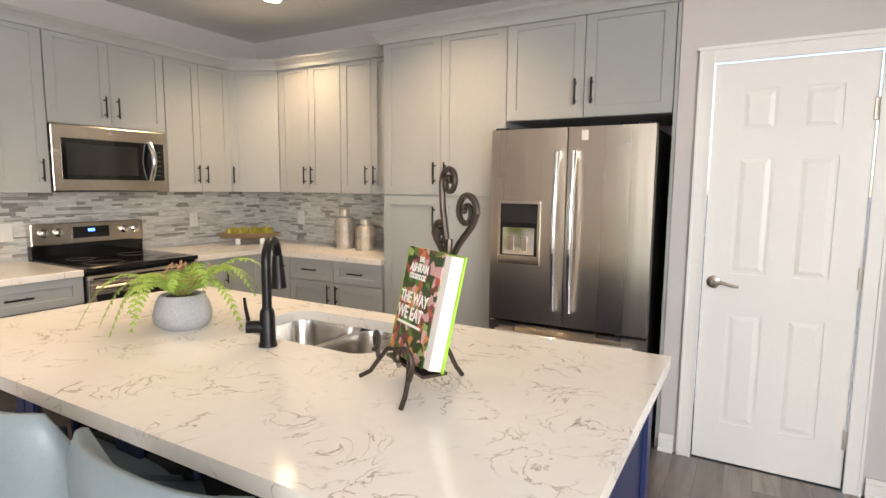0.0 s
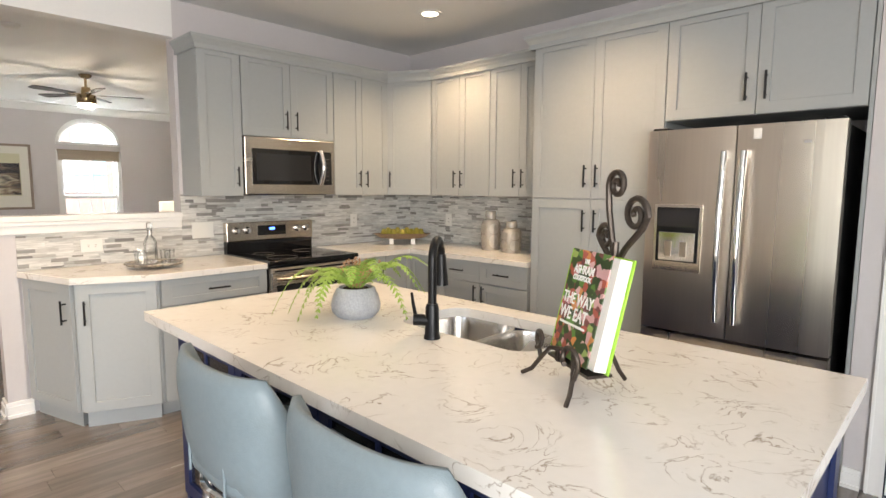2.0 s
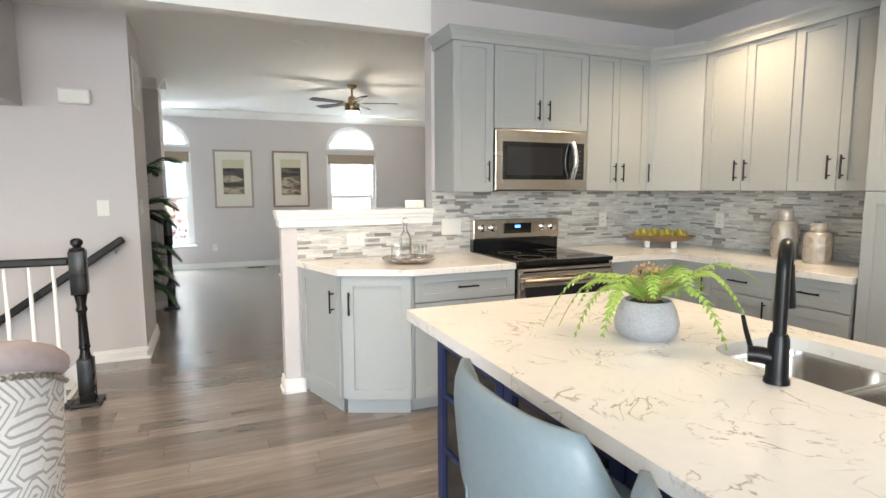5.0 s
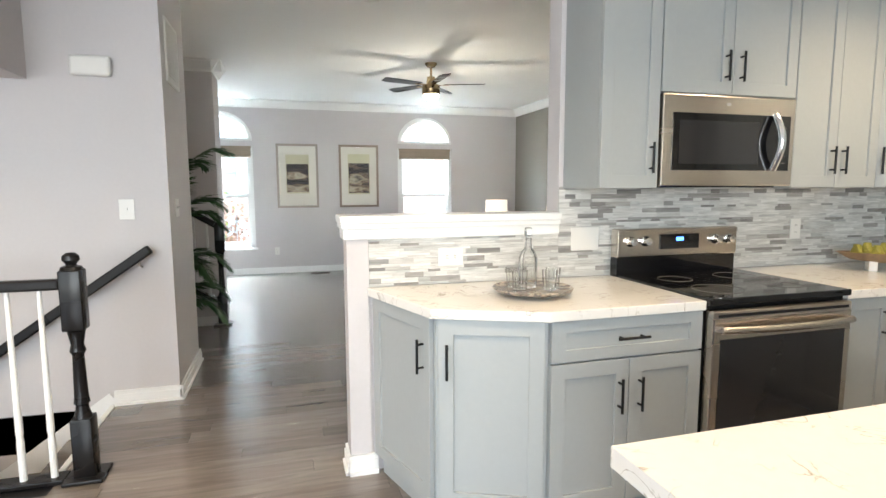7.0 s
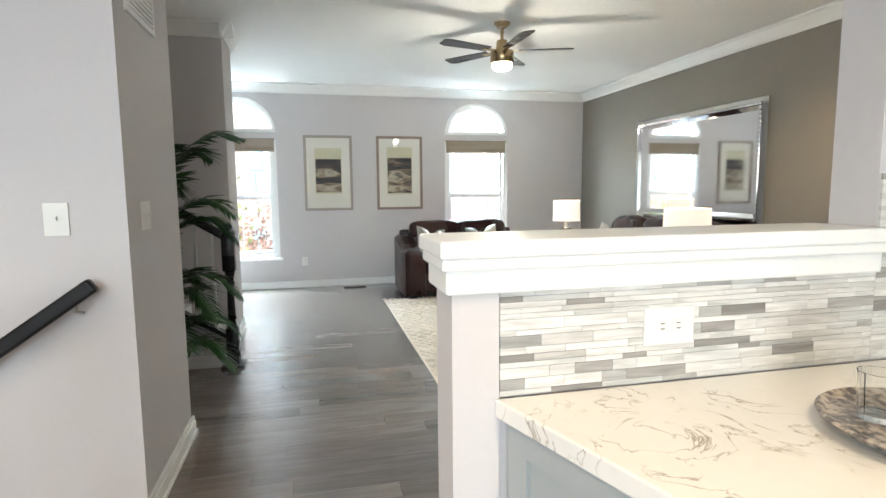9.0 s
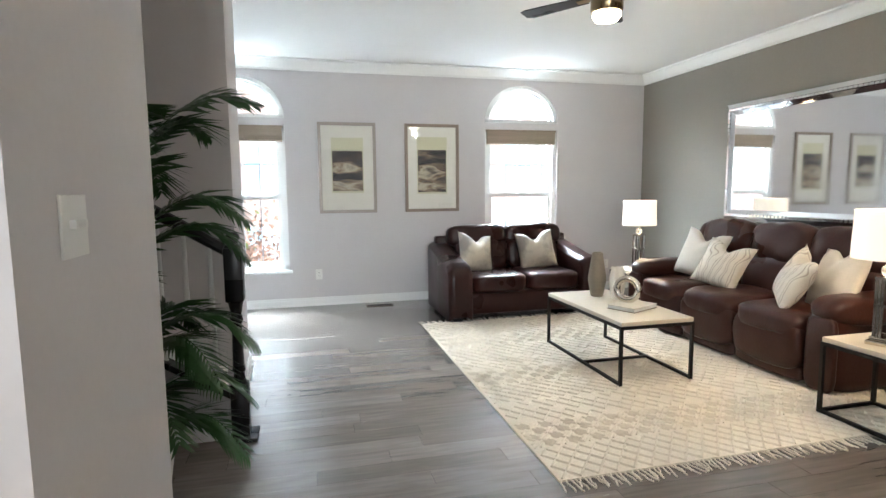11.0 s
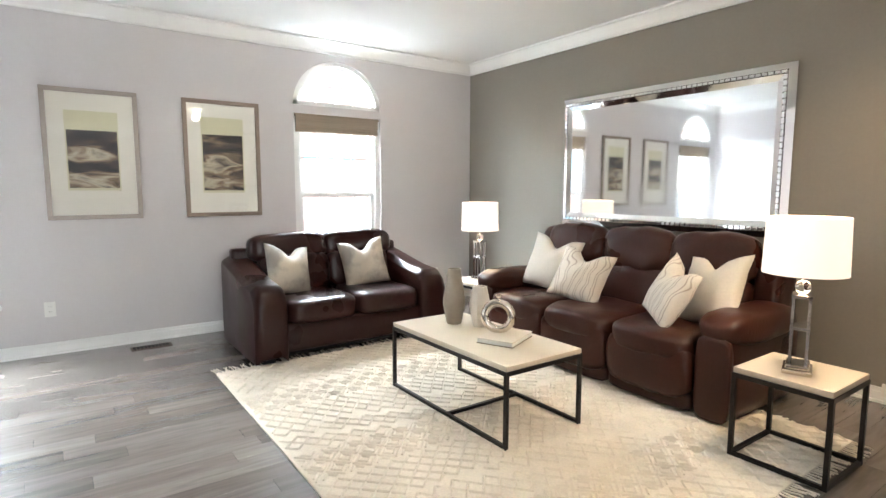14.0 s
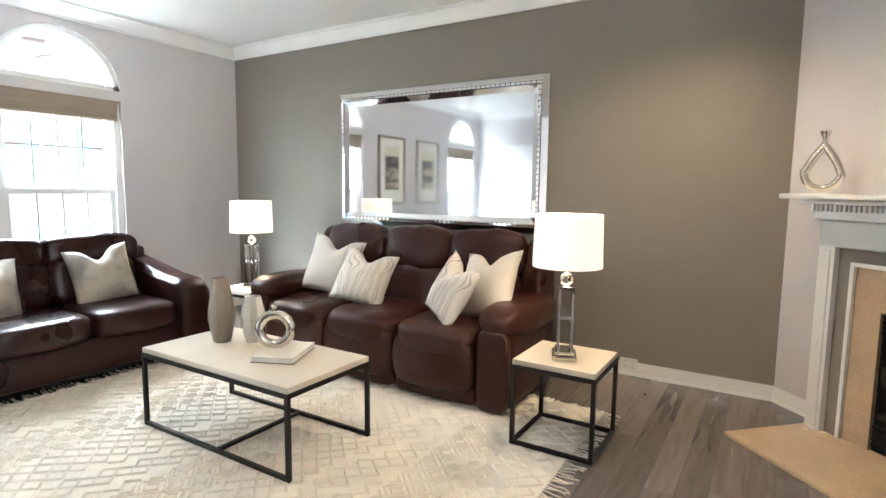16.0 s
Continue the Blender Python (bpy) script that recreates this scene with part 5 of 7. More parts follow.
def tray():
    t = thing("serving_tray", pose(2.13, 3.62, CT), "round mottled shell serving tray on the counter", "tray")
    bm = bmesh.new()
    lathe(bm, [(0.001, 0.004), (0.06, 0.002), (0.07, 0.01), (0.165, 0.02), (0.175, 0.03), (0.17, 0.034), (0.155, 0.027), (0.001, 0.022)], 40)
    part("dish", bm, M_TRAY, t, smooth=True)
    d = thing("decanter", pose(2.12, 3.65, CT + 0.028), "clear cut-glass decanter with stopper on the tray", "decanter")
    bm = bmesh.new()
    lathe(bm, [(0.001, 0), (0.038, 0), (0.040, 0.01), (0.040, 0.13), (0.03, 0.155), (0.015, 0.175), (0.014, 0.21), (0.018, 0.215), (0.011, 0.214), (0.011, 0.175), (0.034, 0.13), (0.034, 0.015), (0.001, 0.012)], 12)
    part("bottle", bm, M_CRYSTAL, d)
    bm = bmesh.new()
    lathe(bm, [(0.001, 0.205), (0.009, 0.205), (0.010, 0.218), (0.018, 0.225), (0.018, 0.255), (0.012, 0.262), (0.001, 0.263)], 10)
    part("stopper", bm, M_CRYSTAL, d)
    g = thing("tumbler", pose(2.05, 3.58, CT + 0.028), "clear cut-glass tumbler on the tray", "glass", "tumblers on the tray")
    bm = bmesh.new()
    lathe(bm, [(0.001, 0), (0.028, 0), (0.034, 0.085), (0.031, 0.085), (0.026, 0.012), (0.001, 0.012)], 12)
    part("glass", bm, M_CRYSTAL, g)
    for x, y in ((2.18, 3.56), (2.22, 3.61), (2.06, 3.67)):
        copy_thing(g, pose(x, y, CT + 0.028))


tray()


def fruit_bowl():
    t = thing("dough_bowl", pose(4.28, 3.62, CT, 0, 0, -40), "long wooden bowl on two white feet", "bowl")
    bm = bmesh.new()
    n = 24
    rings = []
    for s, z in ((0.30, 0.045), (0.75, 0.06), (1.0, 0.10), (0.95, 0.10), (0.7, 0.07), (0.25, 0.058)):
        rings.append([bm.verts.new((0.27 * s * math.cos(2 * math.pi * k / n), 0.10 * s * math.sin(2 * math.pi * k / n), z)) for k in range(n)])
    for a, b in zip(rings, rings[1:]):
        for k in range(n):
            bm.faces.new((a[k], a[(k + 1) % n], b[(k + 1) % n], b[k]))
    bm.faces.new(rings[0][::-1]), bm.faces.new(rings[-1])
    part("bowl", bm, M_BOWL, t, smooth=True)
    for x in (-0.1, 0.1):
        part("foot", made(box, x - 0.02, x + 0.02, -0.04, 0.04, 0, 0.058, bev=0.004), M_TRIM, t)
    random.seed(9)
    for k in range(9):
        f = thing("artichoke", t.matrix_basis @ pose(-0.17 + 0.043 * k, random.uniform(-0.03, 0.03), 0.083 + 0.012 * (k % 2)), "green-gold artichoke in the wooden bowl", "fruit", "fruit in the bowl")
        bm = bmesh.new()
        for j in range(5):
            lathe(bm, [(0.001, 0.006 * j), (0.030 - 0.004 * j, 0.006 * j + 0.004), (0.034 - 0.004 * j, 0.018 + 0.008 * j), (0.018, 0.034 + 0.006 * j), (0.001, 0.037 + 0.006 * j)], 9, turn=0.4 * j)
        part("head", bm, M_PEAR, f)


fruit_bowl()


def jar(x, y, h, r):
    t = thing("ginger_jar", pose(x, y, CT), "pearl-glazed lidded jar with embossed silver ovals", "jar", "jars on the counter")
    bm = bmesh.new()
    lathe(bm, [(0.001, 0), (0.88 * r, 0), (0.92 * r, 0.02), (r, 0.35 * h), (r, 0.5 * h), (0.95 * r, 0.68 * h), (0.8 * r, 0.77 * h), (0.50 * r, 0.80 * h), (0.50 * r, 0.83 * h), (0.001, 0.83 * h)], 32)
    part("body", bm, M_JAR, t, smooth=True)
    bm = bmesh.new()
    lathe(bm, [(0.001, 0.83 * h), (0.56 * r, 0.83 * h), (0.58 * r, 0.85 * h), (0.56 * r, 0.97 * h), (0.48 * r, h), (0.001, h)], 24)
    part("lid", bm, M_JAR, t, smooth=True)
    for k in range(5):
        a = 2 * math.pi * k / 5 + 0.4
        for z, s in ((0.24 * h, 0.17 * h), (0.56 * h, 0.13 * h)):
            bm = bmesh.new()
            vs = []
            for j in range(16):
                b = 2 * math.pi * j / 16
                aa = a + 0.50 * math.cos(b)
                zz = z + s * math.sin(b)
                vs.append(bm.verts.new((1.015 * r * math.cos(aa), 1.015 * r * math.sin(aa), zz)))
            c = bm.verts.new((1.03 * r * math.cos(a), 1.03 * r * math.sin(a), z))
            for j in range(16):
                bm.faces.new((vs[j], vs[(j + 1) % 16], c))
            part("oval_relief", bm, M_JARD, t)


jar(4.50, 2.74, 0.33, 0.082)
jar(4.47, 2.50, 0.255, 0.082)

# ceiling cans, four of them added out of view as fill, and smoke alarm
for x, y in CANS_AND_FILL:
    t = thing("recessed_light", pose(x, y, CEIL), "round white recessed ceiling light, switched on, four of seven added unseen as fill", "ceiling light", "recessed lights")
    bm = bmesh.new()
    lathe(bm, [(0.062, -0.001), (0.062, -0.006), (0.088, -0.008), (0.095, -0.004), (0.095, -0.001)], 28)
    part("trim_ring", bm, M_TRIM, t, smooth=True)
    bm = bmesh.new()
    lathe(bm, [(0.001, -0.004), (0.06, -0.004), (0.06, -0.002), (0.001, -0.002)], 24)
    part("diffuser", bm, M_LIGHT, t)
t = thing("smoke_alarm", pose(1.77, 5.58, CEIL), "round white smoke alarm on the ceiling", "smoke alarm")
bm = bmesh.new()
lathe(bm, [(0.001, -0.035), (0.04, -0.035), (0.062, -0.02), (0.066, -0.001), (0.001, -0.001)], 28)
part("case", bm, M_PLATE, t, smooth=True)

# trash bin beyond the island
t = thing("waste_bin", pose(3.55, 0.30, 0), "black rounded waste bin beside the wall", "bin")
bm = bmesh.new()
lathe(bm, [(0.001, 0), (0.10, 0), (0.125, 0.30), (0.12, 0.33), (0.06, 0.36), (0.001, 0.365)], 24)
part("body", bm, M_BLACKM, t, smooth=True)


# ---- stairs and railings ----
def turned_newel(name, x, y, h, label):
    t = thing(name, pose(x, y, 0), label, "newel post", "newel posts")
    bm = bmesh.new()
    box(bm, -0.045, 0.045, -0.045, 0.045, 0.012, 0.30), box(bm, -0.045, 0.045, -0.045, 0.045, h - 0.34, h - 0.06)
    bevel(bm, 0.006, 2)
    lathe(bm, [(0.001, 0.30), (0.040, 0.30), (0.030, 0.33), (0.026, 0.36), (0.034, 0.37), (0.030, 0.40), (0.024, h - 0.46), (0.034, h - 0.44), (0.026, h - 0.41), (0.038, h - 0.345), (0.001, h - 0.34)], 20)
    part("post", bm, M_BLACKW, t, smooth=True)
    bm = bmesh.new()
    lathe(bm, [(0.001, h - 0.06), (0.048, h - 0.06), (0.042, h - 0.045), (0.022, h - 0.038), (0.024, h - 0.03), (0.036, h - 0.015), (0.034, h + 0.005), (0.018, h + 0.018), (0.001, h + 0.02)], 20)
    part("finial", bm, M_BLACKW, t, smooth=True)
    part("base_plate", made(box, -0.085, 0.085, -0.085, 0.085, 0, 0.02, bev=0.006), M_BLACKW, t)


turned_newel("newel_post", 0.16, 4.33, 1.06, "black turned newel post at the stairwell")
t = thing("stair_guard", pose(0.16, 4.33, 0), "black guard rail with white balusters over the stairwell", "railing")
bm = bmesh.new()
box(bm, -2.8, -0.046, -0.028, 0.028, 0.91, 0.96)
bevel(bm, 0.012, 3)
part("hand_rail", bm, M_BLACKW, t)
part("shoe_rail", made(box, -2.8, -0.086, -0.05, 0.05, 0.0, 0.022, bev=0.004), M_BLACKW, t)
for k in range(20):
    bm = bmesh.new()
    lathe(bm, [(0.016, 0.022), (0.016, 0.20), (0.013, 0.23), (0.016, 0.25), (0.010, 0.91)], 10, -0.135 - 0.125 * k, 0)
    part("baluster", bm, M_TRIM, t)
t = thing("wall_handrail", pose(0.30, BY - 0.07, 1.0), "black wall handrail descending with the stairs", "railing")
bm = bmesh.new()
box(bm, -2.9, 0.0, -0.022, 0.022, -0.03, 0.028)
bevel(bm, 0.012, 3)
bmesh.ops.transform(bm, matrix=pose(0, 0, 0, 0, -35.0), verts=bm.verts)
part("rail", bm, M_BLACKW, t)
for d in (0.08, 1.2):
    bm = bmesh.new()
    x, z = -d * math.cos(radians(35)), -d * math.sin(radians(35))
    tube(bm, [(x, 0, z - 0.02), (x, 0.0, z - 0.055), (x, 0.068, z - 0.075)], 0.007, 8)
    part("bracket", bm, M_NICKEL, t)
st = thing("lower_stairs", pose(0.03, 4.38, 0), "wooden stairs descending from the main floor", "stairs", kind="structure")
for k in range(9):
    part("tread", made(box, -0.27 * (k + 1), -0.27 * k + 0.02, 0, 0.885, -0.19 * (k + 1) - 0.03, -0.19 * (k + 1)), M_PLANKS, st)
    part("riser", made(box, -0.27 * k - 0.012, -0.27 * k - 0.001, 0.001, 0.884, -0.19 * (k + 1), -0.19 * k - 0.031), M_TRIM, st)
sk = part("trim_stair_skirt", made(box, -2.6, 0.0, -0.012, -0.001, -0.16, 0.10), M_TRIM)
sk.matrix_basis = pose(0.06, BY, 0.0, 0, -35.0)
tagged(sk, "white skirt board descending with the stairs", "trim", kind="structure")
struct("trim_stair_edge", [(0.005, 0.035, 4.40, 5.255, -0.10, 0.006)], M_TRIM, "white trim along the stair opening", "trim")
# flight going up
KY = 7.28
us = thing("upper_stairs", pose(0.42, KY, 0), "stairs climbing behind a knee wall with white balusters", "stairs", kind="structure")
bm = bmesh.new()
zk = lambda x: 0.20 + (0.05 - x) * 0.62
vs = []
for y in (0.0, 0.06):
    vs.append([bm.verts.new((0.04, y, 0)), bm.verts.new((-0.92, y, 0)), bm.verts.new((-0.92, y, zk(-0.92))), bm.verts.new((0.04, y, zk(0.04)))])
bm.faces.new(vs[0][::-1]), bm.faces.new(vs[1])
for i in range(4):
    bm.faces.new((vs[0][i], vs[0][(i + 1) % 4], vs[1][(i + 1) % 4], vs[1][i]))
part("knee_wall", bm, M_WALL, us)
part("knee_base", made(box, -0.92, 0.035, -0.014, -0.001, 0, 0.09), M_TRIM, us)
bm = bmesh.new()
box(bm, -1.12, 0.03, -0.03, 0.06, 0, 0.03)
bmesh.ops.transform(bm, matrix=pose(0.04, 0, zk(0.04), 0, 31.8), verts=bm.verts)
part("sloped_trim", bm, M_BLACKW, us)
for k in range(5):
    part("step", made(box, -0.27 * (k + 1), -0.27 * k - 0.10, 0.07, 0.70, 0.0, 0.185 * (k + 1)), M_TRIM, us)
for k in range(7):
    x = -0.06 - 0.12 * k
    bm = bmesh.new()
    lathe(bm, [(0.016, zk(x) + 0.03), (0.015, zk(x) + 0.2), (0.010, zk(x) + 0.78)], 10, x, 0.02)
    part("baluster", bm, M_TRIM, us)
bm = bmesh.new()
tube(bm, [(0.06, 0.02, 0.98), (-0.95, 0.02, 0.98 + 0.62 * 1.01)], 0.033, 10)
part("hand_rail", bm, M_BLACKW, us)
turned_newel("newel_post", 0.475, 7.28, 1.08, "black turned newel post at the upper stairs")


def palm():
    t = thing("potted_palm", pose(0.10, 6.78, 0) @ Matrix.Diagonal((1, 1, 1.09, 1)), "tall dark green artificial palm in a white basket", "plant")
    bm = bmesh.new()
    lathe(bm, [(0.001, 0), (0.13, 0), (0.155, 0.15), (0.15, 0.30), (0.135, 0.30), (0.135, 0.27), (0.001, 0.27)], 24)
    part("basket", bm, M_BASKET, t, smooth=True)
    bm = bmesh.new()
    random.seed(3)
    for k in range(5):
        a = 1.3 * k
        tube(bm, [(0.04 * math.cos(a), 0.04 * math.sin(a), 0.26), (0.05 * math.cos(a), 0.05 * math.sin(a), 0.8), (0.06 * math.cos(a), 0.05 * math.sin(a), 1.2 + 0.05 * k)], 0.011, 6)
    part("stems", bm, M_PALM, t)
    spec = [(0.2, 1.30, 0.52, 0.30, 0.05), (-0.3, 1.0, 0.50, 0.25, 0.16), (0.5, 0.95, 0.50, 0.2, 0.25), (0.0, 0.62, 0.48, 0.18, 0.22), (-0.6, 0.55, 0.45, 0.2, 0.25), (0.35, 0.38, 0.46, 0.15, 0.22), (-0.2, 0.22, 0.44, 0.2, 0.26),
            (-1.2, 1.25, 0.42, 0.3, 0.2), (-1.4, 0.8, 0.42, 0.2, 0.25), (1.4, 1.1, 0.35, 0.3, 0.2), (2.6, 1.2, 0.32, 0.35, 0.1), (-2.2, 1.0, 0.4, 0.3, 0.2), (-1.0, 0.35, 0.42, 0.2, 0.2), (1.0, 0.6, 0.36, 0.2, 0.2), (0.75, 1.25, 0.40, 0.28, 0.10)]
    for yaw, z, L, rise, droop in spec:
        bm = bmesh.new()
        frond(bm, (0.03, 0, z), yaw, L * 1.15, rise, droop, 0.22, 30, 0.0135, 0.5)
        part("frond", bm, M_PALM, t)


palm()


# ---- living room ----
def art(seed, stops):
    m = mat("abstract_print", (0.5, 0.5, 0.45), 0.8)
    n, l = m.node_tree.nodes, m.node_tree.links
    co, mp, no = n.new("ShaderNodeTexCoord"), n.new("ShaderNodeMapping"), n.new("ShaderNodeTexNoise")
    mp.inputs["Location"].default_value, mp.inputs["Scale"].default_value = (seed, seed * 0.7, 0), (3.2, 1, 9)
    no.inputs["Scale"].default_value, no.inputs["Detail"].default_value, no.inputs["Distortion"].default_value = 1.1, 7, 0.7
    l.new(co.outputs["Object"], mp.inputs[0]), l.new(mp.outputs[0], no.inputs[0])
    r = ramp_of(n, stops)
    l.new(no.outputs[0], r.inputs[0]), l.new(r.outputs[0], n["Principled BSDF"].inputs["Base Color"])
    return m


ART = [(0.36, (0.02, 0.02, 0.024)), (0.46, (0.06, 0.05, 0.045)), (0.53, (0.22, 0.16, 0.11)), (0.60, (0.48, 0.43, 0.32)), (0.70, (0.06, 0.05, 0.05))]


def picture(m, w, h, material, frame_m, label, aw=0.28, ah=0.42):
    t = thing("framed_print", m, label, "picture", "framed prints")
    f = 0.035
    bm = bmesh.new()
    for a in ((-w / 2, w / 2, -0.03, 0, -h / 2, -h / 2 + f), (-w / 2, w / 2, -0.03, 0, h / 2 - f, h / 2), (-w / 2, -w / 2 + f, -0.03, 0, -h / 2 + f, h / 2 - f), (w / 2 - f, w / 2, -0.03, 0, -h / 2 + f, h / 2 - f)):
        box(bm, *a)
    bevel(bm, 0.003, 1)
    part("frame", bm, frame_m, t)
    part("mat_board", made(box, -w / 2 + f, w / 2 - f, -0.010, -0.004, -h / 2 + f, h / 2 - f), M_MAT, t)
    part("sky_wash", made(box, -aw / 2, aw / 2, -0.0115, -0.0095, -ah / 2, ah / 2 + 0.06), M_WASH, t, "pale yellow paper of the print")
    part("print", made(box, -aw / 2 + 0.01, aw / 2 - 0.01, -0.0125, -0.0105, -ah / 2 + 0.02, ah / 2 - 0.09), material, t)
    p = part("glazing", made(box, -w / 2 + f, w / 2 - f, -0.020, -0.018, -h / 2 + f, h / 2 - f), M_GLASS, t)
    p.visible_shadow = False


M_WASH = mat("pale_yellow_paper", (0.56, 0.54, 0.38), 0.9, vary=0.05)
picture(pose(1.325, YW, 1.565), 0.65, 1.02, art(2.0, ART), M_FRAMES, "abstract landscape print in a silver wood frame", 0.36, 0.56)
picture(pose(2.31, YW, 1.565), 0.65, 1.02, art(7.3, ART), M_FRAMEW, "abstract landscape print in a washed brown frame", 0.36, 0.60)


def wall_mirror():
    t = thing("framed_mirror", pose(XM, 9.14, 0.967, 0, 0, -90), "large silver-framed mirror on the taupe wall", "mirror")
    w, h, f = 2.03, 1.178, 0.11
    part("backing", made(box, 0.01, w - 0.01, -0.028, -0.002, 0.01, h - 0.01), M_SILVER, t)
    part("glass", made(box, f, w - f, -0.034, -0.028, f, h - f), M_MIRROR, t, "clear mirror glass")
    # outer and inner angled bands
    def band(name, o0, y0, o1, y1):
        c = [((o0, o0), (w - o0, o0), (w - o1, o1), (o1, o1)), ((w - o0, o0), (w - o0, h - o0), (w - o1, h - o1), (w - o1, o1)),
             ((w - o0, h - o0), (o0, h - o0), (o1, h - o1), (w - o1, h - o1)), ((o0, h - o0), (o0, o0), (o1, o1), (o1, h - o1))]
        for q in c:
            bm = bmesh.new()
            ys = (y0, y0, y1, y1)
            a = [bm.verts.new((x, y, z)) for (x, z), y in zip(q, ys)]
            b = [bm.verts.new((x, -0.004, z)) for x, z in q]
            bm.faces.new(a), bm.faces.new(b[::-1])
            for i in range(4):
                bm.faces.new((a[i], a[(i + 1) % 4], b[(i + 1) % 4], b[i]))
            part(name, bm, M_MIRROR, t)
    band("outer_band", 0.0, -0.030, 0.045, -0.055)
    band("inner_band", 0.075, -0.055, 0.115, -0.036)
    # bead of small mirror tiles between the bands
    i = 0
    n, nv = 46, 25
    for k in range(n):
        x = 0.05 + (w - 0.1) * k / n
        for z in (0.047, h - 0.073):
            part("bead_tile", made(box, x + 0.002, x + (w - 0.1) / n - 0.002, -0.064, -0.03, z, z + 0.026, bev=0.004, seg=1), M_MIRROR, t)
    for k in range(nv):
        z = 0.075 + (h - 0.15) * k / nv
        for x in (0.047, w - 0.073):
            part("bead_tile", made(box, x, x + 0.026, -0.064, -0.03, z + 0.002, z + (h - 0.15) / nv - 0.002, bev=0.004, seg=1), M_MIRROR, t)


wall_mirror()


def throw_pillow(m, w, material, label, chop=0.04):
    t = thing("throw_pillow", m, label, "pillow", "throw pillows")
    bm = bmesh.new()
    n = 14
    rows = {}
    for side in (0, 1):
        for i in range(n + 1):
            for j in range(n + 1):
                u, v = 2 * i / n - 1, 2 * j / n - 1
                rim = i in (0, n) or j in (0, n)
                if side and rim:
                    rows[1, i, j] = rows[0, i, j]
                    continue
                x = u * (1 - 0.07 * (1 - v * v)) * w / 2
                z = v * (1 - 0.07 * (1 - u * u)) * w / 2
                if v > 0:
                    z -= chop * 2.2 * v * math.exp(-(u / 0.33) ** 2)
                th = 0.085 * ((1 - abs(u) ** 2.4) * (1 - abs(v) ** 2.4)) ** 0.6
                wr = 0.008 * noise.noise(Vector((u * 2.5, v * 2.5, side * 3 + w * 9)))
                rows[side, i, j] = bm.verts.new((x, (th + wr) * (1 if side else -1), z + w / 2))
    for side in (0, 1):
        for i in range(n):
            for j in range(n):
                q = [rows[side, i, j], rows[side, i + 1, j], rows[side, i + 1, j + 1], rows[side, i, j + 1]]
                bm.faces.new(q if not side else q[::-1])
    part("cover", bm, material, t, smooth="all")


def loveseat():
    t = thing("loveseat", pose(2.16, 9.31, 0), "dark brown leather loveseat with two seat cushions", "loveseat")
    w, d = 1.68, 0.92
    part("base", made(box, 0.10, w - 0.10, 0.06, d - 0.05, 0.07, 0.30, bev=0.03, seg=3), M_LEATHER2, t, smooth=True)
    for s, nm in ((0, "left_arm"), (1, "right_arm")):
        bm = bmesh.new()
        x0, x1 = (0.0, 0.25) if s == 0 else (w - 0.25, w)
        prof = [(0.0, 0.06), (0.0, 0.46), (0.03, 0.55), (0.09, 0.60), (0.30, 0.62), (0.70, 0.70), (d - 0.02, 0.74), (d, 0.70), (d, 0.06)]
        rows = [[bm.verts.new((x, y + ins, z - dz)) for y, z in prof] for x, dz, ins in ((x0, 0.04, 0.02), (x0 + 0.05, 0.0, 0.0), (x1 - 0.05, 0.0, 0.0), (x1, 0.05, 0.02))]
        for a, b in zip(rows, rows[1:]):
            for i in range(len(prof)):
                j = (i + 1) % len(prof)
                bm.faces.new((a[i], b[i], b[j], a[j]))
        bm.faces.new(rows[0]), bm.faces.new(rows[-1][::-1])
        bevel(bm, 0.018, 2)
        part(nm, bm, M_LEATHER2, t, smooth=True)
    for k in range(2):
        x0 = 0.255 + k * (w - 0.51) / 2
        x1 = x0 + (w - 0.51) / 2
        bm = bmesh.new()
        cushion(bm, ((x0 + x1) / 2, 0.34, 0.37), (x1 - x0 - 0.006, 0.66, 0.19), 6, 9, 0.006)
        part("seat_cushion", bm, M_LEATHER2, t, smooth="all")
        bm = bmesh.new()
        cushion(bm, (0, 0, 0), (x1 - x0 + 0.02, 0.26, 0.34), 5, 9, 0.01, pose((x0 + x1) / 2, 0.70, 0.58, -10))
        part("lower_back_cushion", bm, M_LEATHER2, t, smooth="all")
        bm = bmesh.new()
        cushion(bm, (0, 0, 0), (x1 - x0 + 0.10, 0.25, 0.24), 4, 9, 0.01, pose((x0 + x1) / 2 + (-0.03 if k == 0 else 0.03), 0.76, 0.80, -8))
        part("head_cushion", bm, M_LEATHER2, t, smooth="all")
    part("back_panel", made(box, 0.06, w - 0.06, d - 0.12, d, 0.06, 0.80, bev=0.03, seg=3), M_LEATHER2, t, smooth=True)
    for x in (0.06, w - 0.16):
        for y in (0.06, d - 0.12):
            part("foot", made(box, x, x + 0.10, y, y + 0.08, 0.014, 0.072, bev=0.006), M_DARK, t)


loveseat()
LP = pose(2.16, 9.31, 0)
throw_pillow(LP @ pose(0.40, 0.38, 0.45, -20, 9, 14), 0.42, M_PILLOWB, "beige watercolour print pillow on the loveseat")
throw_pillow(LP @ pose(1.13, 0.42, 0.45, -18, -7, -8), 0.42, M_PILLOWB, "beige watercolour print pillow on the loveseat")


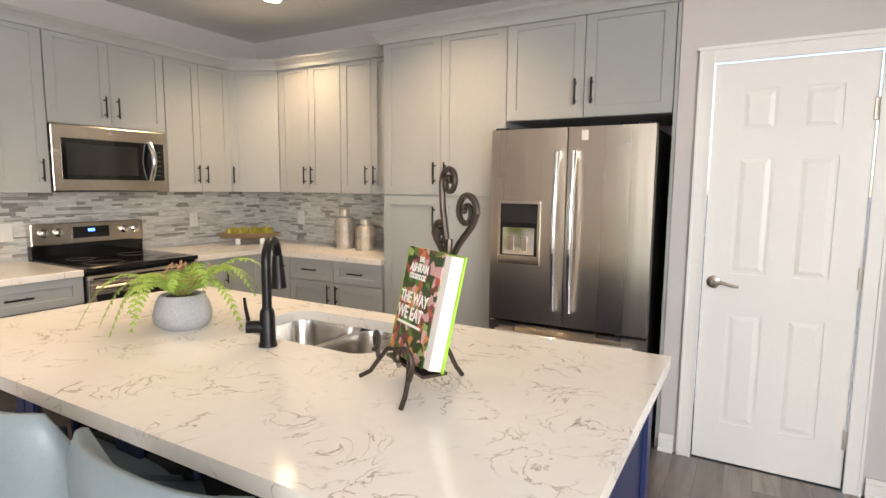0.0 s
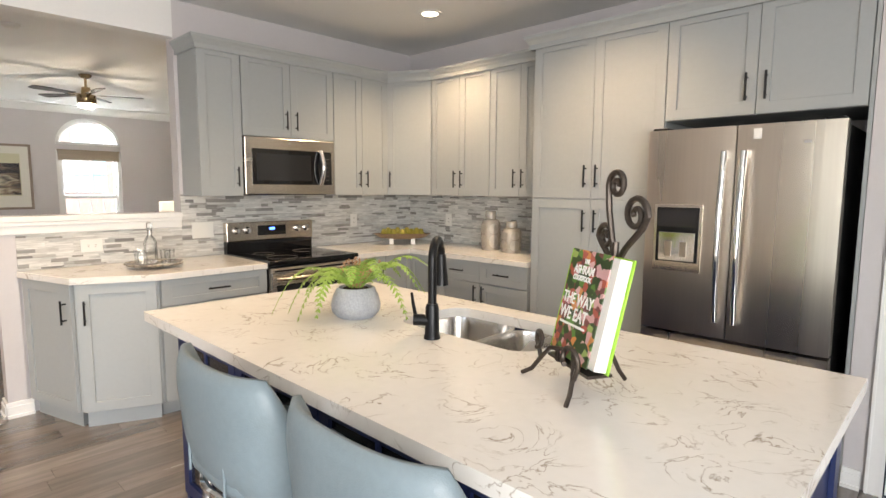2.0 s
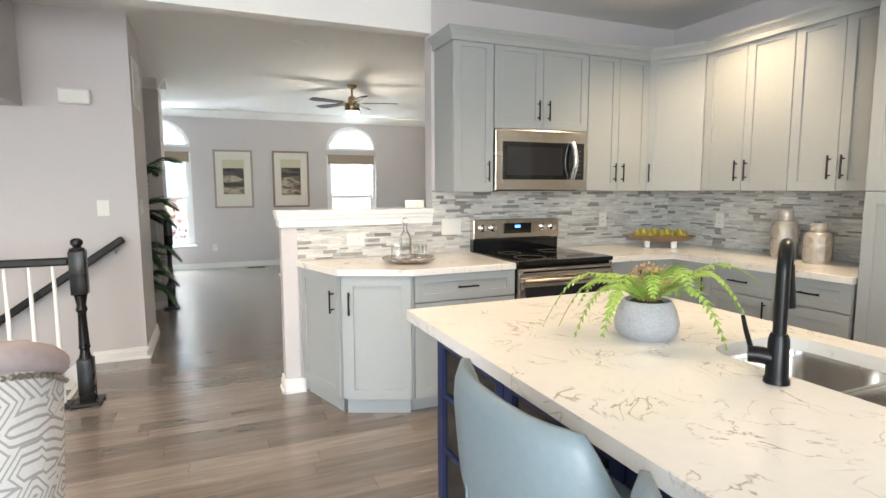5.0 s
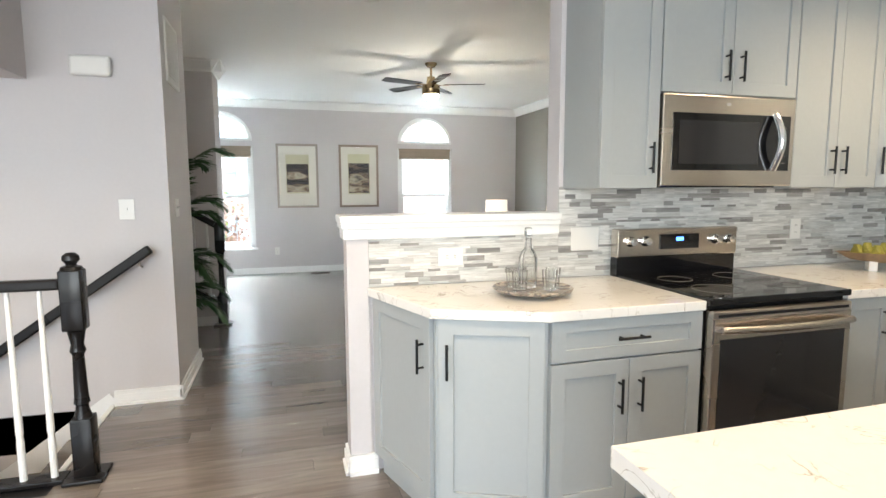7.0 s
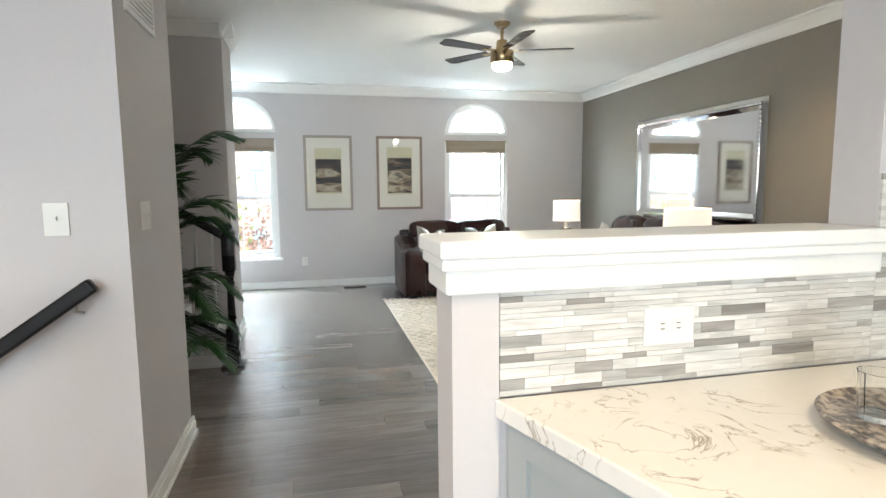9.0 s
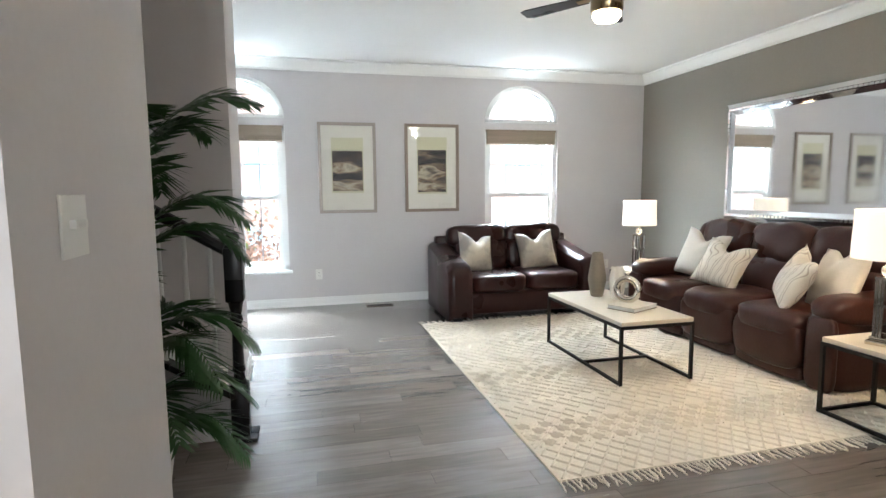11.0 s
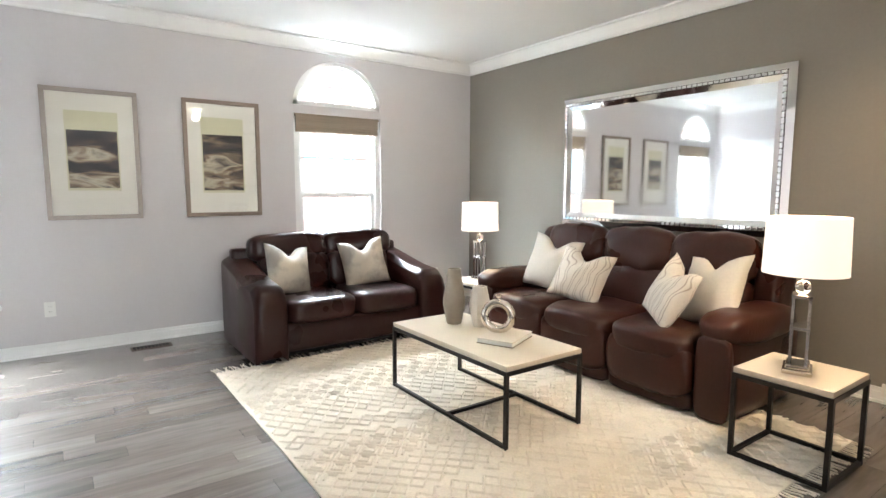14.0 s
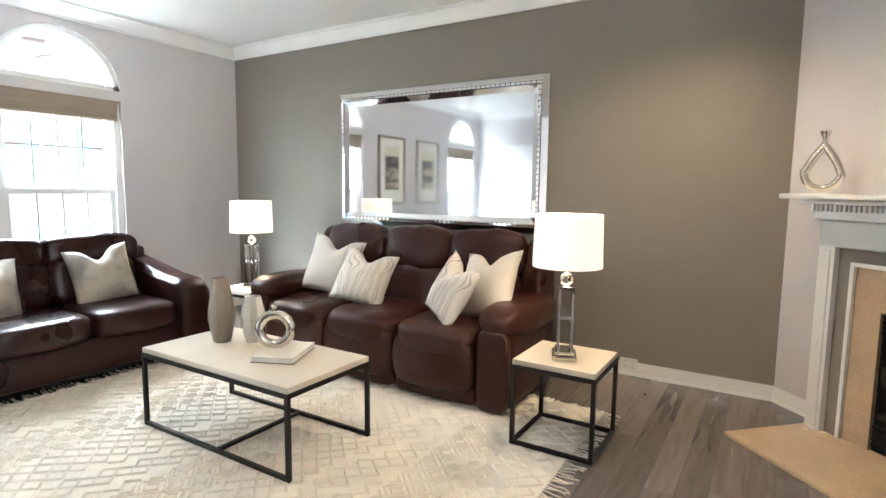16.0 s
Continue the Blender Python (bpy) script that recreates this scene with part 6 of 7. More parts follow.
def sofa():
    # local x runs along the front from the far arm; local -y is the front
    t = thing("reclining_sofa", pose(3.93, 9.05, 0, 0, 0, -90), "brown leather three-seat reclining sofa", "sofa")
    w, d = 2.20, 1.0
    part("base", made(box, 0.06, w - 0.06, 0.10, d - 0.06, 0.05, 0.32, bev=0.03, seg=3), M_LEATHER, t, smooth=True)
    aw = 0.22
    for s, nm in ((0, "left_arm"), (1, "right_arm")):
        cx = aw / 2 if s == 0 else w - aw / 2
        bm = bmesh.new()
        cushion(bm, (cx, 0.45, 0.28), (aw - 0.03, 0.86, 0.53), 8, 8, 0.006)
        arm = part(nm, bm, M_LEATHER, t, smooth="all")
        bm = bmesh.new()
        cushion(bm, (cx, 0.40, 0.53), (aw + 0.07, 0.80, 0.19), 3.2, 10, 0.014)
        part("arm_pad", bm, M_LEATHER, arm, "padded arm top with gathered seam", smooth="all")
        bm = bmesh.new()
        cushion(bm, (cx, 0.022, 0.26), (aw - 0.02, 0.05, 0.48), 6, 6, 0.004)
        part("arm_front", bm, M_LEATHER, arm, smooth="all")
    sw = (w - 2 * aw) / 3
    for k in range(3):
        cx = aw + sw * (k + 0.5)
        bm = bmesh.new()
        cushion(bm, (cx, 0.30, 0.385), (sw - 0.004, 0.72, 0.20), 4.5, 10, 0.014)
        seat = part("seat_cushion", bm, M_LEATHER, t, smooth="all")
        bm = bmesh.new()
        cushion(bm, (cx, 0.03, 0.255), (sw - 0.006, 0.16, 0.34), 4, 9, 0.012)
        part("footrest_flap", bm, M_LEATHER, t, smooth="all")
        bm = bmesh.new()
        cushion(bm, (cx, 0.05, 0.085), (sw - 0.012, 0.10, 0.12), 6, 6, 0.004)
        part("kick_panel", bm, M_LEATHER, t, smooth="all")
        bm = bmesh.new()
        cushion(bm, (0, 0, 0), (sw - 0.006, 0.22, 0.34), 5, 9, 0.012, pose(cx, 0.68, 0.56, -12))
        part("lumbar_cushion", bm, M_LEATHER, t, smooth="all")
        bm = bmesh.new()
        cushion(bm, (0, 0, 0), (sw + 0.01, 0.28, 0.36), 3.6, 10, 0.02, pose(cx, 0.76, 0.83, -14))
        part("head_cushion", bm, M_LEATHER, t, smooth="all")
    for s in (0, 1):
        cx = aw - 0.06 if s == 0 else w - aw + 0.06
        bm = bmesh.new()
        cushion(bm, (0, 0, 0), (0.16, 0.26, 0.62), 4, 8, 0.012, pose(cx, 0.80, 0.66, -10))
        part("back_wing", bm, M_LEATHER, t, smooth="all")
    part("back_panel", made(box, 0.10, w - 0.10, 0.84, d, 0.06, 0.86, bev=0.04, seg=3), M_LEATHER, t, smooth=True)
    for x in (0.08, w - 0.16):
        for y in (0.12, d - 0.16):
            part("foot", made(box, x, x + 0.08, y, y + 0.08, 0.014, 0.055), M_DARK, t)


sofa()
SP = pose(3.93, 9.05, 0, 0, 0, -90)
throw_pillow(SP @ pose(0.45, 0.37, 0.48, -22, 8, 10), 0.46, M_PILLOW, "plain ivory throw pillow on the sofa")
throw_pillow(SP @ pose(0.90, 0.20, 0.48, -30, 10, 14), 0.42, M_PILLOWW, "ivory pillow with wavy lines on the sofa")
throw_pillow(SP @ pose(1.60, 0.17, 0.48, -26, 14, -38), 0.42, M_PILLOWW, "ivory pillow with wavy lines on the sofa")
throw_pillow(SP @ pose(1.86, 0.30, 0.48, -26, -8, -14), 0.46, M_PILLOW, "plain ivory throw pillow on the sofa")


def metal_table(name, x0, x1, y0, y1, h, label, cat, legs):
    t = thing(name, pose(x0, y0, 0.014), label, cat)
    w, d, b = x1 - x0, y1 - y0, 0.02
    h -= 0.014
    part("tabletop", made(box, 0.004, w - 0.004, 0.004, d - 0.004, h - 0.028, h, bev=0.003), M_CREAM, t)
    bm = bmesh.new()
    for a in ((0, w, 0, b), (0, w, d - b, d), (0, b, b, d - b), (w - b, w, b, d - b)):
        box(bm, *a, h - 0.05, h - 0.0285)
    part("apron", bm, M_IRON, t)
    for x in (0, w - b):
        for y in (0, d - b):
            part("leg", made(box, x, x + b, y, y + b, 0, h - 0.05), M_IRON, t)
    for r in legs(w, d, b):
        part("stretcher", made(box, *r, 0.0005, b), M_IRON, t)


metal_table("coffee_table", 2.795, 3.35, 7.366, 8.47, 0.44, "rectangular coffee table with cream top and black frame", "coffee table",
            lambda w, d, b: [(0.001, b - 0.001, b, d - b), (w - b + 0.001, w - 0.001, b, d - b), (b, w - b, d * 0.45, d * 0.45 + b)])
metal_table("side_table", 3.665, 4.085, 6.295, 6.72, 0.456, "square side table with cream top and black frame", "side table",
            lambda w, d, b: [(0.001, b - 0.001, b, d - b), (w - b + 0.001, w - 0.001, b, d - b), (b, w - b, 0.001, b - 0.001), (b, w - b, d - b + 0.001, d - 0.001)])
metal_table("side_table", 4.05, 4.47, 9.16, 9.58, 0.456, "square side table with cream top and black frame", "side table",
            lambda w, d, b: [(0.001, b - 0.001, b, d - b), (w - b + 0.001, w - 0.001, b, d - b), (b, w - b, 0.001, b - 0.001), (b, w - b, d - b + 0.001, d - 0.001)])


def table_lamp(x, y):
    t = thing("table_lamp", pose(x, y, 0.457, 0, 0, 20), "lit table lamp with white drum shade and chrome cage base", "lamp", "pair of table lamps")
    bm = bmesh.new()
    box(bm, -0.085, 0.085, -0.06, 0.06, 0.0, 0.022), box(bm, -0.07, 0.07, -0.048, 0.048, 0.022, 0.042)
    bevel(bm, 0.006, 2)
    part("foot", bm, M_SILVER, t)
    for sx in (-1, 0, 1):
        for sy in (-1, 1):
            part("cage_rod", made(box, sx * 0.05 - 0.006, sx * 0.05 + 0.006, sy * 0.032 - 0.006, sy * 0.032 + 0.006, 0.042, 0.36), M_CHROME, t)
    for z in (0.205, 0.352):
        bm = bmesh.new()
        box(bm, -0.058, 0.058, -0.040, 0.040, z, z + 0.014)
        part("cage_plate", bm, M_CHROME, t)
    bm = bmesh.new()
    lathe(bm, [(0.001, 0.366)] + [(0.033 * math.sin(a), 0.399 - 0.033 * math.cos(a)) for a in np.linspace(0.2, math.pi - 0.2, 9)] + [(0.001, 0.432)], 20)
    part("crystal_ball", bm, M_CRYSTAL, t, smooth=True)
    bm = bmesh.new()
    tube(bm, [(0, 0, 0.43), (0, 0, 0.52)], 0.007, 8)
    part("stem", bm, M_CHROME, t)
    bm = bmesh.new()
    n = 36
    ro = [[bm.verts.new((r * math.cos(2 * math.pi * k / n), r * math.sin(2 * math.pi * k / n), z)) for k in range(n)] for r, z in ((0.172, 0.462), (0.165, 0.722), (0.163, 0.722), (0.170, 0.462))]
    for a, b in zip(ro, ro[1:] + ro[:1]):
        for k in range(n):
            bm.faces.new((a[k], a[(k + 1) % n], b[(k + 1) % n], b[k]))
    part("shade", bm, M_SHADE, t, "glowing white linen drum shade", smooth=True)


table_lamp(3.845, 6.51)
table_lamp(4.26, 9.37)


# things on the coffee table
def vase(x, y, prof, material, label, seg=14):
    t = thing("vase", pose(x, y, 0.44), label, "vase")
    bm = bmesh.new()
    lathe(bm, prof, seg)
    part("body", bm, material, t)


vase(3.11, 8.22, [(0.001, 0), (0.045, 0), (0.05, 0.01), (0.072, 0.13), (0.07, 0.17), (0.045, 0.33), (0.042, 0.355), (0.036, 0.355), (0.036, 0.30), (0.001, 0.29)], M_VASE1, "tall taupe ribbed ceramic vase on the coffee table", 22)
vase(3.20, 8.07, [(0.001, 0), (0.04, 0), (0.055, 0.06), (0.065, 0.14), (0.066, 0.15), (0.044, 0.255), (0.036, 0.255), (0.036, 0.22), (0.001, 0.21)], M_VASE2, "white faceted ceramic vase on the coffee table", 10)
t = thing("coffee_table_book", pose(3.12, 7.74, 0.44, 0, 0, 24), "grey cloth-bound book lying on the coffee table", "book")
part("cover", made(box, -0.145, 0.145, -0.11, 0.11, 0.0, 0.005), M_BOOKC, t)
part("pages", made(box, -0.14, 0.14, -0.105, 0.107, 0.005, 0.027), M_BOOKP, t)
part("top_cover", made(box, -0.145, 0.145, -0.11, 0.11, 0.027, 0.032, bev=0.001), M_PILLOW, t)
t = thing("ring_vase", pose(3.11, 7.79, 0.472, 0, 0, -50), "polished silver ring-shaped vase standing on the book", "vase")
bm = bmesh.new()
tube(bm, [(0.078 * math.cos(a), 0, 0.098 + 0.078 * math.sin(a)) for a in np.linspace(0, 2 * math.pi, 37)[:-1]], 0.024, 14, True)
part("ring", bm, M_SILVER, t, smooth=True)
bm = bmesh.new()
lathe(bm, [(0.001, 0.19), (0.016, 0.19), (0.012, 0.205), (0.02, 0.222), (0.001, 0.222)], 16)
part("neck", bm, M_SILVER, t, smooth=True)


def rug():
    """A flat weave with raised diamond ribs and knotted fringe at both ends."""
    x0, x1, y0, y1 = 1.90, 4.35, 6.42, 9.40
    t = thing("area_rug", pose(x0, y0, 0), "cream woven rug with raised diamond pattern and fringe", "rug")
    w, d = x1 - x0, y1 - y0
    part("weave", made(box, 0, w, 0, d, 0.0, 0.009), M_RUG, t)
    bm = bmesh.new()
    random.seed(12)
    s, n = 0.046, 0
    for bandi in range(int(d / 0.30) + 1):
        b0, b1 = bandi * 0.30 + 0.012, min(d, bandi * 0.30 + 0.288)
        kind = bandi % 3
        step = s if kind != 1 else 0.034
        rows = max(1, int((b1 - b0) / step))
        st = (b1 - b0) / rows
        for j in range(rows):
            for i in range(int(w / step)):
                x, yy = 0.02 + i * step, b0 + j * st
                if kind == 2 and (i // 3 + j) % 4 == 0:
                    continue
                up = (i + j) % 2 == 0 if kind != 1 else (i // 2 + j // 2) % 2 == 0
                a = (x, yy) if up else (x + step, yy)
                b = (x + step, yy + st) if up else (x, yy + st)
                dx, dy = b[0] - a[0], b[1] - a[1]
                L = math.hypot(dx, dy)
                px, py = -dy / L * 0.007, dx / L * 0.007
                h = 0.0165 + random.uniform(-0.001, 0.002)
                q = [bm.verts.new(p) for p in ((a[0] + px, a[1] + py, 0.009), (a[0] - px, a[1] - py, 0.009), (b[0] - px, b[1] - py, 0.009), (b[0] + px, b[1] + py, 0.009), (a[0], a[1], h), (b[0], b[1], h))]
                bm.faces.new((q[0], q[4], q[5], q[3])), bm.faces.new((q[1], q[2], q[5], q[4]))
                bm.faces.new((q[0], q[1], q[4])), bm.faces.new((q[2], q[3], q[5]))
    part("raised_ribs", bm, M_RUG, t, kind="stuff")
    bm = bmesh.new()
    for e, sg in ((0.0, -1), (d, 1)):
        for k in range(110):
            x = 0.01 + (w - 0.02) * k / 109
            pts = [(x, e, 0.006)]
            L = random.uniform(0.07, 0.11)
            dx = random.uniform(-0.03, 0.03)
            for q in range(1, 5):
                pts.append((x + dx * q / 4 + random.uniform(-0.006, 0.006), e + sg * L * q / 4, 0.006))
            tube(bm, pts, 0.0042, 5)
    part("fringe", bm, M_RUG, t, kind="stuff")


M_RUG = mat("cream_wool", (0.74, 0.67, 0.57), 0.95, vary=0.12, scale=14, bump=0.5, bscale=220)
rug()


def ceiling_fan():
    t = thing("ceiling_fan", pose(2.72, 7.50, CEIL) @ Matrix.Diagonal((1, 1, 0.88, 1)), "bronze ceiling fan with dark blades and a lit lamp", "ceiling fan")
    bm = bmesh.new()
    lathe(bm, [(0.001, -0.05), (0.04, -0.05), (0.065, -0.02), (0.068, -0.001), (0.001, -0.001)], 24)
    part("canopy", bm, M_BRASS, t, smooth=True)
    bm = bmesh.new()
    tube(bm, [(0, 0, -0.05), (0, 0, -0.20)], 0.014, 10)
    part("downrod", bm, M_BRASS, t)
    bm = bmesh.new()
    lathe(bm, [(0.001, -0.17), (0.045, -0.17), (0.05, -0.21), (0.055, -0.265), (0.095, -0.27), (0.10, -0.285), (0.10, -0.37), (0.09, -0.385), (0.001, -0.385)], 28)
    part("motor_housing", bm, M_BRASS, t, smooth=True)
    bm = bmesh.new()
    lathe(bm, [(0.001, -0.386), (0.085, -0.386), (0.088, -0.41), (0.07, -0.44), (0.001, -0.45)], 28)
    part("light_bowl", bm, M_LIGHT, t, "lit frosted lamp bowl", smooth=True)
    for k in range(5):
        a = -90 + 72 * k
        m = pose(0, 0, -0.265, 0, 0, a) @ pose(0, 0, 0, 10)
        bm = bmesh.new()
        prism(bm, [(0.14, -0.045), (0.55, -0.062), (0.60, -0.04), (0.60, 0.05), (0.56, 0.062), (0.14, 0.045)], -0.004, 0.004)
        bmesh.ops.transform(bm, matrix=m, verts=bm.verts)
        bl = part("blade", bm, M_BLACKW, t)
        bm = bmesh.new()
        box(bm, 0.05, 0.20, -0.02, 0.02, -0.010, -0.004, m)
        part("blade_iron", bm, M_BRASS, bl)


ceiling_fan()

# floor register
t = thing("floor_register", pose(1.63, 10.42, 0.0), "brown floor register below the window wall", "vent")
part("frame", made(box, -0.15, 0.15, -0.05, 0.05, 0, 0.006, bev=0.002), M_GRILLE, t)
for k in range(10):
    part("louver", made(box, -0.135 + 0.027 * k, -0.115 + 0.027 * k, -0.04, 0.04, 0.006, 0.008), M_DARK, t)


# ---- corner fireplace: local x along the diagonal, local -y into the room ----
FA = pose(XM, 5.58, 0, 0, 0, -135)
ob = part("wall_fireplace", made(box, -0.02, 2.1, 0.0, 0.12, 0, CEIL), M_WALL)
ob.matrix_basis = FA
tagged(ob, "light grey diagonal wall over the fireplace", "wall", kind="structure")
t = thing("fireplace", FA, "white mantel fireplace with tan marble surround and hearth", "fireplace")
x0, x1 = 0.37, 1.75
bm = bmesh.new()
box(bm, x0 - 0.15, x1 + 0.15, -0.30, -0.002, 1.265, 1.295)
box(bm, x0 - 0.07, x1 + 0.07, -0.26, -0.002, 1.24, 1.2655)
bevel(bm, 0.008, 2)
part("mantel_shelf", bm, M_TRIM, t)
bm = bmesh.new()
for k in range(56):
    box(bm, x0 - 0.01 + 0.0255 * k, x0 + 0.004 + 0.0255 * k, -0.225, -0.2, 1.205, 1.238)
part("dentil_moulding", bm, M_TRIM, t)
bm = bmesh.new()
box(bm, x0 - 0.02, x1 + 0.02, -0.20, -0.002, 1.16, 1.24), box(bm, x0, x1, -0.17, -0.002, 1.02, 1.16)
bevel(bm, 0.012, 2)
part("frieze", bm, M_TRIM, t)
for a, b in ((x0, x0 + 0.09), (x1 - 0.09, x1)):
    bm = bmesh.new()
    box(bm, a, b, -0.16, -0.002, 0.02, 1.02)
    box(bm, a + 0.02, b - 0.02, -0.168, -0.158, 0.02, 1.0)
    part("pilaster", bm, M_TRIM, t)
bm = bmesh.new()
box(bm, x0 + 0.09, x0 + 0.16, -0.125, -0.002, 0.02, 0.95), box(bm, x1 - 0.16, x1 - 0.09, -0.125, -0.002, 0.02, 0.95), box(bm, x0 + 0.09, x1 - 0.09, -0.1252, -0.002, 0.95, 1.02)
part("taupe_inset", bm, M_ACCENT, t)
bm = bmesh.new()
box(bm, x0 + 0.16, x0 + 0.18, -0.135, -0.002, 0.02, 0.93), box(bm, x1 - 0.18, x1 - 0.16, -0.135, -0.002, 0.02, 0.93), box(bm, x0 + 0.16, x1 - 0.16, -0.1352, -0.002, 0.93, 0.95)
part("inner_bead", bm, M_TRIM, t)
for slip in ((x0 + 0.18, x0 + 0.32, -0.115, -0.002, 0.02, 0.93), (x1 - 0.32, x1 - 0.18, -0.115, -0.002, 0.02, 0.93), (x0 + 0.3205, x1 - 0.3205, -0.115, -0.002, 0.72, 0.93)):
    part("marble_slip", made(box, *slip, bev=0.002), M_STONE, t, "polished tan marble slip")
fb = part("firebox", made(box, x0 + 0.32, x1 - 0.32, -0.09, -0.01, 0.02, 0.72), M_DARK, t)
bm = bmesh.new()
for k in range(4):
    box(bm, x0 + 0.33, x1 - 0.33, -0.112, -0.10, 0.05 + 0.03 * k, 0.068 + 0.03 * k)
    box(bm, x0 + 0.33, x1 - 0.33, -0.112, -0.10, 0.62 + 0.025 * k, 0.635 + 0.025 * k)
part("louvers", bm, M_BLACKM, fb)
part("fire_glass", made(box, x0 + 0.34, x1 - 0.34, -0.10, -0.094, 0.19, 0.60), M_BGLASS, fb)
part("hearth", made(box, x0 - 0.02, x1 + 0.02, -0.66, -0.003, 0.0, 0.02, bev=0.003), M_STONE, t, "polished tan marble hearth slab")
t = thing("teardrop_vase", FA @ pose(0.36, -0.17, 1.296, 0, 0, 30), "polished silver open teardrop vase on the mantel", "vase")
bm = bmesh.new()
pts = []
for a in np.linspace(0, 2 * math.pi, 41)[:-1]:
    r = 0.085
    pts.append((r * math.sin(a) * (1 if math.cos(a) < 0 else (1 - math.cos(a)) ** 0.5 * 0.9 + 0.1 * 0), 0, 0.115 - 0.09 * math.cos(a + math.pi) * (1.0 if math.cos(a) < 0 else 1.5)))
tube(bm, pts, 0.020, 12, True)
part("loop", bm, M_SILVER, t, smooth=True)
bm = bmesh.new()
lathe(bm, [(0.001, 0.245), (0.012, 0.245), (0.012, 0.29), (0.028, 0.325), (0.001, 0.322)], 16)
part("neck", bm, M_SILVER, t, smooth=True)
picture(FA @ pose(1.03, -0.03, 1.86) @ pose(0, 0, 0), 0.78, 1.05, art(4.0, ART), M_FRAMES, "framed print standing on the mantel", 0.4, 0.6)


# ---- dining chair by the stairwell ----
def dining_chair():
    t = thing("dining_chair", pose(0.315, 1.85, 0, 0, 0, 188), "printed grey fabric dining chair with mauve velvet edge", "chair")
    bm = bmesh.new()
    n = 14
    g = []
    for i in range(n + 1):
        a = radians(-80 + 160 * i / n)
        k = abs(2 * i / n - 1)
        top = 1.05 - 0.07 * k ** 3
        col = []
        for j in range(8):
            z = 0.46 + (top - 0.46) * j / 7
            r = 0.27 + 0.03 * j / 7
            col.append((r * math.sin(a), 0.08 + r * math.cos(a) * 0.75, z))
        g.append(col)
    outer = [[bm.verts.new(p) for p in c] for c in g]
    inner = [[bm.verts.new((p[0] * 0.84, (p[1] - 0.08) * 0.80 + 0.08, p[2])) for p in c] for c in g]
    for i in range(n):
        for j in range(7):
            bm.faces.new((outer[i][j], outer[i][j + 1], outer[i + 1][j + 1], outer[i + 1][j]))
            bm.faces.new((inner[i][j], inner[i + 1][j], inner[i + 1][j + 1], inner[i][j + 1]))
        bm.faces.new((outer[i][7], inner[i][7], inner[i + 1][7], outer[i + 1][7]))
        bm.faces.new((outer[i][0], outer[i + 1][0], inner[i + 1][0], inner[i][0]))
    for c in (0, n):
        for j in range(7):
            bm.faces.new((outer[c][j], inner[c][j], inner[c][j + 1], outer[c][j + 1]))
    back = part("backrest", bm, M_CHAIRF, t, "grey and white maze print back", smooth=True)
    bm = bmesh.new()
    tube(bm, [(c[7][0] * 0.93, (c[7][1] - 0.08) * 0.9 + 0.08, c[7][2] - 0.005) for c in g], 0.036, 12)
    part("velvet_edge", bm, M_CHAIRV, back, "mauve velvet rolled edge", smooth=True)
    for i in range(0, 43):
        s = i / 42 * n
        k, f = min(n - 1, int(s)), s - min(n - 1, int(s))
        p = Vector(g[k][7]).lerp(Vector(g[k + 1][7]), f)
        bm = bmesh.new()
        lathe(bm, [(0.001, -0.007), (0.005, -0.005), (0.007, 0), (0.005, 0.005), (0.001, 0.007)], 8, p.x * 1.005, p.y + 0.003)
        bmesh.ops.translate(bm, vec=(0, 0, p.z - 0.045), verts=bm.verts)
        part("nailhead", bm, M_NICKEL, back)
    bm = bmesh.new()
    cushion(bm, (0, -0.02, 0.44), (0.50, 0.50, 0.12), 5, 8)
    part("seat", bm, M_CHAIRV, t, smooth="all")
    for x in (-0.19, 0.19):
        for y in (-0.2, 0.2):
            bm = bmesh.new()
            tube(bm, [(x, y, 0.40), (x * 1.08, y * 1.08, 0)], lambda s: 0.022 - 0.008 * s, 8)
            part("leg", bm, M_BLACKW, t)


dining_chair()


# ---- outside the windows ----
def facade():
    t = thing("brick_house", pose(0, 24, -3), "red brick townhouse facade across the street", "house")
    bm = bmesh.new()
    box(bm, -16, 22, 0, 6, 0, 11)
    part("wall", bm, M_BRICK, t)
    part("cornice", made(box, -16.2, 22.2, -0.4, 0.1, 10.6, 11.1), M_TRIM, t)
    for k in range(11):
        x = -13 + 3.1 * k
        for z in (1.2, 4.2, 7.4):
            w = part("window", made(box, x, x + 1.0, -0.06, 0.0, z, z + 1.9), M_TRIM, t)
            part("pane", made(box, x + 0.1, x + 0.9, -0.075, -0.05, z + 0.1, z + 1.8), M_OUTGLASS, w)
            bm = bmesh.new()
            for q in (1, 2):
                box(bm, x + 0.1 + 0.267 * q - 0.02, x + 0.1 + 0.267 * q + 0.02, -0.09, -0.07, z + 0.1, z + 1.8)
            for q in range(1, 5):
                box(bm, x + 0.1, x + 0.9, -0.088, -0.072, z + 0.1 + 0.34 * q - 0.02, z + 0.1 + 0.34 * q + 0.02)
            part("grille", bm, M_TRIM, w)
            for s in (-0.48, 1.04):
                part("shutter", made(box, x + s, x + s + 0.44, -0.07, 0.0, z, z + 1.9), M_OUTSKIN, t)


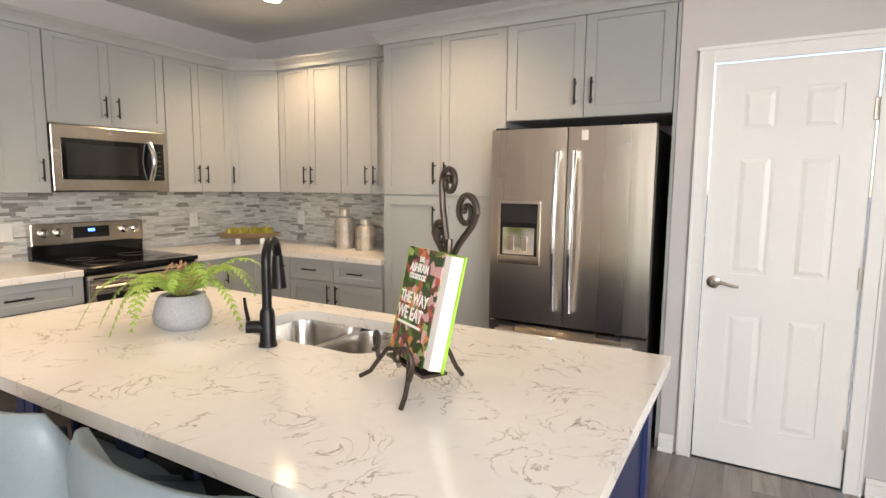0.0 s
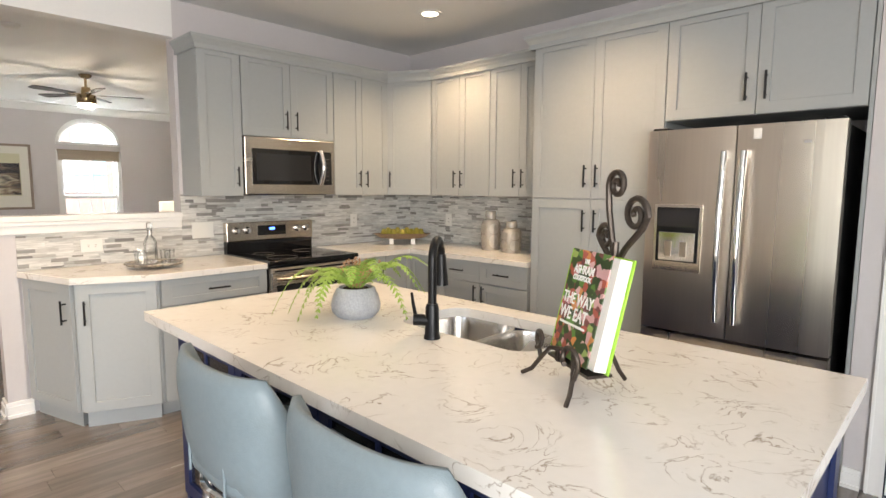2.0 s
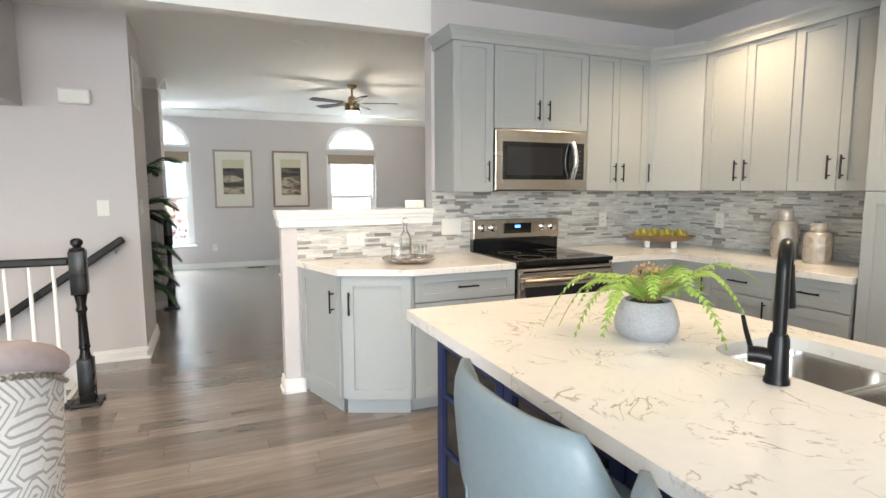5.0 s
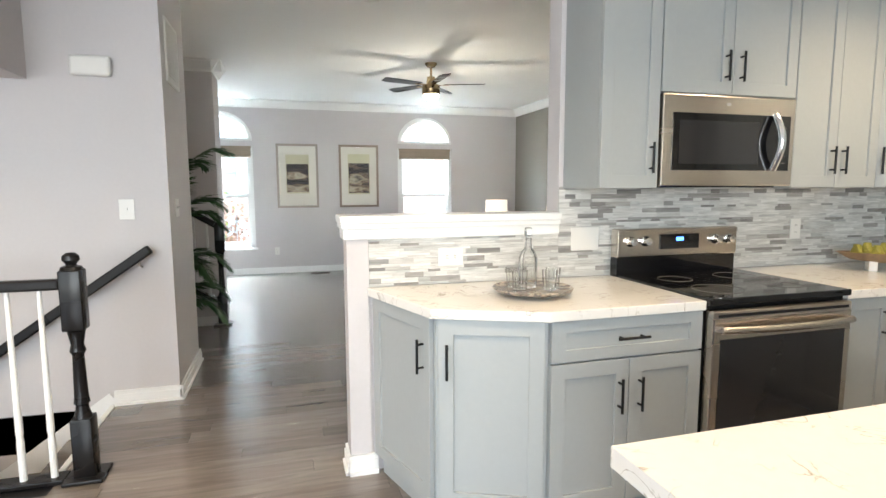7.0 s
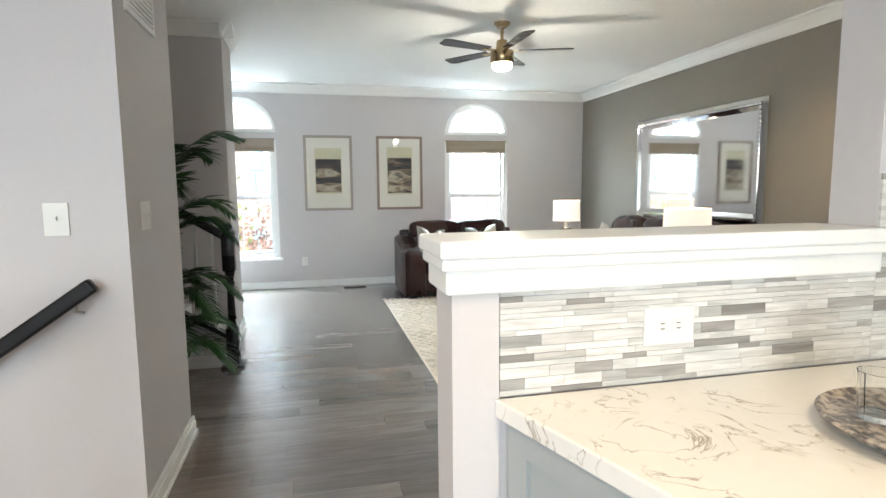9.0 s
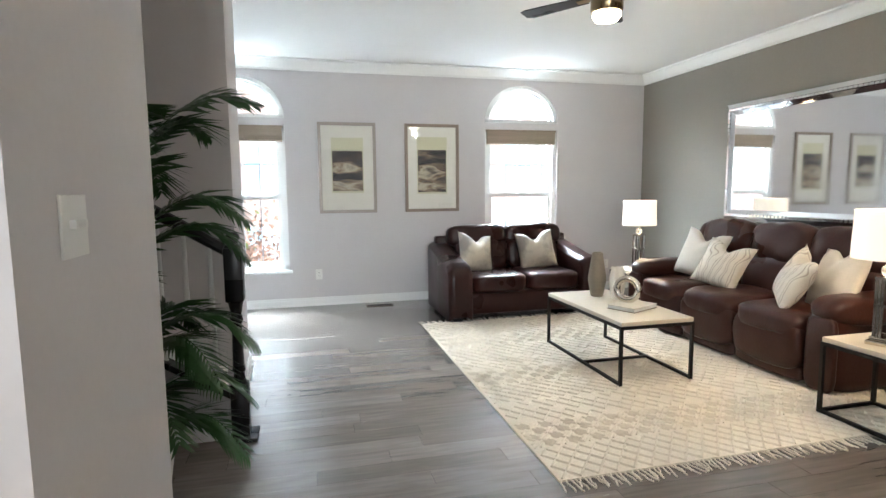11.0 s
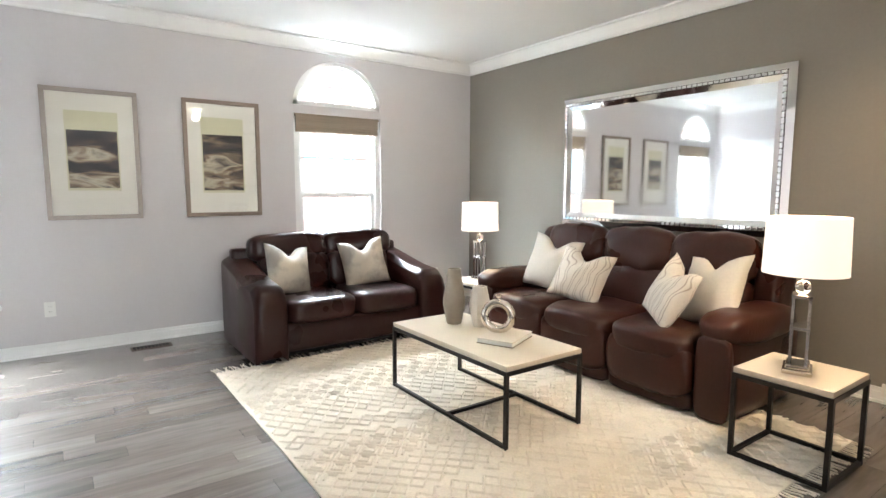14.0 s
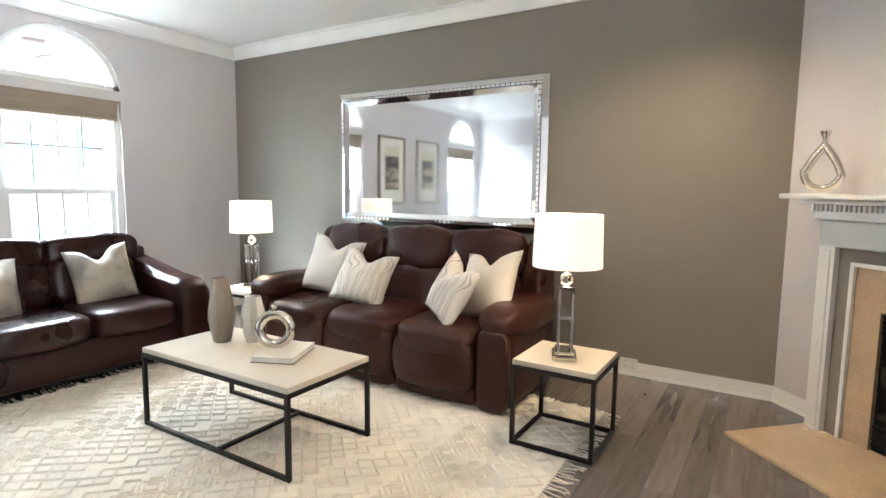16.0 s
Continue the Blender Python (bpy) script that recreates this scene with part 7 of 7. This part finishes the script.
M_BRICK = bpy.data.materials.new("red_brick")
M_BRICK.use_nodes = True
nn, ll_ = M_BRICK.node_tree.nodes, M_BRICK.node_tree.links
bt, tc, sw_ = nn.new("ShaderNodeTexBrick"), nn.new("ShaderNodeTexCoord"), nn.new("ShaderNodeMapping")
sw_.inputs["Rotation"].default_value = (radians(90), 0, 0)
bt.inputs["Color1"].default_value, bt.inputs["Color2"].default_value, bt.inputs["Mortar"].default_value = (0.45, 0.32, 0.26, 1), (0.40, 0.27, 0.21, 1), (0.55, 0.5, 0.46, 1)
bt.inputs["Scale"].default_value = 4.6
ll_.new(tc.outputs["Object"], sw_.inputs[0]), ll_.new(sw_.outputs[0], bt.inputs["Vector"]), ll_.new(bt.outputs[0], nn["Principled BSDF"].inputs["Base Color"])
nn["Principled BSDF"].inputs["Roughness"].default_value = 0.9
facade()
tagged(part("ground", made(box, -400, 400, -400, 600, -3.3, -3.0), mat("street_asphalt", (0.10, 0.10, 0.10), 0.9, vary=0.2)), "grey street and pavement outside", "ground", kind="structure")


def small_tree(x, y, h, color, name):
    t = thing("street_tree", pose(x, y, -3.0), "young street tree with " + name + " leaves", "tree", "street trees")
    bm = bmesh.new()
    tube(bm, [(0, 0, 0), (0.05, 0, h * 0.4), (0.0, 0.05, h * 0.8)], lambda s: 0.07 - 0.05 * s, 8)
    for k in range(7):
        a = 2.4 * k
        tube(bm, [(0, 0, h * (0.35 + 0.06 * k)), (0.7 * math.cos(a), 0.7 * math.sin(a), h * (0.5 + 0.06 * k))], lambda s: 0.03 - 0.02 * s, 6)
    part("trunk", bm, M_BOWL, t)
    bm = bmesh.new()
    for k in range(1500):
        v = Vector((random.gauss(0, 0.55), random.gauss(0, 0.55), h * 0.68 + random.gauss(0, 0.75)))
        d = Vector((random.uniform(-1, 1), random.uniform(-1, 1), random.uniform(-1, 1))).normalized() * 0.09
        e_ = d.orthogonal().normalized() * 0.05
        bm.faces.new([bm.verts.new(v + q) for q in (d, e_, -d, -e_)])
    part("crown", bm, mat(name + "_leaves", color, 0.6, vary=0.4), t)


small_tree(-1.8, 18.5, 3.5, (0.20, 0.26, 0.06), "yellow-green")
small_tree(-0.6, 20.0, 3.0, (0.30, 0.17, 0.11), "red")


# ---- tiles and planks ----
def share(name, size, material, cache={}):
    if name not in cache:
        bm = bmesh.new()
        box(bm, -0.5, 0.5, -0.5, 0.5, -0.5, 0.5)
        me = bpy.data.meshes.new(name)
        bm.to_mesh(me)
        bm.free()
        me.materials.append(material)
        cache[name] = me
    return cache[name]


def tile_field(x0, x1, z0, z1, holes=()):
    """Random strips in courses."""
    out, z = [], z0
    while z < z1 - 0.003:
        h = min(random.choice((0.012, 0.016, 0.024)), z1 - z)
        x = x0 - random.uniform(0, 0.08)
        while x < x1:
            L = random.choice((0.06, 0.09, 0.12, 0.15))
            a, b = max(x, x0), min(x + L, x1)
            if b - a > 0.008:
                out.append((a, b, z, z + h))
            x += L
        z += h
    return out


random.seed(21)
tw = tagged(part("tile_backing", made(box, 1.472, 2.449, W - 0.0025, W + 0.0035, 0.905, 1.13), M_GROUT), "grout bed of the tiled half wall", "tiles", kind="structure")
near, rest = tile_field(1.474, 2.449, 0.907, 1.13), []
picked = near[:300]
rest_m = [(a, b, c, d, "y") for a, b, c, d in near[300:]]
me = share("tile", 1, M_TILE)
for a, b, c, d in picked:
    o = new("tile", me)
    o.parent = tw
    o.location = ((a + b) / 2, W - 0.005, (c + d) / 2)
    o.scale = (b - a - 0.0007, 0.0055, d - c - 0.0007)
rest_m += [(a, b, c, d, "y") for a, b, c, d in tile_field(2.449, XF - 0.001, 0.907, 1.37)]
rest_m += [(a, b, c, d, "x") for a, b, c, d in tile_field(2.052, W - 0.009, 0.907, 1.37)]
verts, faces = [], []
for a, b, c, d, ax in rest_m:
    a, b, c, d = a + 0.0004, b - 0.0004, c + 0.0004, d - 0.0004
    q = [(a, c), (b, c), (b, d), (a, d)]
    i = len(verts)
    if ax == "y":
        verts += [(x, W - 0.0078, z) for x, z in q] + [(x, W - 0.002, z) for x, z in q]
    else:
        verts += [(XF - 0.0078, y, z) for y, z in q] + [(XF - 0.002, y, z) for y, z in q]
    faces += [tuple(i + k for k in f) for f in ((0, 1, 2, 3), (0, 4, 5, 1), (1, 5, 6, 2), (2, 6, 7, 3), (3, 7, 4, 0))]
me = bpy.data.meshes.new("wall_tiles")
me.from_pydata(verts, [], faces)
me.materials.append(M_TILES)
tagged(new("wall_tiles", me), "grey and white mosaic strip tile backsplash", "tiles", kind="stuff")
struct("tile_backing", [(2.4495, XF, W - 0.0025, W + 0.0035, 0.905, 1.37), (XF - 0.0025, XF - 0.0003, 2.052, W - 0.004, 0.905, 1.37)], M_GROUT, "grout bed of the backsplash", "tiles")

random.seed(33)
fl = tagged(part("floor", made(box, 0.1, 0.2, -2.2, -2.1, -0.012, -0.009), M_DARK), "grey-brown wood plank floor", "floor", kind="structure")
me = share("plank", 1, M_PLANK)
PW = 0.124
verts, faces, count = [], [], 0
y = -2.25
row = 0
while y < YW:
    spans = [(XL, 4.08)] if y < -0.0 else ([(XL, XF)] if y + PW < 4.25 else ([(0.035, XM)] if y < 5.27 else ([(BX - 0.13, XM)] if y < 5.92 else [(-0.5, XM)])))
    for s0_, s1_ in spans:
        x = s0_ - random.uniform(0, 1.0)
        while x < s1_:
            L = random.uniform(0.7, 1.25)
            a, b = max(x, s0_), min(x + L, s1_)
            x += L
            if b - a < 0.02:
                continue
            cy = y + PW / 2
            walked = -0.6 < (a + b) / 2 < 2.7 and 2.4 < cy < 10.6
            if walked and count < 300:
                o = new("plank", me)
                o.parent = fl
                o.location = ((a + b) / 2, cy, -0.0052)
                o.scale = (b - a - 0.0016, PW - 0.0010, 0.0104)
                count += 1
            else:
                i = len(verts)
                aa, bb, c, d, z = a + 0.0006, b - 0.0006, y + 0.0005, y + PW - 0.0005, 0.0
                verts += [(aa, c, z), (bb, c, z), (bb, d, z), (aa, d, z), (aa, c, z - 0.0095), (bb, c, z - 0.0095), (bb, d, z - 0.0095), (aa, d, z - 0.0095)]
                faces += [tuple(i + k for k in f) for f in ((0, 1, 2, 3), (0, 4, 5, 1), (1, 5, 6, 2), (2, 6, 7, 3), (3, 7, 4, 0))]
    y += PW
me = bpy.data.meshes.new("floor_planks")
me.from_pydata(verts, [], faces)
me.materials.append(M_PLANKS)
o = new("floor_planks", me)
o.parent = fl
tagged(o, kind="stuff")
